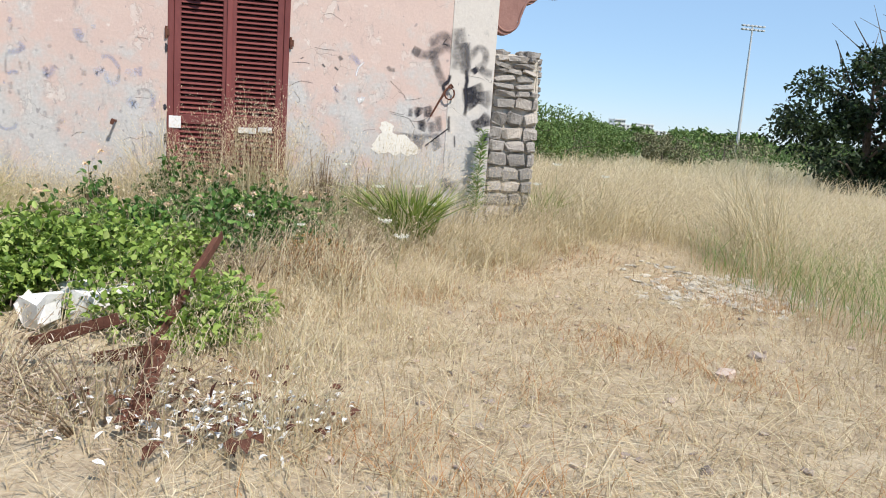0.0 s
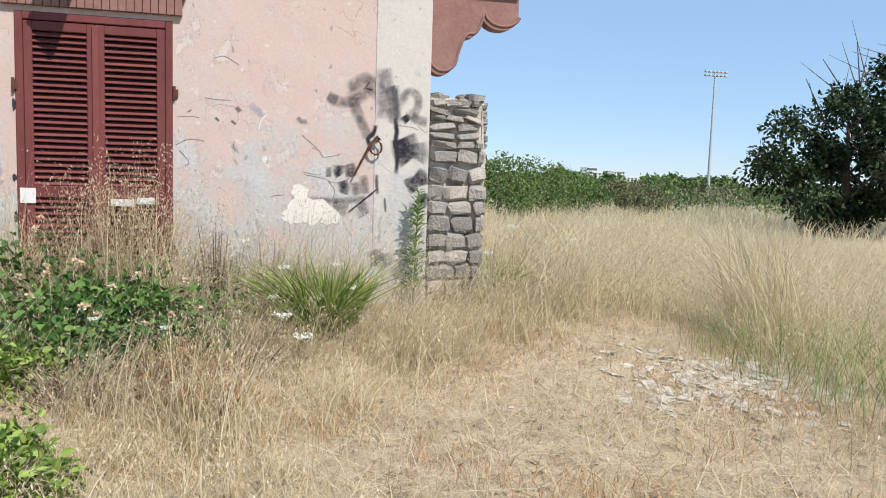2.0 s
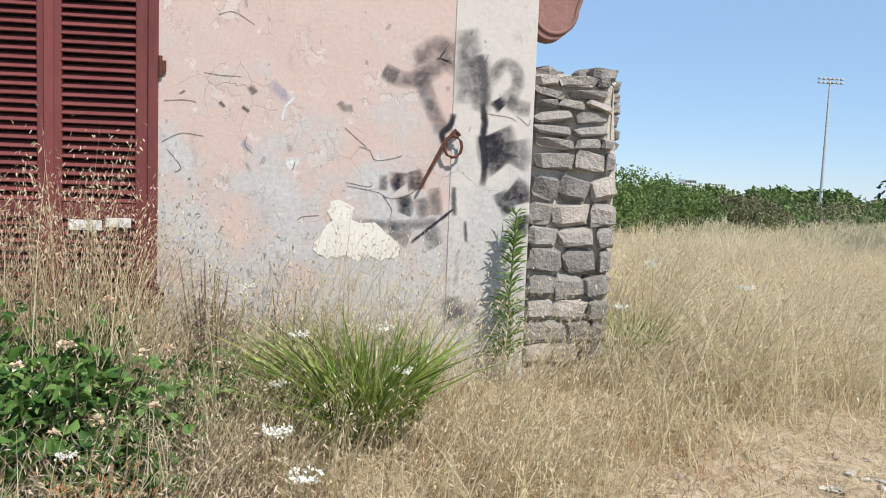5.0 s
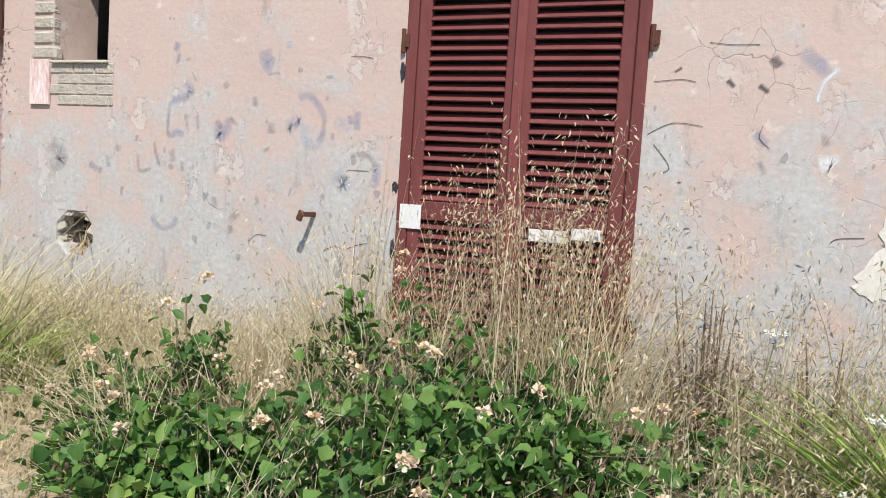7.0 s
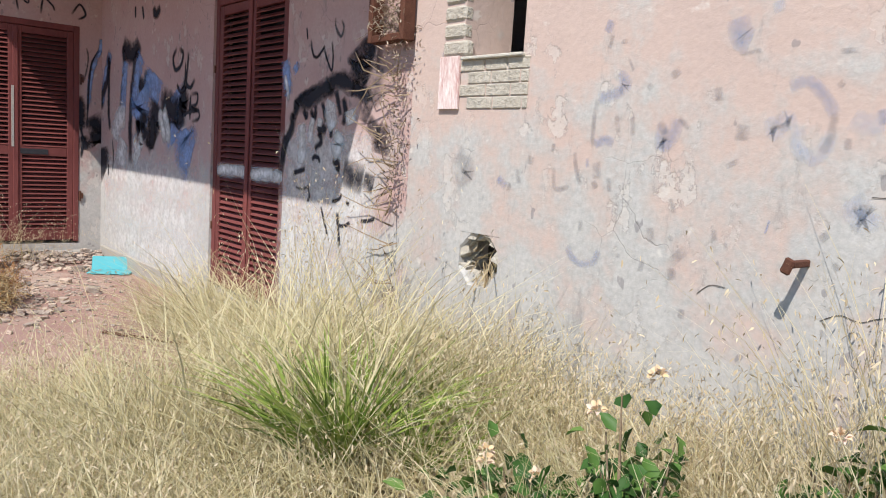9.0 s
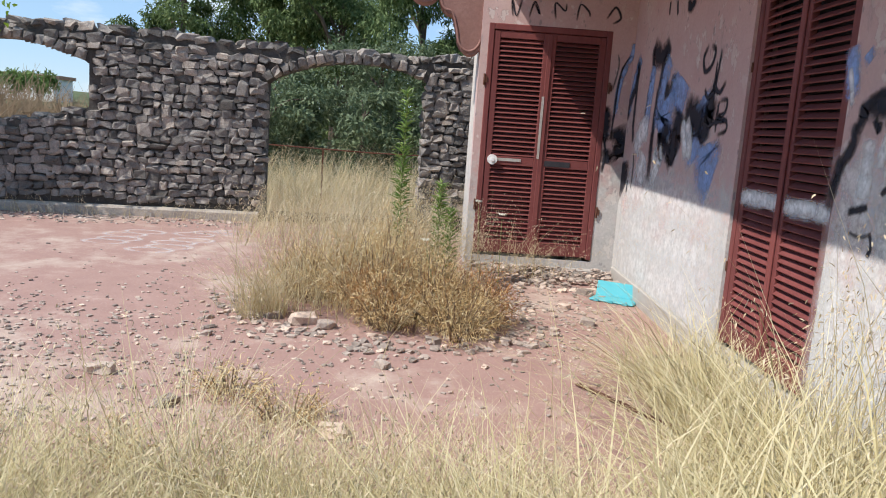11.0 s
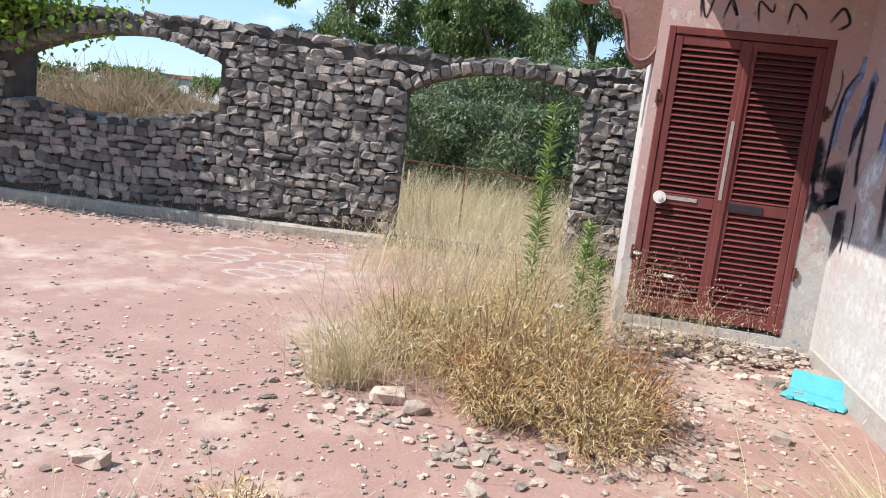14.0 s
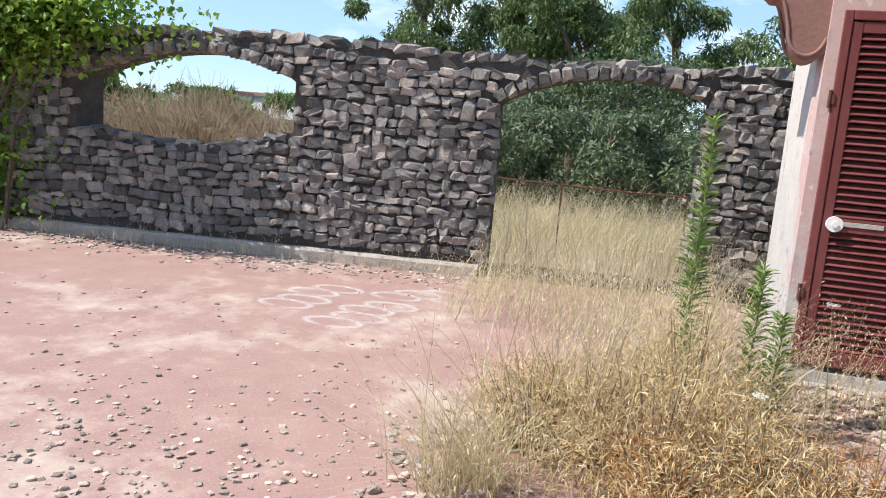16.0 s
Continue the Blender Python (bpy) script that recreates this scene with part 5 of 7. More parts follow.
def bare_shrub(at, height, label, n=70, material=None):
    ob = thing("bare_shrub", at, label, "shrub", "bare shrubs")
    bm = bmesh.new()
    for _ in range(n):
        a, r = rng.uniform(0, 2 * math.pi), rng.random()
        e = np.array([math.cos(a) * r * height * 0.6, math.sin(a) * r * height * 0.6, height * rng.uniform(0.5, 1.0)])
        b = e * 0.1 * np.array([1, 1, 0])
        m = b * 0.45 + e * 0.55 + rng.normal(0, 0.06 * height, 3)
        tube(bm, [b, m, e], 0.012 * height, 0.002 * height, 3)
        for _ in range(5):
            q = m * (0.5) + e * 0.5 + rng.normal(0, 0.03 * height, 3)
            f = q + rng.normal(0, 0.12 * height, 3) + UP * 0.1 * height
            tube(bm, [q, f * 0.5 + q * 0.5, f], 0.004 * height, 0.001 * height, 3)
    tagged(part("branchwork", bm, material or M_GREYTWIG, ob), kind="stuff")
    return ob


# beyond the ruined wall
for tx, ty, h, r, n in ((-30, -4.6, 8.4, 2.6, 9000), (-31, -1.6, 8.8, 2.8, 9000), (-29, 1.4, 8.2, 2.8, 9000), (-33, 4.2, 8.0, 2.6, 8000), (-38, -3.0, 9.0, 3.0, 6000), (-30, 8.5, 7, 2.8, 6000), (-36, 1.5, 8, 3, 6000), (-20.5, 8.6, 6.6, 1.7, 6000), (-24, 9.6, 7.2, 2.2, 6000)):
    tree("eucalyptus", (tx, ty, gz(tx, ty)), h, r, int(n * 2.2), 0.20, 0.06, M_EUC, "tall green eucalyptus behind the ruined wall", 0.22, blobs=42, droop=0.9)
for tx, ty, h, r, n in ((-18, 1.2, 2.6, 1.5, 6500), (-18.5, 3.4, 2.6, 1.5, 6500), (-18.0, 5.4, 2.3, 1.3, 5000), (-19, -0.8, 2.0, 1.3, 3600), (-18.5, 7.4, 2.6, 1.5, 4600), (-23, 0.2, 4.0, 2.2, 7000), (-23, 3.4, 4.4, 2.3, 7000), (-22, 6.5, 4.0, 2.2, 5000)):
    tree("olive_tree", (tx, ty, gz(tx, ty)), h, r, int(n * 1.3), 0.15, 0.05, M_OLIVE, "grey-green olive bush beyond the doorway", 0.02, blobs=50)
for tx, ty, h in ((-20, -6.0, 2.8), (-21, -8.0, 2.7), (-19, -4.6, 2.2), (-22, -9.8, 3.0), (-24, -7.0, 2.9), (-23, -5.2, 2.6), (-20, -9.5, 2.6), (-26, -11, 3.2), (-18, -7.2, 2.1), (-17, -5.0, 2.4), (-17.5, -8.6, 2.6), (-19, -3.6, 2.2), (-21, -7.0, 3.0)):
    bare_shrub((tx, ty, gz(tx, ty)), h * 0.98, "leafless grey shrub beyond the ruined wall", 80, M_DRYSTEM)
for tx, ty, h, r in ((-120, -72, 5, 4.5), (-125, -62, 5, 5), (-128, -82, 5, 5), (-105, -60, 4, 4), (-110, -80, 4, 4.5), (-140, -66, 5, 4), (-90, -48, 2.2, 2.5), (-95, -66, 2.4, 3), (-52, -38, 5.0, 2.4), (-80, -52, 2, 2.6), (-84, -60, 2, 3), (-70, -36, 2.2, 2.6)):
    tree("far_pine", (tx, ty, gz(tx, ty)), h, r, 900, 0.8, 0.35, M_SCRUB, "far umbrella pine on the hillside", 0.55, limbs=6, blobs=18, droop=0)
vine = thing("vine", (wall_x(-3.0) - 0.1, -3.0, 0.0), "leafy bright green vine tree overgrowing the ruined wall", "vine")
bm = bmesh.new()
for k in range(5):
    tube(bm, [(0.25, -0.3 + 0.2 * k, 0.0), (0.3, -0.5 + 0.3 * k, 1.2), (0.3, -0.2 + 0.4 * k, 2.3)], 0.03, 0.012)
part("woody_base", bm, M_BARK, vine)
n = 17000
c = np.concatenate([np.stack([rng.normal(0.25, 0.3, n), rng.normal(0.15, 0.85, n), rng.normal(2.5, 0.27, n)], 1), np.stack([rng.normal(0.22, 0.13, 5200), rng.normal(-0.3, 0.5, 5200), rng.uniform(0.15, 2.4, 5200)], 1)])
c = c[np.abs(c[:, 2] - 1.5) < 1.6]
leaves("foliage", c, rng.normal(size=c.shape) + np.array([0.4, 0, -0.5]), rng.uniform(0.05, 0.10, len(c)), rng.uniform(0.04, 0.08, len(c)), M_VINE, vine)

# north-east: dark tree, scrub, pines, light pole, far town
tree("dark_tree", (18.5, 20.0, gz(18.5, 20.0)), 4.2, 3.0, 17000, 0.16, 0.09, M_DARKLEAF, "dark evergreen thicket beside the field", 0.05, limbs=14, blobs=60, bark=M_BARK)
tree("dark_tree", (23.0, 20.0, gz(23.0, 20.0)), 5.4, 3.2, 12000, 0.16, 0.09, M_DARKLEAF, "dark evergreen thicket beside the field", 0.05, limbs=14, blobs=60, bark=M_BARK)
for bx, by, h in ((20.6, 19.0, 6.2), (21.6, 19.0, 6.8), (23.0, 19.2, 6.9)):
    bare_shrub((bx, by, gz(bx, by)), h, "dead grey tree rising from the dark thicket", 40, M_BARK)
for tx, ty, h in ((10.6, 29.0, 2.0), (12.2, 31.0, 2.2), (14.2, 33.5, 2.1), (16.4, 35.0, 1.8), (19.0, 34.0, 1.5)):
    tree("scrub_bush", (tx, ty, gz(tx, ty)), h, h * 1.25, 2600, 0.13, 0.075, M_SCRUB if h > 1.7 else M_GREYSCRUB, "bright green bush standing in the dry field", 0.08, limbs=5, blobs=22)
for _ in range(130):
    tx, ty = rng.uniform(8, 75), rng.uniform(34, 100)
    if tx > 4 + 0.1 * ty:
        h = rng.uniform(0.9, 2.0)
        tree("scrub_bush", (tx, ty, gz(tx, ty)), h, h * 1.5, 260, 0.22, 0.12, M_SCRUB if rng.random() < 0.65 else M_GREYSCRUB, "green scrub bush at the edge of the dry field", 0.1, limbs=4, blobs=14)
for _ in range(90):
    a, d = rng.uniform(0.25, 0.75), rng.uniform(150, 330)
    tx, ty = d * math.sin(a), d * math.cos(a)
    h = rng.uniform(1.6, 3.4)
    tree("far_pine", (tx, ty, gz(tx, ty)), h + 1.4, h * 1.3, 420, 1.1, 0.6, M_SCRUB, "far dark green pine wood", 0.3, limbs=4, blobs=14, droop=0)
pole = thing("light_pole", (86.5, 134.5, gz(86.5, 134.5)), "tall slim pale floodlight pole standing far off", "light pole")
bm = bmesh.new()
tube(bm, [(0, 0, -0.5), (0, 0, 12), (0, 0, 24.4)], 0.34, 0.15, 10)
part("mast", bm, M_STEEL, pole)
bm = bmesh.new()
put_box(bm, -2.1, 2.1, -0.15, 0.15, 23.8, 24.05)
put_box(bm, -1.4, 1.4, -0.12, 0.12, 24.5, 24.7)
part("crossbar", bm, M_STEEL, pole)
for i in range(6):
    for zz in (23.7, 24.4):
        bm = bmesh.new()
        put_box(bm, -2.3 + i * 0.84, -1.75 + i * 0.84, -0.45, 0.2, zz, zz + 0.32, bevel=0.05)
        part("floodlight", bm, M_STEEL, pole)


def block_of_flats(at, w, d, h, floors, cols, label):
    ob = thing("apartment_building", at, label, "building", "far buildings")
    box("wall", (-w / 2, w / 2, -d / 2, d / 2, 0, h), M_FARWHITE, ob)
    box("roof", (-w / 2 - 0.4, w / 2 + 0.4, -d / 2 - 0.4, d / 2 + 0.4, h, h + 0.8), M_FARWHITE, ob)
    me = None
    for f in range(floors):
        for c in range(cols):
            if me is None:
                first = box("window", (-0.9, 0.9, -d / 2 - 0.25, -d / 2 - 0.02, -0.9, 0.9), M_GLASS, ob)
                me = first.data
                wob = first
            else:
                wob = link_mesh("window", me, None, ob)
            wob.location = (-w / 2 + (c + 0.5) * w / cols, 0, (f + 0.6) * h / floors)
    return ob


for ox, w, h in ((258, 14, 20), (272, 9, 25), (283, 18, 20), (296, 12, 22), (306, 16, 16), (240, 20, 12)):
    block_of_flats((ox * 1.25, 760, gz(ox * 1.25, 760) - 2), w * 1.3, 16, h, 7, 5, "far pale block of flats on the horizon")
for vx, vy, w in ((-150, -92, 14), (-160, -80, 18)):
    v = thing("villa", (vx, vy, gz(vx, vy)), "far pale villa on the hillside", "house", "far villas")
    box("wall", (-4, 4, -w / 2, w / 2, -1, 4.5), M_FARWHITE, v)
    box("roof", (-4.5, 4.5, -w / 2 - 0.5, w / 2 + 0.5, 4.5, 5.2), M_FARROOF, v)
    for k in range(4):
        box("window", (4.0, 4.2, -w / 2 + 1.5 + k * (w - 3) / 3.4, -w / 2 + 2.7 + k * (w - 3) / 3.4, 1.4, 3.0), M_GLASS, v)
rail = thing("fence", (-13.2, 3.9, 0.0), "rusty pipe rail fence beyond the doorway", "fence")
for yy in (-2.2, -0.6, 1.0, 2.6):
    box("post", (-0.012, 0.012, yy - 0.012, yy + 0.012, -0.5, 0.96), M_RUST, rail)
bm = bmesh.new()
tube(bm, [(0, -2.4, 0.97), (0, 0.2, 0.94), (0, 2.8, 0.98)], 0.012, 0.012)
part("rail", bm, M_RUST, rail)

# ---- marks on the walls ----
def ribbon(name, pts, width, material, parent, plane="y", at=0.0, label=""):
    """A sprayed stroke: a flat ribbon along a smooth line, in a wall (plane y or x) or on the floor (plane z)."""
    p = np.array(pts, float)
    q = []
    for i in range(len(p) - 1):
        a, b, c, d = p[max(i - 1, 0)], p[i], p[i + 1], p[min(i + 2, len(p) - 1)]
        for t in np.linspace(0, 1, 7)[:-1]:
            q.append(0.5 * (2 * b + (c - a) * t + (2 * a - 5 * b + 4 * c - d) * t * t + (3 * b - a - 3 * c + d) * t ** 3))
    q.append(p[-1])
    q = np.array(q)
    d = np.gradient(q, axis=0)
    d /= np.maximum(np.linalg.norm(d, axis=1, keepdims=True), 1e-9)
    nrm = np.stack([-d[:, 1], d[:, 0]], 1) * width / 2
    a, b = q + nrm, q - nrm
    def lift(w):
        z = np.zeros(len(w))
        if plane == "y":
            return np.stack([w[:, 0], z + at, w[:, 1]], 1)
        if plane == "x":
            return np.stack([z + at, w[:, 0], w[:, 1]], 1)
        return np.stack([w[:, 0], w[:, 1], z + at], 1)
    v = np.concatenate([lift(a), lift(b)])
    n = len(q)
    faces = [(i, i + 1, n + i + 1, n + i) for i in range(n - 1)]
    u = np.linspace(0, 1, n)
    uv = np.concatenate([np.stack([u, np.ones(n)], 1), np.stack([u, np.zeros(n)], 1)])
    return raw(name, v[None], faces, 1, material, parent, label, uv=uv[None])


SOUTH, TERR, WING = bpy.data.objects["wall_south"], bpy.data.objects["wall_terrace"], bpy.data.objects["wall_wing"]
depth = [0.0]


def mark(wall, pts, width, material, base, plane="y", name="spray_mark"):
    depth[0] = (depth[0] + 0.00001) % 0.003
    off = base - (0.0006 + depth[0]) if plane == "y" else base + 0.0006 + depth[0]
    return ribbon(name, pts, width, material, wall, plane, off)


F1, F2, FP = Y1, Y2, Y1 - 0.006
# white paint daubed on the shutters' rails
for x0 in (0.06, 0.66):
    ribbon("white_patch", [(x0, 0.96), (x0 + 0.2, 0.955), (x0 + 0.38, 0.965), (x0 + 0.55, 0.96)], 0.13, S_WHITE, door_b, "y", -0.0232, "white paint on the rail")
    ribbon("white_patch", [(x0, 0.95), (x0 + 0.25, 0.97), (x0 + 0.5, 0.955)], 0.10, N_WHITE, door_b, "y", -0.0236, "white paint on the rail")
letters = np.random.default_rng(21)
# white undercoat low on the terrace wall, and grey filler by the corner
for z in (0.95, 0.62, 0.30):
    mark(TERR, [(-8.3, z + 0.03), (-7.3, z), (-6.4, z + 0.02), (-5.5, z)], 0.55, N_UNDER, F2)
for x in (-4.05, -3.7, -3.35):
    mark(TERR, [(x, 1.5), (x + 0.04, 0.9), (x, 0.2)], 0.55, N_UNDER, F2)
# tag at the house corner
mark(SOUTH, [(2.2, 1.98), (2.27, 1.95), (2.35, 1.94), (2.44, 1.97), (2.5, 2.01), (2.53, 2.06)], 0.11, N_GREY, F1)
mark(SOUTH, [(2.41, 2.0), (2.42, 2.07), (2.48, 2.12), (2.54, 2.12), (2.57, 2.06), (2.53, 2.01)], 0.15, N_GREY, F1)
mark(SOUTH, [(2.4, 2.02), (2.43, 1.91), (2.48, 1.79), (2.52, 1.71), (2.54, 1.65)], 0.11, N_GREY, F1)
mark(SOUTH, [(2.2, 1.99), (2.24, 1.97), (2.28, 1.95)], 0.1, N_GREY, F1)
mark(SOUTH, [(2.65, 2.24), (2.67, 2.1), (2.67, 1.95), (2.68, 1.82)], 0.17, N_GREY, FP)
mark(SOUTH, [(2.73, 2.1), (2.76, 1.93), (2.75, 1.78)], 0.13, N_GREY, FP)
mark(SOUTH, [(2.82, 1.93), (2.83, 2.0), (2.87, 2.05), (2.93, 2.04), (2.96, 1.98), (2.94, 1.9), (2.87, 1.85)], 0.09, N_GREY, FP)
mark(SOUTH, [(2.84, 1.86), (2.86, 1.83), (2.88, 1.81)], 0.1, S_BLACK, FP)
mark(SOUTH, [(2.9, 1.85), (2.97, 1.82), (3.04, 1.81)], 0.1, N_GREY, FP)
mark(SOUTH, [(2.84, 1.68), (2.87, 1.61), (2.87, 1.5)], 0.22, N_BLACK, FP)
mark(SOUTH, [(2.8, 1.66), (2.82, 1.54), (2.88, 1.46)], 0.16, N_BLACK, FP)
mark(SOUTH, [(2.97, 1.64), (2.99, 1.55), (2.96, 1.48)], 0.16, N_GREY, FP)
mark(SOUTH, [(2.94, 1.37), (2.99, 1.33), (3.01, 1.27)], 0.17, N_BLACK, FP)
mark(SOUTH, [(2.88, 1.34), (2.92, 1.26), (2.95, 1.22)], 0.1, N_BLACK, FP)
mark(SOUTH, [(3.01, 1.21), (3.02, 1.15), (2.99, 1.1)], 0.12, N_BLACK, FP)
mark(SOUTH, [(2.76, 1.84), (2.78, 1.72), (2.77, 1.63), (2.79, 1.51), (2.78, 1.36)], 0.05, S_BLACK, FP)
mark(SOUTH, [(2.73, 2.1), (2.75, 2.04), (2.77, 1.93), (2.78, 1.81)], 0.07, S_GREY, FP)
mark(SOUTH, [(2.3, 1.43), (2.3, 1.37), (2.32, 1.34)], 0.1, N_BLACK, F1)
mark(SOUTH, [(2.38, 1.44), (2.4, 1.39), (2.41, 1.33)], 0.11, N_BLACK, F1)
mark(SOUTH, [(2.33, 1.3), (2.35, 1.23), (2.34, 1.19)], 0.1, N_BLACK, F1)
mark(SOUTH, [(2.43, 1.29), (2.45, 1.22), (2.47, 1.18)], 0.1, N_GREY, F1)
mark(SOUTH, [(2.5, 1.35), (2.52, 1.26), (2.52, 1.19)], 0.09, N_GREY, F1)
mark(SOUTH, [(2.22, 1.41), (2.22, 1.32)], 0.06, N_GREY, F1)
mark(SOUTH, [(2.05, 1.14), (2.2, 1.13), (2.32, 1.13), (2.44, 1.14), (2.54, 1.16)], 0.07, N_GREY, F1)
mark(SOUTH, [(2.26, 1.1), (2.32, 1.07), (2.38, 1.05)], 0.12, N_GREY, F1)
mark(SOUTH, [(2.5, 1.13), (2.51, 1.05), (2.53, 1.01)], 0.12, N_GREY, F1)
mark(SOUTH, [(2.38, 1.03), (2.63, 1.24)], 0.02, S_BLACK, FP)
mark(SOUTH, [(2.6, 1.77), (2.59, 1.71), (2.54, 1.65), (2.57, 1.58)], 0.045, S_BLACK, FP)
mark(SOUTH, [(2.62, 1.36), (2.62, 1.28), (2.63, 1.19)], 0.04, S_GREY, FP)
mark(SOUTH, [(2.69, 1.17), (2.7, 1.04)], 0.03, S_GREY, FP)
mark(SOUTH, [(1.96, 1.8), (1.99, 1.77), (2.04, 1.77)], 0.05, N_GREY, F1)
mark(SOUTH, [(2.67, 0.69), (2.69, 0.63), (2.73, 0.57)], 0.2, N_GREY, FP)
mark(SOUTH, [(2.61, 0.73), (2.63, 0.64), (2.65, 0.6)], 0.16, N_GREY, FP)
mark(SOUTH, [(1.73, 1.82), (1.68, 1.77), (1.66, 1.71), (1.66, 1.68)], 0.035, S_WHITE, F1)
mark(SOUTH, [(1.58, 1.88), (1.64, 1.84), (1.69, 1.79)], 0.07, N_VIOLET, F1)
mark(SOUTH, [(1.68, 1.44), (1.72, 1.45), (1.74, 1.44)], 0.09, N_WHITE, F1)
mark(SOUTH, [(1.44, 1.56), (1.49, 1.51)], 0.05, N_VIOLET, F1)
mark(SOUTH, [(1.11, 1.8), (1.14, 1.82)], 0.018, S_GREY, F1)
mark(SOUTH, [(1.32, 1.77), (1.35, 1.74)], 0.03, S_GREY, F1)
mark(SOUTH, [(1.44, 1.75), (1.48, 1.72)], 0.03, S_GREY, F1)
mark(SOUTH, [(1.48, 1.86), (1.51, 1.82)], 0.05, N_GREY, F1)
# faint marks on the long pink wall
mark(SOUTH, [(-1.5, 1.64), (-1.51, 1.57), (-1.51, 1.48), (-1.5, 1.44)], 0.03, N_FAINT, F1)
mark(SOUTH, [(-1.5, 1.45), (-1.45, 1.47), (-1.4, 1.46)], 0.05, N_VIOLET, F1)
mark(SOUTH, [(-1.4, 1.57), (-1.38, 1.5)], 0.03, N_FAINT, F1)
mark(SOUTH, [(-1.41, 1.74), (-1.36, 1.69), (-1.43, 1.65), (-1.5, 1.64)], 0.06, N_VIOLET, F1)
mark(SOUTH, [(-1.32, 1.57), (-1.31, 1.49)], 0.03, N_FAINT, F1)
mark(SOUTH, [(-1.18, 1.54), (-1.17, 1.46), (-1.13, 1.49), (-1.11, 1.56)], 0.07, N_VIOLET, F1)
mark(SOUTH, [(-1.11, 1.56), (-1.06, 1.52)], 0.025, N_FAINT, F1)
mark(SOUTH, [(-1.19, 1.55), (-1.16, 1.5)], 0.04, N_FAINT, F1)
mark(SOUTH, [(-1.24, 1.69), (-1.26, 1.67)], 0.035, N_FAINT, F1)
mark(SOUTH, [(-1.15, 1.74), (-1.13, 1.71)], 0.05, N_FAINT, F1)
mark(SOUTH, [(-0.96, 1.67), (-0.95, 1.62)], 0.04, N_FAINT, F1)
mark(SOUTH, [(-0.85, 1.54), (-0.85, 1.48)], 0.06, N_FAINT, F1)
mark(SOUTH, [(-0.88, 1.41), (-0.87, 1.39)], 0.06, N_FAINT, F1)
mark(SOUTH, [(-0.75, 1.57), (-0.73, 1.51), (-0.7, 1.56), (-0.68, 1.52)], 0.07, N_PALEBLUE, F1)
mark(SOUTH, [(-0.65, 1.54), (-0.65, 1.47), (-0.6, 1.43), (-0.56, 1.46), (-0.55, 1.52)], 0.06, N_PALEBLUE, F1)
mark(SOUTH, [(-0.7, 1.66), (-0.64, 1.68), (-0.58, 1.63), (-0.54, 1.57)], 0.05, N_VIOLET, F1)
mark(SOUTH, [(-0.54, 1.58), (-0.55, 1.49), (-0.57, 1.45)], 0.035, N_FAINT, F1)
mark(SOUTH, [(-0.49, 1.56), (-0.44, 1.54), (-0.39, 1.55)], 0.08, N_PALEBLUE, F1)
mark(SOUTH, [(-0.4, 1.59), (-0.39, 1.54)], 0.04, N_VIOLET, F1)
mark(SOUTH, [(-0.49, 1.5), (-0.49, 1.46)], 0.03, N_FAINT, F1)
mark(SOUTH, [(-0.39, 1.39), (-0.32, 1.4), (-0.27, 1.38), (-0.25, 1.34)], 0.035, N_FAINT, F1)
mark(SOUTH, [(-0.25, 1.36), (-0.24, 1.3), (-0.26, 1.24)], 0.06, N_VIOLET, F1)
mark(SOUTH, [(-0.47, 1.31), (-0.43, 1.27), (-0.41, 1.25), (-0.4, 1.28)], 0.11, N_PALEBLUE, F1)
mark(SOUTH, [(-0.43, 1.28), (-0.42, 1.25)], 0.04, N_PALEBLUE, F1)
mark(SOUTH, [(-1.72, 1.45), (-1.73, 1.41)], 0.025, N_FAINT, F1)
mark(SOUTH, [(-1.85, 1.39), (-1.86, 1.35)], 0.05, N_FAINT, F1)
mark(SOUTH, [(-1.71, 1.35), (-1.7, 1.26), (-1.64, 1.26), (-1.62, 1.28)], 0.03, N_FAINT, F1)
mark(SOUTH, [(-1.6, 1.42), (-1.58, 1.33), (-1.55, 1.28)], 0.03, N_FAINT, F1)
mark(SOUTH, [(-1.48, 1.38), (-1.47, 1.31)], 0.05, N_FAINT, F1)
mark(SOUTH, [(-1.49, 1.3), (-1.47, 1.27)], 0.035, N_FAINT, F1)
mark(SOUTH, [(-1.41, 1.32), (-1.4, 1.26)], 0.03, N_FAINT, F1)
mark(SOUTH, [(-2.06, 1.28), (-2.0, 1.24)], 0.05, N_VIOLET, F1)
mark(SOUTH, [(-1.97, 1.26), (-1.99, 1.22)], 0.035, N_FAINT, F1)
mark(SOUTH, [(-1.93, 1.33), (-1.92, 1.26)], 0.04, N_FAINT, F1)
mark(SOUTH, [(-1.6, 1.02), (-1.57, 0.97), (-1.51, 0.95), (-1.45, 0.97), (-1.43, 1.02)], 0.04, N_VIOLET, F1)
mark(SOUTH, [(-1.19, 1.14), (-1.18, 1.09)], 0.04, N_FAINT, F1)
mark(SOUTH, [(-1.09, 1.12), (-1.1, 1.1)], 0.03, N_FAINT, F1)
mark(SOUTH, [(-1.07, 1.06), (-1.04, 1.03)], 0.1, N_FAINT, F1)
mark(SOUTH, [(-1.08, 1.0), (-1.07, 0.95)], 0.045, N_FAINT, F1)
mark(SOUTH, [(-1.21, 1.01), (-1.22, 0.96)], 0.03, N_FAINT, F1)
mark(SOUTH, [(-1.33, 1.02), (-1.33, 1.0)], 0.025, N_FAINT, F1)
mark(SOUTH, [(-0.92, 1.16), (-0.91, 1.12)], 0.03, N_FAINT, F1)
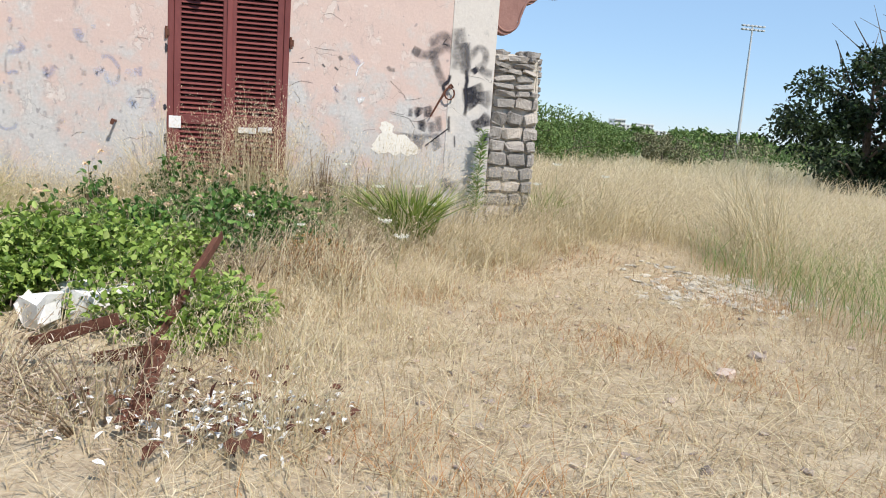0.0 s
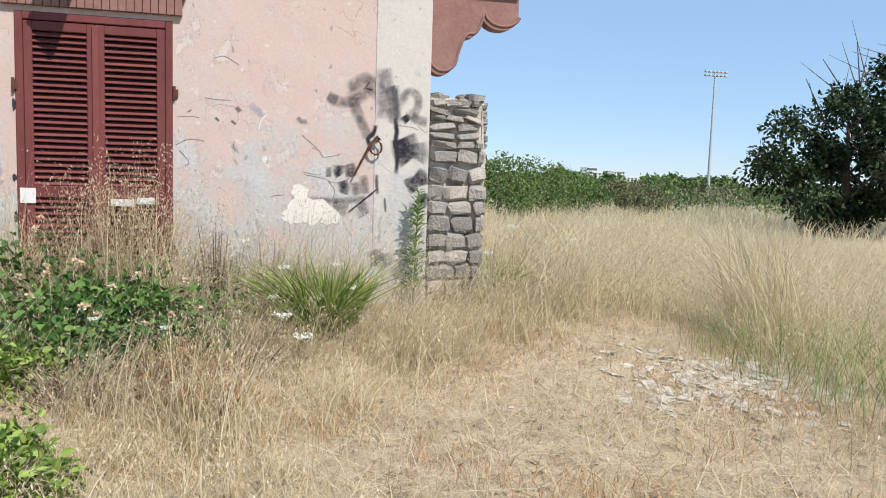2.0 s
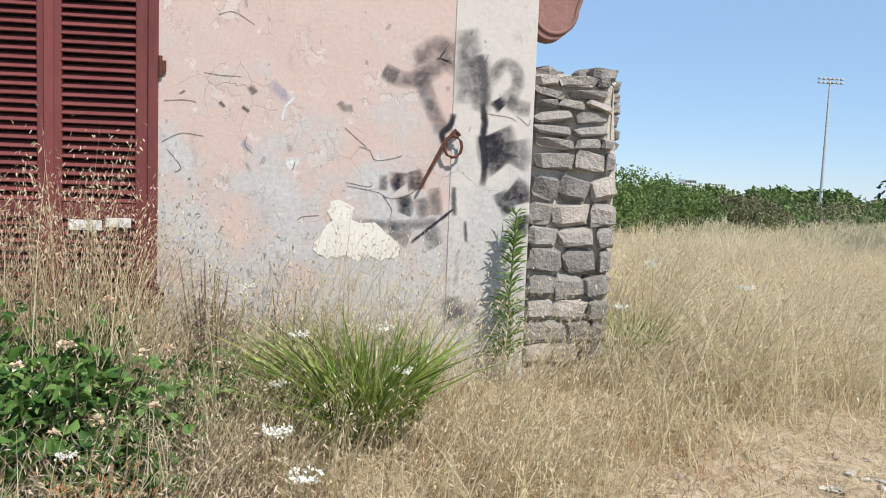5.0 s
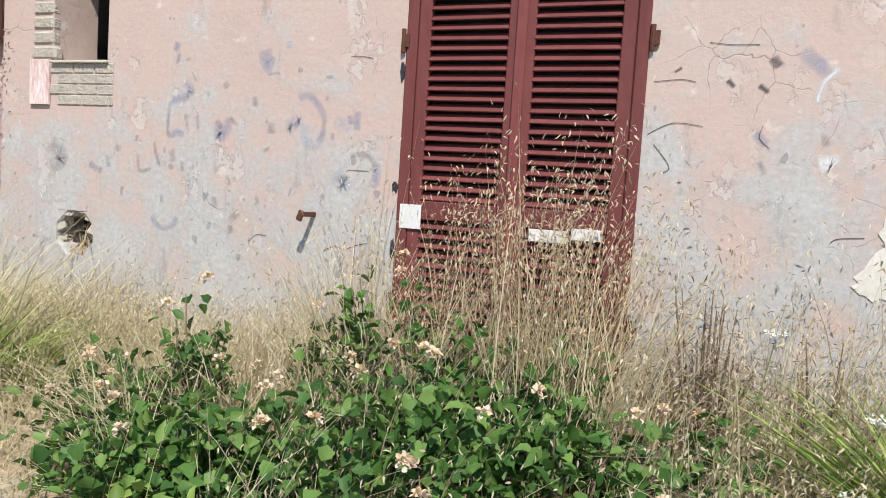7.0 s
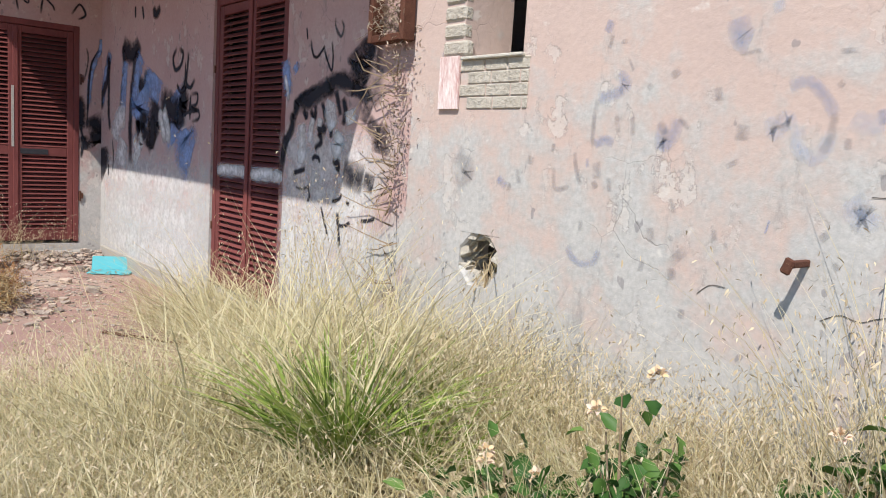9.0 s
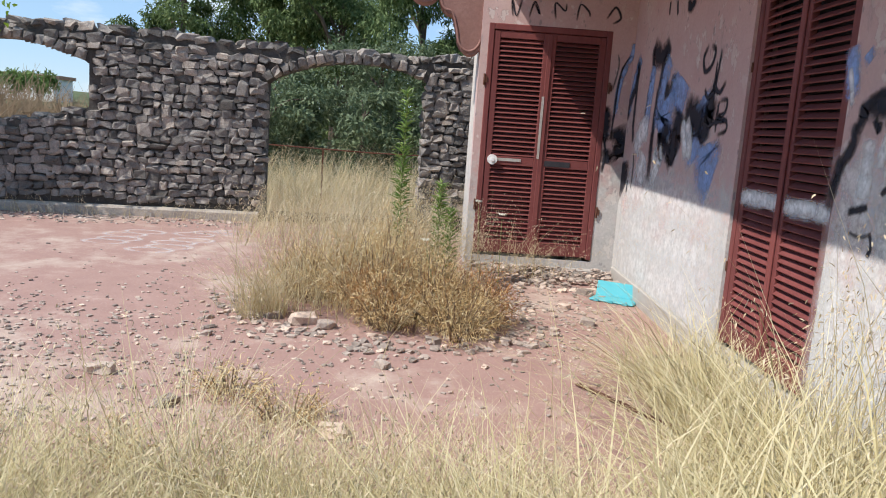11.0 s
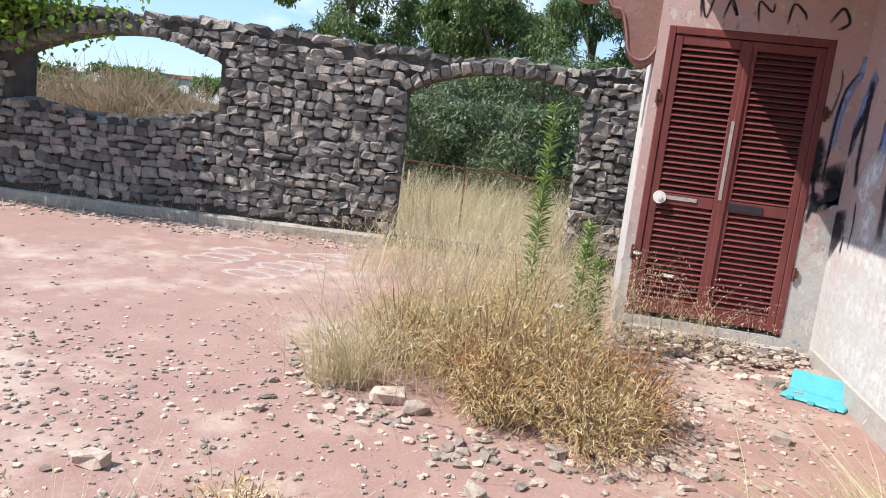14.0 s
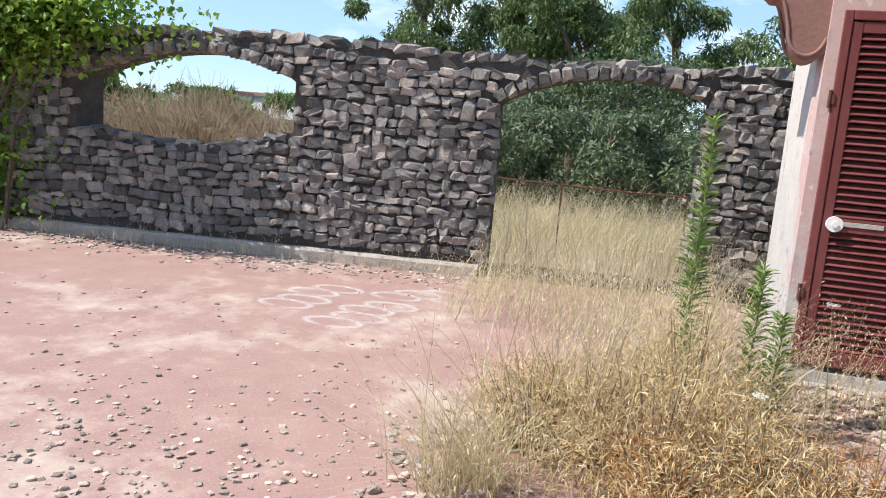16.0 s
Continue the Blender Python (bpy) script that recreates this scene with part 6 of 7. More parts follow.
mark(SOUTH, [(-0.87, 1.12), (-0.86, 1.09)], 0.02, N_FAINT, F1)
mark(SOUTH, [(-0.54, 1.19), (-0.52, 1.17)], 0.05, N_FAINT, F1)
mark(SOUTH, [(-0.91, 1.91), (-0.89, 1.84), (-0.85, 1.82)], 0.1, N_VIOLET, F1)
mark(SOUTH, [(-0.77, 1.95), (-0.76, 1.91)], 0.05, N_PALEBLUE, F1)
mark(SOUTH, [(-0.89, 1.78), (-0.81, 1.79)], 0.02, N_FAINT, F1)
mark(SOUTH, [(-0.52, 1.78), (-0.52, 1.76)], 0.06, N_FAINT, F1)
mark(SOUTH, [(-1.46, 1.95), (-1.48, 1.9)], 0.05, N_VIOLET, F1)
mark(SOUTH, [(-1.39, 1.87), (-1.39, 1.85)], 0.04, N_FAINT, F1)
mark(SOUTH, [(-0.31, 1.13), (-0.29, 1.12)], 0.04, N_FAINT, F1)
mark(SOUTH, [(-0.49, 1.1), (-0.47, 1.08)], 0.03, N_FAINT, F1)
mark(SOUTH, [(-0.36, 1.61), (-0.36, 1.51)], 0.05, N_VIOLET, F1)
mark(SOUTH, [(-2.37, 1.39), (-2.27, 1.3), (-2.36, 1.24)], 0.12, N_FAINT, F1)
# blue and black letters between the shuttered doors
mark(WING, [(6.9, 1.65), (6.91, 1.93), (6.96, 2.14), (7.02, 2.3), (7.02, 2.4)], 0.064, N_BLUE, XD, plane="x")
mark(TERR, [(-8.38, 1.69), (-8.32, 1.87), (-8.2, 2.1), (-8.09, 2.24)], 0.192, N_BLUE, F2)
mark(WING, [(6.88, 1.41), (6.89, 1.68), (6.9, 1.92), (6.93, 2.14), (7.01, 2.28)], 0.028, S_BLACK, XD, plane="x")
mark(TERR, [(-8.17, 2.22), (-8.18, 1.99), (-8.38, 1.78), (-8.38, 1.63)], 0.16, S_BLACK, F2)
mark(TERR, [(-8.16, 2.19), (-8.15, 1.86), (-8.14, 1.57), (-8.08, 1.42)], 0.112, S_BLACK, F2)
mark(TERR, [(-7.7, 2.3), (-7.51, 2.19), (-7.3, 2.19), (-7.19, 2.28)], 0.256, S_BLACK, F2)
mark(TERR, [(-7.7, 2.29), (-7.64, 2.07), (-7.71, 1.85), (-7.75, 1.66)], 0.112, S_BLACK, F2)
mark(TERR, [(-7.22, 2.23), (-7.33, 2.06), (-7.4, 1.84), (-7.43, 1.62), (-7.44, 1.4), (-7.42, 1.07)], 0.144, S_BLACK, F2)
mark(TERR, [(-7.12, 2.15), (-7.25, 1.95), (-7.3, 1.73), (-7.33, 1.54)], 0.256, N_BLUE, F2)
mark(TERR, [(-7.61, 2.13), (-7.65, 1.85), (-7.68, 1.6)], 0.224, N_BLUE, F2)
mark(TERR, [(-6.98, 2.01), (-7.01, 1.86), (-7.21, 1.89)], 0.192, S_BLACK, F2)
mark(TERR, [(-6.76, 1.97), (-6.81, 1.85), (-6.88, 1.73)], 0.544, N_BLUE, F2)
mark(TERR, [(-6.27, 1.79), (-6.22, 1.64), (-6.31, 1.5), (-6.22, 1.34)], 0.48, N_BLUE, F2)
mark(TERR, [(-7.17, 1.81), (-7.12, 1.65), (-7.22, 1.49)], 0.64, N_BLUE, F2)
mark(TERR, [(-6.04, 1.46), (-6.0, 1.32), (-5.83, 1.21)], 0.544, N_BLUE, F2)
mark(WING, [(6.91, 1.56), (6.97, 1.47), (7.02, 1.41), (7.02, 1.32)], 0.256, S_BLACK, XD, plane="x")
mark(WING, [(6.91, 1.35), (7.01, 1.32), (7.02, 1.26)], 0.288, S_BLACK, XD, plane="x")
mark(TERR, [(-8.38, 1.23), (-8.35, 1.1), (-8.23, 0.96)], 0.48, S_BLACK, F2)
mark(WING, [(6.79, 1.77), (6.82, 1.59), (6.8, 1.4)], 0.128, S_BLACK, XD, plane="x")
mark(WING, [(6.83, 1.34), (6.86, 1.25), (6.85, 1.19)], 0.128, S_BLACK, XD, plane="x")
mark(TERR, [(-6.68, 1.7), (-6.74, 1.57), (-6.78, 1.47), (-6.69, 1.34)], 0.384, S_BLACK, F2)
mark(TERR, [(-6.61, 1.67), (-6.43, 1.65), (-6.32, 1.62), (-6.16, 1.62)], 0.352, S_BLACK, F2)
mark(TERR, [(-6.14, 1.76), (-6.04, 1.69), (-6.11, 1.6), (-6.08, 1.46)], 0.288, S_BLACK, F2)
mark(TERR, [(-6.46, 1.6), (-6.44, 1.48), (-6.43, 1.35)], 0.256, S_BLACK, F2)
mark(TERR, [(-6.98, 1.62), (-7.05, 1.52), (-7.21, 1.44), (-6.88, 1.36), (-6.94, 1.26)], 0.224, S_BLACK, F2)
mark(TERR, [(-6.84, 1.57), (-6.8, 1.42), (-6.83, 1.26)], 0.224, S_BLACK, F2)
mark(TERR, [(-6.22, 2.16), (-6.31, 2.07), (-6.25, 1.97), (-6.13, 2.0), (-6.08, 2.1), (-6.18, 2.15)], 0.06, S_BLACK, F2)
mark(TERR, [(-5.96, 2.11), (-5.97, 2.0), (-5.99, 1.85), (-5.9, 1.81), (-5.8, 1.88)], 0.06, S_BLACK, F2)
mark(TERR, [(-6.02, 2.03), (-6.02, 1.89), (-6.05, 1.8)], 0.05, S_BLACK, F2)
mark(TERR, [(-5.89, 1.75), (-5.9, 1.64), (-5.9, 1.53)], 0.05, S_BLACK, F2)
mark(TERR, [(-5.89, 1.75), (-5.75, 1.75), (-5.76, 1.67), (-5.87, 1.64), (-5.72, 1.61), (-5.71, 1.55), (-5.87, 1.52)], 0.05, S_BLACK, F2)
mark(TERR, [(-6.21, 1.85), (-6.13, 1.78), (-5.98, 1.82)], 0.05, S_BLACK, F2)
mark(TERR, [(-6.09, 1.57), (-5.93, 1.6), (-5.75, 1.61)], 0.05, S_BLACK, F2)
mark(TERR, [(-7.33, 2.63), (-7.32, 2.51)], 0.06, S_BLACK, F2)
mark(TERR, [(-7.13, 2.61), (-7.08, 2.48)], 0.06, S_BLACK, F2)
mark(TERR, [(-6.83, 2.57), (-6.76, 2.49), (-6.64, 2.55)], 0.112, S_BLACK, F2)
mark(WING, [(6.87, 2.28), (6.89, 2.16), (6.85, 1.92)], 0.024, S_GREY, XD, plane="x")
mark(TERR, [(-7.58, 1.57), (-7.77, 1.54), (-7.9, 1.42), (-7.95, 1.33)], 0.32, N_WHITE, F2)
mark(TERR, [(-7.21, 1.38), (-7.29, 1.33), (-7.23, 1.26), (-7.11, 1.31), (-7.19, 1.39)], 0.16, N_WHITE, F2)
mark(TERR, [(-6.56, 1.62), (-6.59, 1.55), (-6.51, 1.43), (-6.45, 1.33)], 0.16, N_WHITE, F2)
mark(TERR, [(-6.54, 1.63), (-6.45, 1.52), (-6.4, 1.4), (-6.42, 1.33)], 0.16, N_WHITE, F2)
mark(TERR, [(-7.66, 1.34), (-7.7, 1.2), (-7.72, 1.05)], 0.4, N_WHITE, F2)
mark(TERR, [(-7.28, 1.24), (-7.18, 1.14)], 0.288, N_WHITE, F2)
mark(TERR, [(-8.01, 1.33), (-7.97, 1.16), (-7.99, 0.97)], 0.04, S_BLACK, F2)
mark(TERR, [(-8.13, 1.06), (-8.14, 0.93)], 0.05, S_BLACK, F2)
# black mass with pale runs by the house corner
mark(TERR, [(-4.15, 1.53), (-4.07, 1.61), (-4.06, 1.66), (-3.92, 1.71), (-3.78, 1.74)], 0.1, S_BLACK, F2)
mark(TERR, [(-4.04, 1.65), (-3.92, 1.67), (-3.8, 1.71), (-3.69, 1.74), (-3.59, 1.76)], 0.16, S_BLACK, F2)
mark(TERR, [(-3.69, 1.76), (-3.61, 1.78), (-3.51, 1.79), (-3.41, 1.75), (-3.31, 1.74)], 0.14, S_BLACK, F2)
mark(TERR, [(-4.09, 1.58), (-4.14, 1.46), (-4.21, 1.37), (-4.25, 1.23)], 0.1, S_BLACK, F2)
mark(TERR, [(-4.19, 1.44), (-4.23, 1.3), (-4.26, 1.17)], 0.1, N_BLACK, F2)
mark(TERR, [(-3.4, 1.74), (-3.33, 1.72), (-3.25, 1.7), (-3.21, 1.65)], 0.12, S_BLACK, F2)
mark(TERR, [(-3.37, 1.98), (-3.33, 1.89), (-3.37, 1.82)], 0.26, N_BLACK, F2)
mark(TERR, [(-3.22, 2.04), (-3.21, 1.94), (-3.23, 1.84)], 0.24, N_BLACK, F2)
mark(TERR, [(-3.42, 1.88), (-3.3, 1.82), (-3.24, 1.76)], 0.18, N_BLACK, F2)
mark(TERR, [(-3.13, 1.88), (-3.16, 1.8), (-3.17, 1.72), (-3.15, 1.61)], 0.24, N_GREY, F2)
mark(TERR, [(-3.23, 1.69), (-3.24, 1.61), (-3.26, 1.53)], 0.14, N_BLACK, F2)
mark(TERR, [(-3.12, 1.5), (-3.07, 1.44), (-3.08, 1.35)], 0.2, N_BLACK, F2)
mark(TERR, [(-3.21, 1.54), (-3.14, 1.49), (-3.09, 1.46)], 0.12, N_BLACK, F2)
mark(TERR, [(-3.97, 1.61), (-3.93, 1.56), (-3.92, 1.6)], 0.05, S_BLACK, F2)
mark(TERR, [(-3.88, 1.61), (-3.82, 1.56), (-3.82, 1.64)], 0.06, S_BLACK, F2)
mark(TERR, [(-3.74, 1.66), (-3.7, 1.58), (-3.68, 1.53)], 0.05, S_BLACK, F2)
mark(TERR, [(-3.58, 1.73), (-3.54, 1.64), (-3.51, 1.57)], 0.06, S_BLACK, F2)
mark(TERR, [(-3.5, 1.68), (-3.46, 1.6), (-3.48, 1.51)], 0.07, S_BLACK, F2)
mark(TERR, [(-3.77, 1.47), (-3.73, 1.41), (-3.81, 1.36)], 0.06, S_BLACK, F2)
mark(TERR, [(-3.77, 1.46), (-3.73, 1.49), (-3.67, 1.47)], 0.1, S_BLACK, F2)
mark(TERR, [(-3.66, 1.53), (-3.62, 1.48), (-3.62, 1.43)], 0.05, S_BLACK, F2)
mark(TERR, [(-4.08, 1.19), (-3.98, 1.21), (-3.92, 1.23)], 0.05, S_BLACK, F2)
mark(TERR, [(-3.83, 1.28), (-3.81, 1.31), (-3.75, 1.3), (-3.74, 1.27)], 0.04, S_BLACK, F2)
mark(TERR, [(-3.58, 1.31), (-3.52, 1.27), (-3.53, 1.23)], 0.07, S_BLACK, F2)
mark(TERR, [(-3.46, 1.23), (-3.33, 1.21), (-3.23, 1.19)], 0.2, N_BLACK, F2)
mark(TERR, [(-3.23, 1.2), (-3.16, 1.18), (-3.12, 1.17)], 0.12, N_BLACK, F2)
mark(TERR, [(-3.57, 1.04), (-3.49, 1.06), (-3.46, 1.1)], 0.03, S_BLACK, F2)
mark(TERR, [(-3.41, 1.05), (-3.37, 1.04)], 0.03, S_BLACK, F2)
mark(TERR, [(-3.49, 0.9), (-3.42, 0.9), (-3.35, 0.93)], 0.03, S_BLACK, F2)
mark(TERR, [(-3.24, 0.95), (-3.16, 0.96), (-3.09, 0.98)], 0.03, S_BLACK, F2)
mark(TERR, [(-3.7, 1.0), (-3.67, 0.94), (-3.6, 0.81)], 0.03, S_BLACK, F2)
mark(TERR, [(-3.5, 0.98), (-3.48, 0.87), (-3.46, 0.77)], 0.04, S_BLACK, F2)
mark(TERR, [(-3.88, 1.12), (-3.85, 1.06), (-3.87, 1.01)], 0.03, S_BLACK, F2)
mark(TERR, [(-4.04, 1.1), (-3.96, 1.09), (-3.87, 1.11)], 0.03, S_GREY, F2)
mark(TERR, [(-3.97, 2.14), (-3.95, 2.06)], 0.025, S_BLACK, F2)
mark(TERR, [(-3.91, 2.06), (-3.88, 1.97), (-3.83, 1.94), (-3.76, 1.98), (-3.73, 2.01)], 0.03, S_BLACK, F2)
mark(TERR, [(-3.74, 1.99), (-3.7, 1.92), (-3.64, 1.85), (-3.63, 1.94), (-3.65, 2.03)], 0.025, S_BLACK, F2)
mark(TERR, [(-3.62, 2.17), (-3.61, 2.11), (-3.55, 2.05), (-3.52, 2.1), (-3.55, 2.15)], 0.03, S_GREY, F2)
mark(TERR, [(-4.24, 1.95), (-4.21, 1.82), (-4.18, 1.7)], 0.14, N_BLUE, F2)
mark(TERR, [(-4.24, 1.85), (-4.2, 1.75), (-4.17, 1.67)], 0.05, N_WHITE, F2)
mark(TERR, [(-4.11, 1.91), (-4.07, 1.86)], 0.1, N_BLUE, F2)
mark(TERR, [(-3.98, 1.53), (-3.97, 1.38), (-3.98, 1.25)], 0.14, N_WHITE, F2)
mark(TERR, [(-3.84, 1.56), (-3.87, 1.47), (-3.88, 1.39)], 0.08, N_WHITE, F2)
mark(TERR, [(-3.75, 1.56), (-3.76, 1.5)], 0.08, N_WHITE, F2)
mark(TERR, [(-3.61, 1.66), (-3.63, 1.58), (-3.58, 1.49)], 0.16, N_WHITE, F2)
mark(TERR, [(-3.49, 1.46), (-3.54, 1.39), (-3.5, 1.33)], 0.16, N_WHITE, F2)
mark(TERR, [(-3.41, 1.61), (-3.38, 1.52)], 0.14, N_WHITE, F2)
for _ in range(24):
    x, z = letters.uniform(-2.4, 2.55), letters.uniform(0.6, 2.0)
    if not (-0.25 < x < 1.1) and not (x < -1.85 and z > 1.4):
        h = letters.uniform(0.015, 0.07)
        mark(SOUTH, [(x, z), (x + letters.normal(0, 0.015), z - h)], letters.uniform(0.012, 0.04), (N_FAINT, N_FAINT, N_VIOLET)[letters.integers(0, 3)], F1, name="stain")
# cracks
M_CRACK = simple("crack_shadow", (0.06, 0.055, 0.05), (0.12, 0.11, 0.10), 20, 0.95, 0.2, 0.002)
# hairline cracks
mark(SOUTH, [(-0.51, 0.91), (-0.45, 0.94), (-0.39, 0.93), (-0.34, 0.95), (-0.27, 0.97)], 0.0028, M_CRACK, F1, name="crack")
mark(SOUTH, [(-0.4, 1.32), (-0.33, 1.32), (-0.28, 1.32)], 0.0028, M_CRACK, F1, name="crack")
mark(SOUTH, [(-0.41, 1.87), (-0.35, 1.87), (-0.29, 1.86)], 0.0028, M_CRACK, F1, name="crack")
mark(SOUTH, [(-0.96, 0.92), (-0.91, 0.96), (-0.85, 0.96)], 0.0028, M_CRACK, F1, name="crack")
mark(SOUTH, [(-0.14, 0.98), (-0.11, 0.97), (-0.12, 0.95)], 0.0028, M_CRACK, F1, name="crack")
mark(SOUTH, [(1.31, 2.23), (1.39, 2.25), (1.5, 2.19)], 0.0028, M_CRACK, F1, name="crack")
mark(SOUTH, [(1.24, 1.92), (1.33, 1.91), (1.43, 1.91)], 0.0028, M_CRACK, F1, name="crack")
mark(SOUTH, [(2.01, 1.36), (2.13, 1.34), (2.16, 1.35)], 0.0028, M_CRACK, F1, name="crack")
mark(SOUTH, [(2.02, 1.34), (2.19, 1.31), (2.25, 1.28), (2.34, 1.29), (2.43, 1.35)], 0.0028, M_CRACK, F1, name="crack")
mark(SOUTH, [(2.08, 1.56), (2.14, 1.54), (2.17, 1.49), (2.26, 1.5), (2.32, 1.52)], 0.0028, M_CRACK, F1, name="crack")
mark(SOUTH, [(2.0, 1.66), (2.07, 1.6), (2.12, 1.56)], 0.0028, M_CRACK, F1, name="crack")
mark(SOUTH, [(2.22, 1.29), (2.27, 1.22), (2.26, 1.16)], 0.0028, M_CRACK, F1, name="crack")
mark(SOUTH, [(1.93, 1.15), (1.99, 1.12), (2.23, 1.12)], 0.0028, M_CRACK, F1, name="crack")
mark(SOUTH, [(1.02, 1.54), (1.12, 1.59), (1.24, 1.58)], 0.0028, M_CRACK, F1, name="crack")
mark(SOUTH, [(1.03, 1.76), (1.14, 1.77), (1.2, 1.76)], 0.0028, M_CRACK, F1, name="crack")
mark(SOUTH, [(2.96, 1.77), (2.99, 1.75), (3.03, 1.72), (3.04, 1.75)], 0.0028, M_CRACK, FP, name="crack")
mark(SOUTH, [(2.75, 1.78), (2.83, 1.77), (2.92, 1.76), (2.96, 1.74)], 0.0028, M_CRACK, FP, name="crack")
mark(SOUTH, [(1.75, 1.14), (1.78, 1.16), (1.87, 1.17)], 0.0028, M_CRACK, F1, name="crack")
mark(SOUTH, [(1.05, 1.5), (1.12, 1.41), (1.09, 1.38)], 0.0028, M_CRACK, F1, name="crack")
mark(SOUTH, [(1.47, 1.59), (1.46, 1.54), (1.5, 1.5)], 0.0028, M_CRACK, F1, name="crack")


def scar(wall, x, z, w, h, y, material, name="plaster_scar", seed=0):
    """An uneven flat patch of other plaster."""
    r = np.random.default_rng(seed)
    bm = bmesh.new()
    n = 18
    ring = [bm.verts.new((x + math.cos(2 * math.pi * i / n) * w / 2 * r.uniform(0.75, 1.15), y, z + math.sin(2 * math.pi * i / n) * h / 2 * r.uniform(0.7, 1.15))) for i in range(n)]
    f = bm.faces.new(ring)
    out = bmesh.ops.extrude_face_region(bm, geom=[f])["geom"]
    bmesh.ops.translate(bm, verts=[v for v in out if isinstance(v, bmesh.types.BMVert)], vec=(0, -0.009, 0))
    bmesh.ops.recalc_face_normals(bm, faces=bm.faces)
    return part(name, bm, material, wall)


scar(SOUTH, 2.06, 1.05, 0.44, 0.24, Y1 + 0.006, M_SCAR, seed=1)
scar(SOUTH, 1.99, 1.19, 0.15, 0.16, Y1 + 0.005, M_SCAR, seed=3)
scar(SOUTH, 2.24, 1.0, 0.2, 0.14, Y1 + 0.005, M_SCAR, seed=12)
scar(SOUTH, 1.93, 0.98, 0.16, 0.10, Y1 + 0.005, M_SCAR, seed=14)
for sx, sz, sw, sh, k in ((-0.13, 1.8, 0.025, 0.10, 3), (-0.135, 1.25, 0.03, 0.06, 4), (-0.13, 0.95, 0.025, 0.10, 5)):
    scar(SOUTH, sx, sz, sw, sh, Y1 + 0.004, M_BLACK, "broken_edge", k)
for y0 in (5.75, 5.95, 6.2, 6.45):
    mark(WING, [(y0 + rng.uniform(-0.03, 0.05), 2.56), (y0 + rng.uniform(0, 0.06), 2.72), (y0 + rng.uniform(0.06, 0.14), rng.uniform(2.56, 2.68)), (y0 + rng.uniform(0.04, 0.14), rng.uniform(2.6, 2.76))], 0.026, S_BLACK, XD, plane="x")
mark(WING, [(6.72, 2.6), (6.80, 2.72), (6.86, 2.62), (6.78, 2.56)], 0.03, S_BLACK, XD, plane="x")
for k in range(1):
    mark(WING, [(6.8 + 0.03 * k, 1.5 - 0.1 * k), (6.84 + 0.05 * k, 1.3 - 0.1 * k), (6.82 + 0.05 * k, 1.1 - 0.1 * k)], 0.035, S_BLACK, XD, plane="x")
# white ring marks on the terrace floor
FLOOR = bpy.data.objects["terrace_floor"]
for cx, cy in ((-8.62, 1.72), (-8.85, 1.78), (-9.15, 1.72), (-9.4, 1.85), (-8.3, 2.3), (-8.55, 2.42), (-8.8, 2.38), (-9.05, 2.5), (-9.45, 2.4), (-9.65, 2.55), (-9.8, 2.75)):
    ring = [(cx + 0.13 * math.cos(a), cy + 0.22 * math.sin(a)) for a in np.linspace(0, 6.2, 12)]
    ribbon("chalk_ring", ring, 0.085, N_CHALK, FLOOR, "z", 0.002)

# ---- small things on the house ----
hook = thing("iron_hook", (2.62, Y1 - 0.005, 1.62), "bent rusty iron hook with a ring in the plaster", "hook")
bm = bmesh.new()
tube(bm, [(0.02, 0.01, 0.03), (-0.01, -0.04, 0.05), (-0.07, -0.05, -0.02), (-0.14, -0.04, -0.16), (-0.20, -0.03, -0.28)], 0.014, 0.008, 6)
part("bar", bm, M_RUST, hook)
bm = bmesh.new()
tube(bm, [(0.05 * math.cos(a) - 0.02, -0.04, 0.06 * math.sin(a) - 0.04) for a in np.linspace(0, 6.28, 12)], 0.009, 0.009, 6)
part("ring", bm, M_RUST, hook)
bracket = thing("iron_bracket", (-0.575, Y1, 1.09), "rusty iron shutter bracket sticking out of the wall", "bracket")
bm = bmesh.new()
put_box(bm, -0.008, 0.012, -0.12, 0.02, -0.012, 0.012, bevel=0.004)
part("arm", bm, M_RUST, bracket)
bm = bmesh.new()
put_box(bm, -0.02, 0.015, -0.125, -0.112, -0.035, 0.02, bevel=0.006, turn=Matrix.Rotation(radians(20), 4, "Y"))
part("head", bm, M_RUST, bracket)
pelmet = thing("door_pelmet", (0.44, Y1, 2.53), "red-brown slatted pelmet above the shutters", "pelmet")
for i in range(22):
    box("slat", (-0.64 + i * 0.058, -0.586 + i * 0.058, -0.045, -0.002, 0.0, 0.13), M_BRACKET, pelmet, bevel=0.004)
box("board", (-0.66, 0.66, -0.05, -0.002, 0.132, 0.18), M_BRACKET, pelmet, bevel=0.005)
lamp = thing("wall_lantern", (0.3, Y1, 2.95), "wrought iron wall lantern above the shuttered door", "lantern")
bm = bmesh.new()
tube(bm, [(0, 0.0, 0.1), (0, -0.18, 0.18), (0, -0.33, 0.12), (0, -0.33, 0.05)], 0.014, 0.012, 6)
part("arm", bm, M_BLACK, lamp)
bm = bmesh.new()
bmesh.ops.create_cone(bm, cap_ends=True, segments=6, radius1=0.05, radius2=0.13, depth=0.26, matrix=Matrix.Translation((0, -0.33, -0.12)))
bmesh.ops.create_cone(bm, cap_ends=True, segments=6, radius1=0.15, radius2=0.02, depth=0.12, matrix=Matrix.Translation((0, -0.33, 0.07)))
bmesh.ops.create_uvsphere(bm, u_segments=8, v_segments=6, radius=0.03, matrix=Matrix.Translation((0, -0.33, -0.29)))
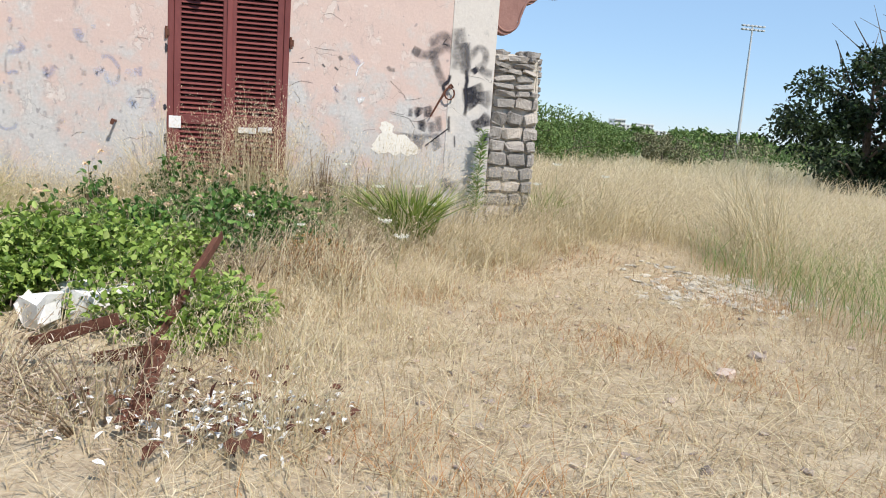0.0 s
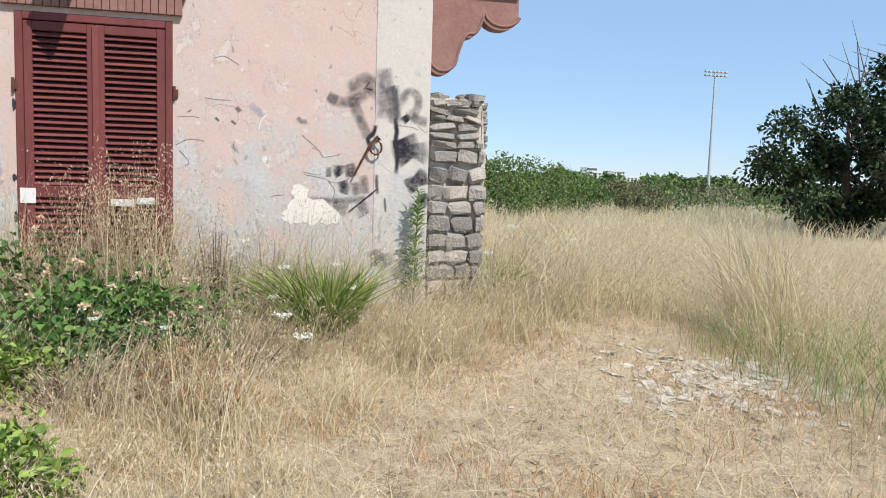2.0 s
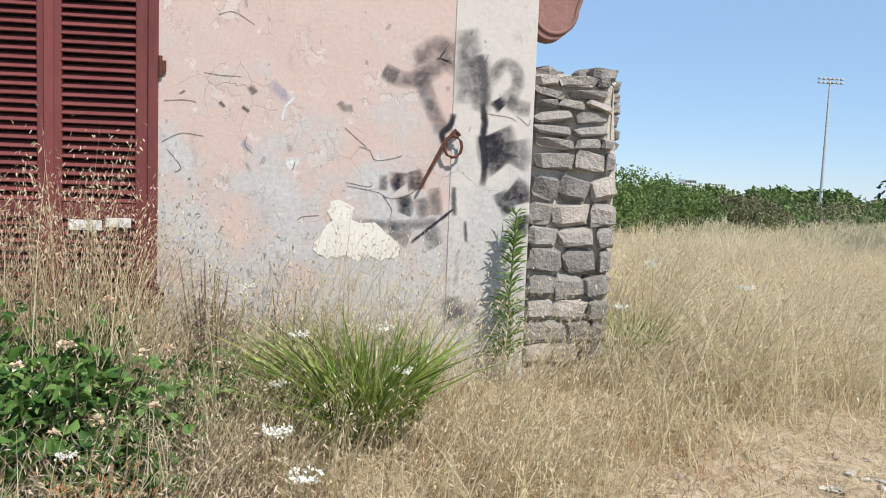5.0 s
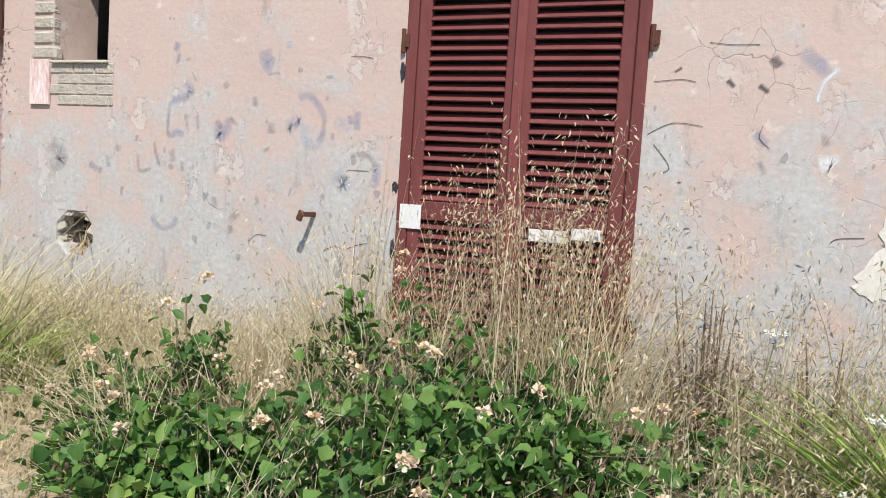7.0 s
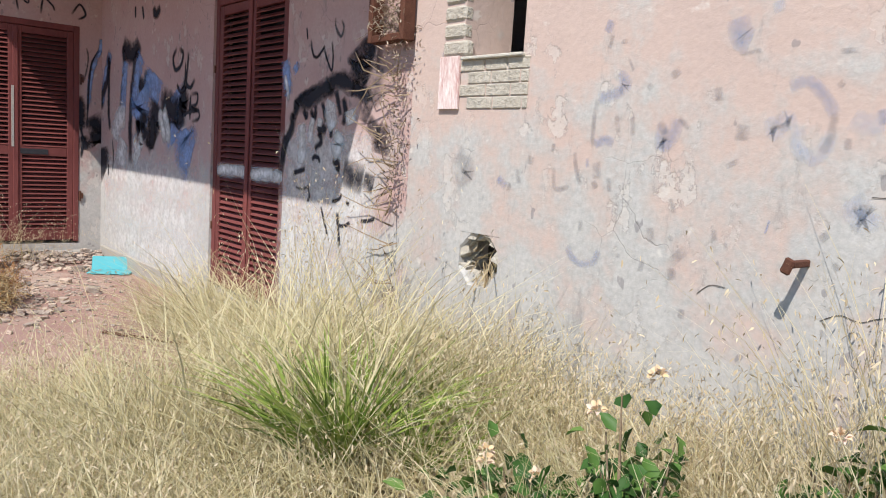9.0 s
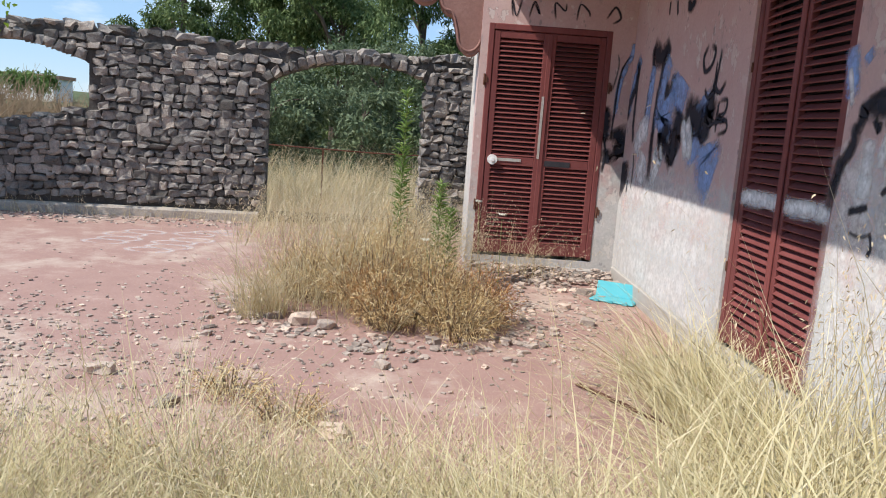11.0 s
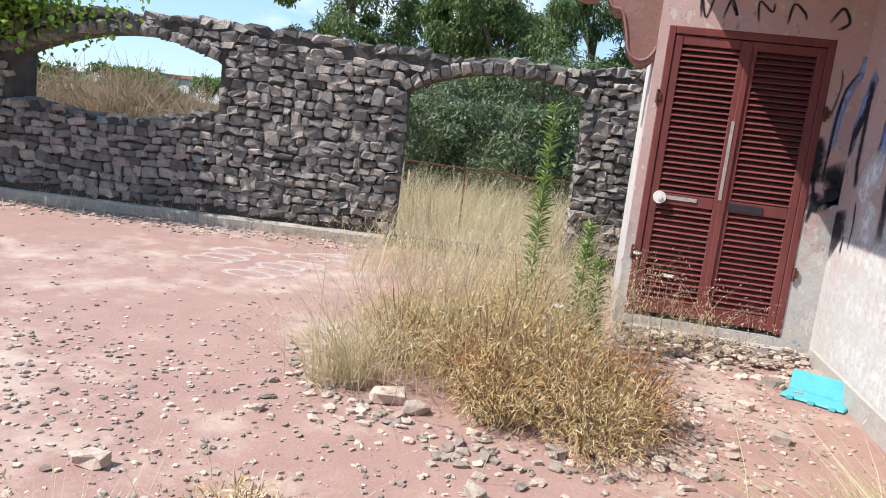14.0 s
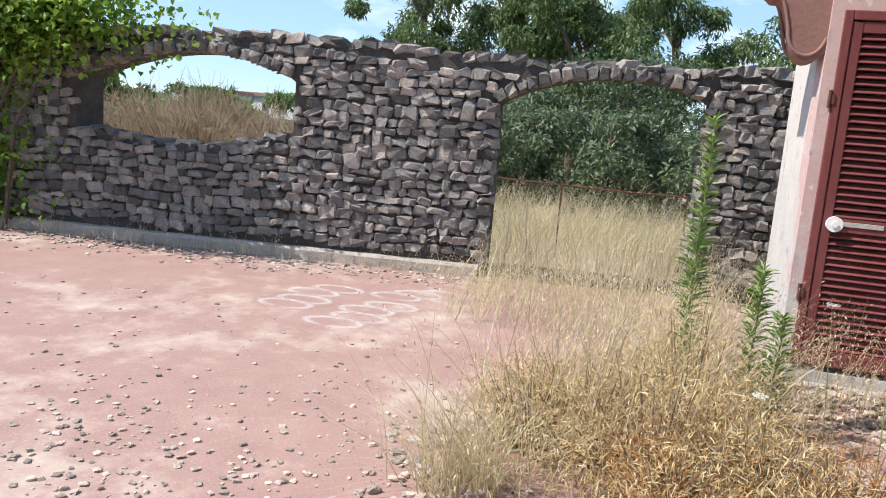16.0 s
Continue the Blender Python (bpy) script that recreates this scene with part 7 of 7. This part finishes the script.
part("cage", bm, M_BLACK, lamp)
# ragged rim of the hole, and its rubble
rim = thing("wall_breach", (-2.16, Y1, 0.87), "ragged hole knocked through the plaster, stones showing", "hole", kind="structure")
RIM = stone_meshes(6, M_MORTAR, 9, 0.34)
for i in range(22):
    a = 2 * math.pi * i / 22
    lay(RIM, rim, "stone", Matrix.Translation((rng.uniform(0.13, 0.17) * math.cos(a), 0.04 + rng.uniform(0.0, 0.05), rng.uniform(0.12, 0.16) * math.sin(a))) @ Matrix.Rotation(rng.uniform(0, 3), 4, "Y"), (rng.uniform(0.05, 0.10), 0.06, rng.uniform(0.04, 0.08)))
for cx in (-1, 1):
    for cz in (-1, 1):
        bm = bmesh.new()
        put_box(bm, -0.085, 0.085, 0.002, 0.09, -0.05, 0.05, bevel=0.012, turn=Matrix.Translation((cx * 0.128, 0, cz * 0.118)) @ Matrix.Rotation(radians(cx * cz * 45 + rng.normal(0, 7)), 4, "Y"))
        part("plaster_edge", bm, M_WALL, rim)
n = 120
c = rng.normal(0, 1, (n, 3)) * np.array([0.05, 0.02, 0.05]) + np.array([0.05, 0.06, -0.06])
leaves("straw", c, rng.normal(size=(n, 3)) * 0.4 - UP, rng.uniform(0.08, 0.2, n), np.full(n, 0.007), M_STRAW, rim)
# a dark panel closes the hole, its colour painted as the shade within
tagged(box("breach_shade", (-2.34, -1.98, Y1 + 0.2, Y1 + 0.24, 0.68, 1.06), M_MORTAR_SHADE), "dark panel standing for the shade inside the hole", "wall", kind="structure")
old = thing("window_frame", (-2.93, Y2 - 0.06, 2.28), "broken brown window frame stuffed with dry weeds at the corner", "window frame")
for d in ((-0.17, -0.13, -0.05, 0.03, -0.32, 0.4), (0.12, 0.16, -0.05, 0.03, -0.32, 0.4), (-0.13, 0.12, -0.05, 0.03, -0.32, -0.28), (-0.13, 0.12, -0.05, 0.03, 0.36, 0.4)):
    box("bar", d, M_RUST, old, bevel=0.004)
n = 260
c = rng.normal(0, 1, (n, 3)) * np.array([0.06, 0.03, 0.07]) + np.array([0, -0.03, -0.18])
leaves("stuffing", c, rng.normal(size=(n, 3)), np.full(n, 0.05), np.full(n, 0.008), M_GREYTWIG, old)
twigs = thing("dead_creeper", (-2.86, Y2 - 0.05, 1.5), "dead brown creeper clinging to the house corner", "creeper")
bm = bmesh.new()
for _ in range(46):
    p = np.array([rng.normal(0, 0.05), rng.uniform(-0.05, 0.02), rng.uniform(-0.9, 0.6)])
    e = p + np.array([rng.normal(-0.14, 0.14), rng.normal(-0.05, 0.05), rng.normal(0.02, 0.12)])
    tube(bm, [p, p * 0.5 + e * 0.5 + rng.normal(0, 0.03, 3), e], 0.005, 0.002, 3)
tagged(part("twig_mat", bm, M_DRYSTEM, twigs), kind="stuff")
n = 420
c = np.stack([rng.normal(0.02, 0.06, n), rng.uniform(-0.08, 0.02, n), rng.uniform(-0.3, 0.55, n)], 1)
leaves("dry_leaves", c, rng.normal(size=(n, 3)), np.full(n, 0.026), np.full(n, 0.009), M_GREYTWIG, twigs)

# ---- rubble and litter ----
PIECES = stone_meshes(10, M_RUBBLE, 17, 0.22)


def rubble(name, x, y, z, s0, s1, label, flat=0.45, material=None):
    placed = []
    for a, b, c in zip(x, y, z):
        s = rng.uniform(s0, s1) ** 1.0
        placed.append((Matrix.Translation((a, b, c + s * flat * 0.3)) @ Matrix.Rotation(rng.uniform(0, 6.3), 4, "Z") @ Matrix.Rotation(rng.normal(0, 0.25), 4, "X"), (s, s * rng.uniform(0.5, 1.0), s * flat * rng.uniform(0.5, 1.2))))
    return tagged(joined(name, PIECES, placed, material or M_RUBBLE, None), label, "rubble")


x, y = scatter(11000, -8.3, -3.0, -1.0, 6.9)
keep = rng.random(len(x)) < np.clip(-0.04 + np.exp(-((x + 4.9) / 1.3) ** 2 - ((y - 2.9) / 1.5) ** 2) + np.exp(-((x + 6.6) / 1.3) ** 2 - ((y - 6.1) / 0.8) ** 2) + 0.10, 0, 1)
rubble("terrace_rubble", x[keep], y[keep], 0 * x[keep], 0.008, 0.036, "small plaster and brick rubble scattered over the terrace")
a = rng.uniform(0, 6.28, 520)
rr = rng.normal(1.0, 0.16, 520)
x, y = -6.35 + 0.95 * rr * np.cos(a), 4.85 + 1.15 * rr * np.sin(a)
rubble("shrub_rubble", x, y, 0 * x, 0.015, 0.07, "broken screed and stones round the dry shrub")
y = rng.uniform(-3, 3, 600)
x = wall_x(y) + 0.2 + np.abs(rng.normal(0, 0.35, 600))
rubble("wall_rubble", x, y, 0 * x, 0.012, 0.05, "stone crumbs along the foot of the ruined wall")
x, y = rng.normal(4.85, 0.40, 460), rng.normal(5.1, 0.30, 460)
rubble("path_rubble", x, y, ground_z(x, y), 0.02, 0.10, "flat pale stone chips beside the path", flat=0.25, material=M_TUFA)
x, y = scatter(260, 1.0, 5.0, 0.8, 6.0)
rubble("path_stones", x, y, ground_z(x, y), 0.015, 0.05, "small stones in the trodden straw")
x, y = rng.uniform(-8.33, -7.4, 520), rng.uniform(5.5, 6.98, 520)
keep = rng.random(520) < np.clip(1.25 + (x + 8.33) * -1.25, 0.1, 1)
x, y = x[keep], y[keep]
rubble("door_rubble", x, y, np.clip(0.10 + (x + 8.33) * -0.2, 0, 1), 0.015, 0.075, "fallen plaster and stones heaped at the shuttered door")
for sx, sy, s in ((-5.87, 4.28, 0.17), (-5.8, 4.45, 0.12), (-5.98, 4.05, 0.1), (-7.86, 6.95, 0.16), (-7.55, 6.6, 0.12), (-6.9, 6.3, 0.1), (-6.4, 6.4, 0.11), (-5.6, 5.2, 0.1), (-4.6, 3.4, 0.13), (-4.2, 3.9, 0.1), (-5.0, 4.9, 0.09), (-7.9, 6.2, 0.12), (-3.95, 4.75, 0.12), (3.43, 2.9, 0.12), (3.9, 3.3, 0.1), (-5.7, 5.7, 0.09)):
    ob = lay(PIECES, None, "loose_stone", Matrix.Translation((sx, sy, gz(sx, sy) + s * 0.2)) @ Matrix.Rotation(rng.uniform(0, 6), 4, "Z"), (s, s * 0.75, s * 0.5))
    tagged(ob, "loose chunk of pale masonry lying on the ground", "stone", "loose stones")
case = thing("plastic_case", (-7.33, 6.82, 0.0), "turquoise plastic lid lying open on the terrace", "plastic lid")
case.rotation_euler = (0, 0, radians(62))
box("base", (-0.2, 0.2, -0.11, 0.11, 0.004, 0.022), M_CYAN, case, bevel=0.008)
bm = bmesh.new()
put_box(bm, -0.2, 0.2, -0.008, 0.008, 0.0, 0.14, bevel=0.006, turn=Matrix.Translation((0, 0.11, 0.015)) @ Matrix.Rotation(radians(-18), 4, "X"))
part("lid", bm, M_CYAN, case)
for k in range(3):
    box("clip", (-0.15 + 0.13 * k, -0.11 + 0.13 * k, -0.124, -0.109, 0.006, 0.03), M_CYAN, case)
plank = tagged(box("rusty_strip", (-0.42, 0.42, -0.02, 0.02, 0.0, 0.012), M_RUST, bevel=0.003), "rusty iron strip lying across the terrace", "strip")
plank.location, plank.rotation_euler = (-4.55, 6.28, 0.006), (0, 0, radians(33))
# the dumped litter left of the path
for i, (px, py, s) in enumerate(((0.05, 3.55, 0.26), (-0.22, 3.35, 0.2), (0.30, 3.62, 0.16), (-0.12, 3.65, 0.18))):
    ob = lay(stone_meshes(1, M_WHITE, 40 + i, 0.35), None, "plaster_lump", Matrix.Translation((px, py, gz(px, py) + 0.12)) @ Matrix.Rotation(rng.uniform(0, 6), 4, "Z"), (s, s * 0.8, s * 0.7))
    tagged(ob, "white lump of dumped plaster among the brambles", "plaster", "dumped lumps")
x, y = rng.normal(0.75, 0.24, 230), rng.normal(2.3, 0.2, 230)
n = len(x)
c = np.stack([x, y, ground_z(x, y) + rng.uniform(0.02, 0.12, n)], 1)
stuff(leaves("paper_scraps", c, rng.normal(size=(n, 3)) * np.array([1, 1, 0.25]), rng.uniform(0.02, 0.06, n), rng.uniform(0.012, 0.03, n), M_FARWHITE, up=UP * 3), "torn white paper scraps dumped on the ground", "paper")
c2 = c[:80] + rng.normal(0, 0.06, (80, 3)) * np.array([1, 1, 0.2])
stuff(leaves("dark_scraps", c2, rng.normal(size=(80, 3)) * np.array([1, 1, 0.25]), rng.uniform(0.04, 0.10, 80), rng.uniform(0.03, 0.06, 80), M_RUST, up=UP * 3), "brown scraps of rusted sheet among the paper", "scrap")
for a, b in (((0.35, 2.7, 0.05), (0.62, 3.9, 0.5)), ((0.2, 2.75, 0.1), (0.55, 2.6, 0.2)), ((0.5, 2.65, 0.25), (0.45, 2.2, 0.02)), ((-0.1, 2.9, 0.1), (0.3, 2.8, 0.25))):
    ob = thing("iron_bar", (a[0], a[1], a[2] + gz(a[0], a[1])), "rusty angle iron dumped in the weeds", "iron bar", "dumped iron")
    d = Vector(b) - Vector(a)
    bm = bmesh.new()
    turn = d.to_track_quat("X", "Z").to_matrix().to_4x4()
    put_box(bm, 0, d.length, -0.03, 0.03, -0.004, 0.004, bevel=0.002, turn=turn)
    put_box(bm, 0, d.length, -0.03, -0.022, 0.004, 0.05, bevel=0.002, turn=turn)
    part("bar", bm, M_RUST, ob)
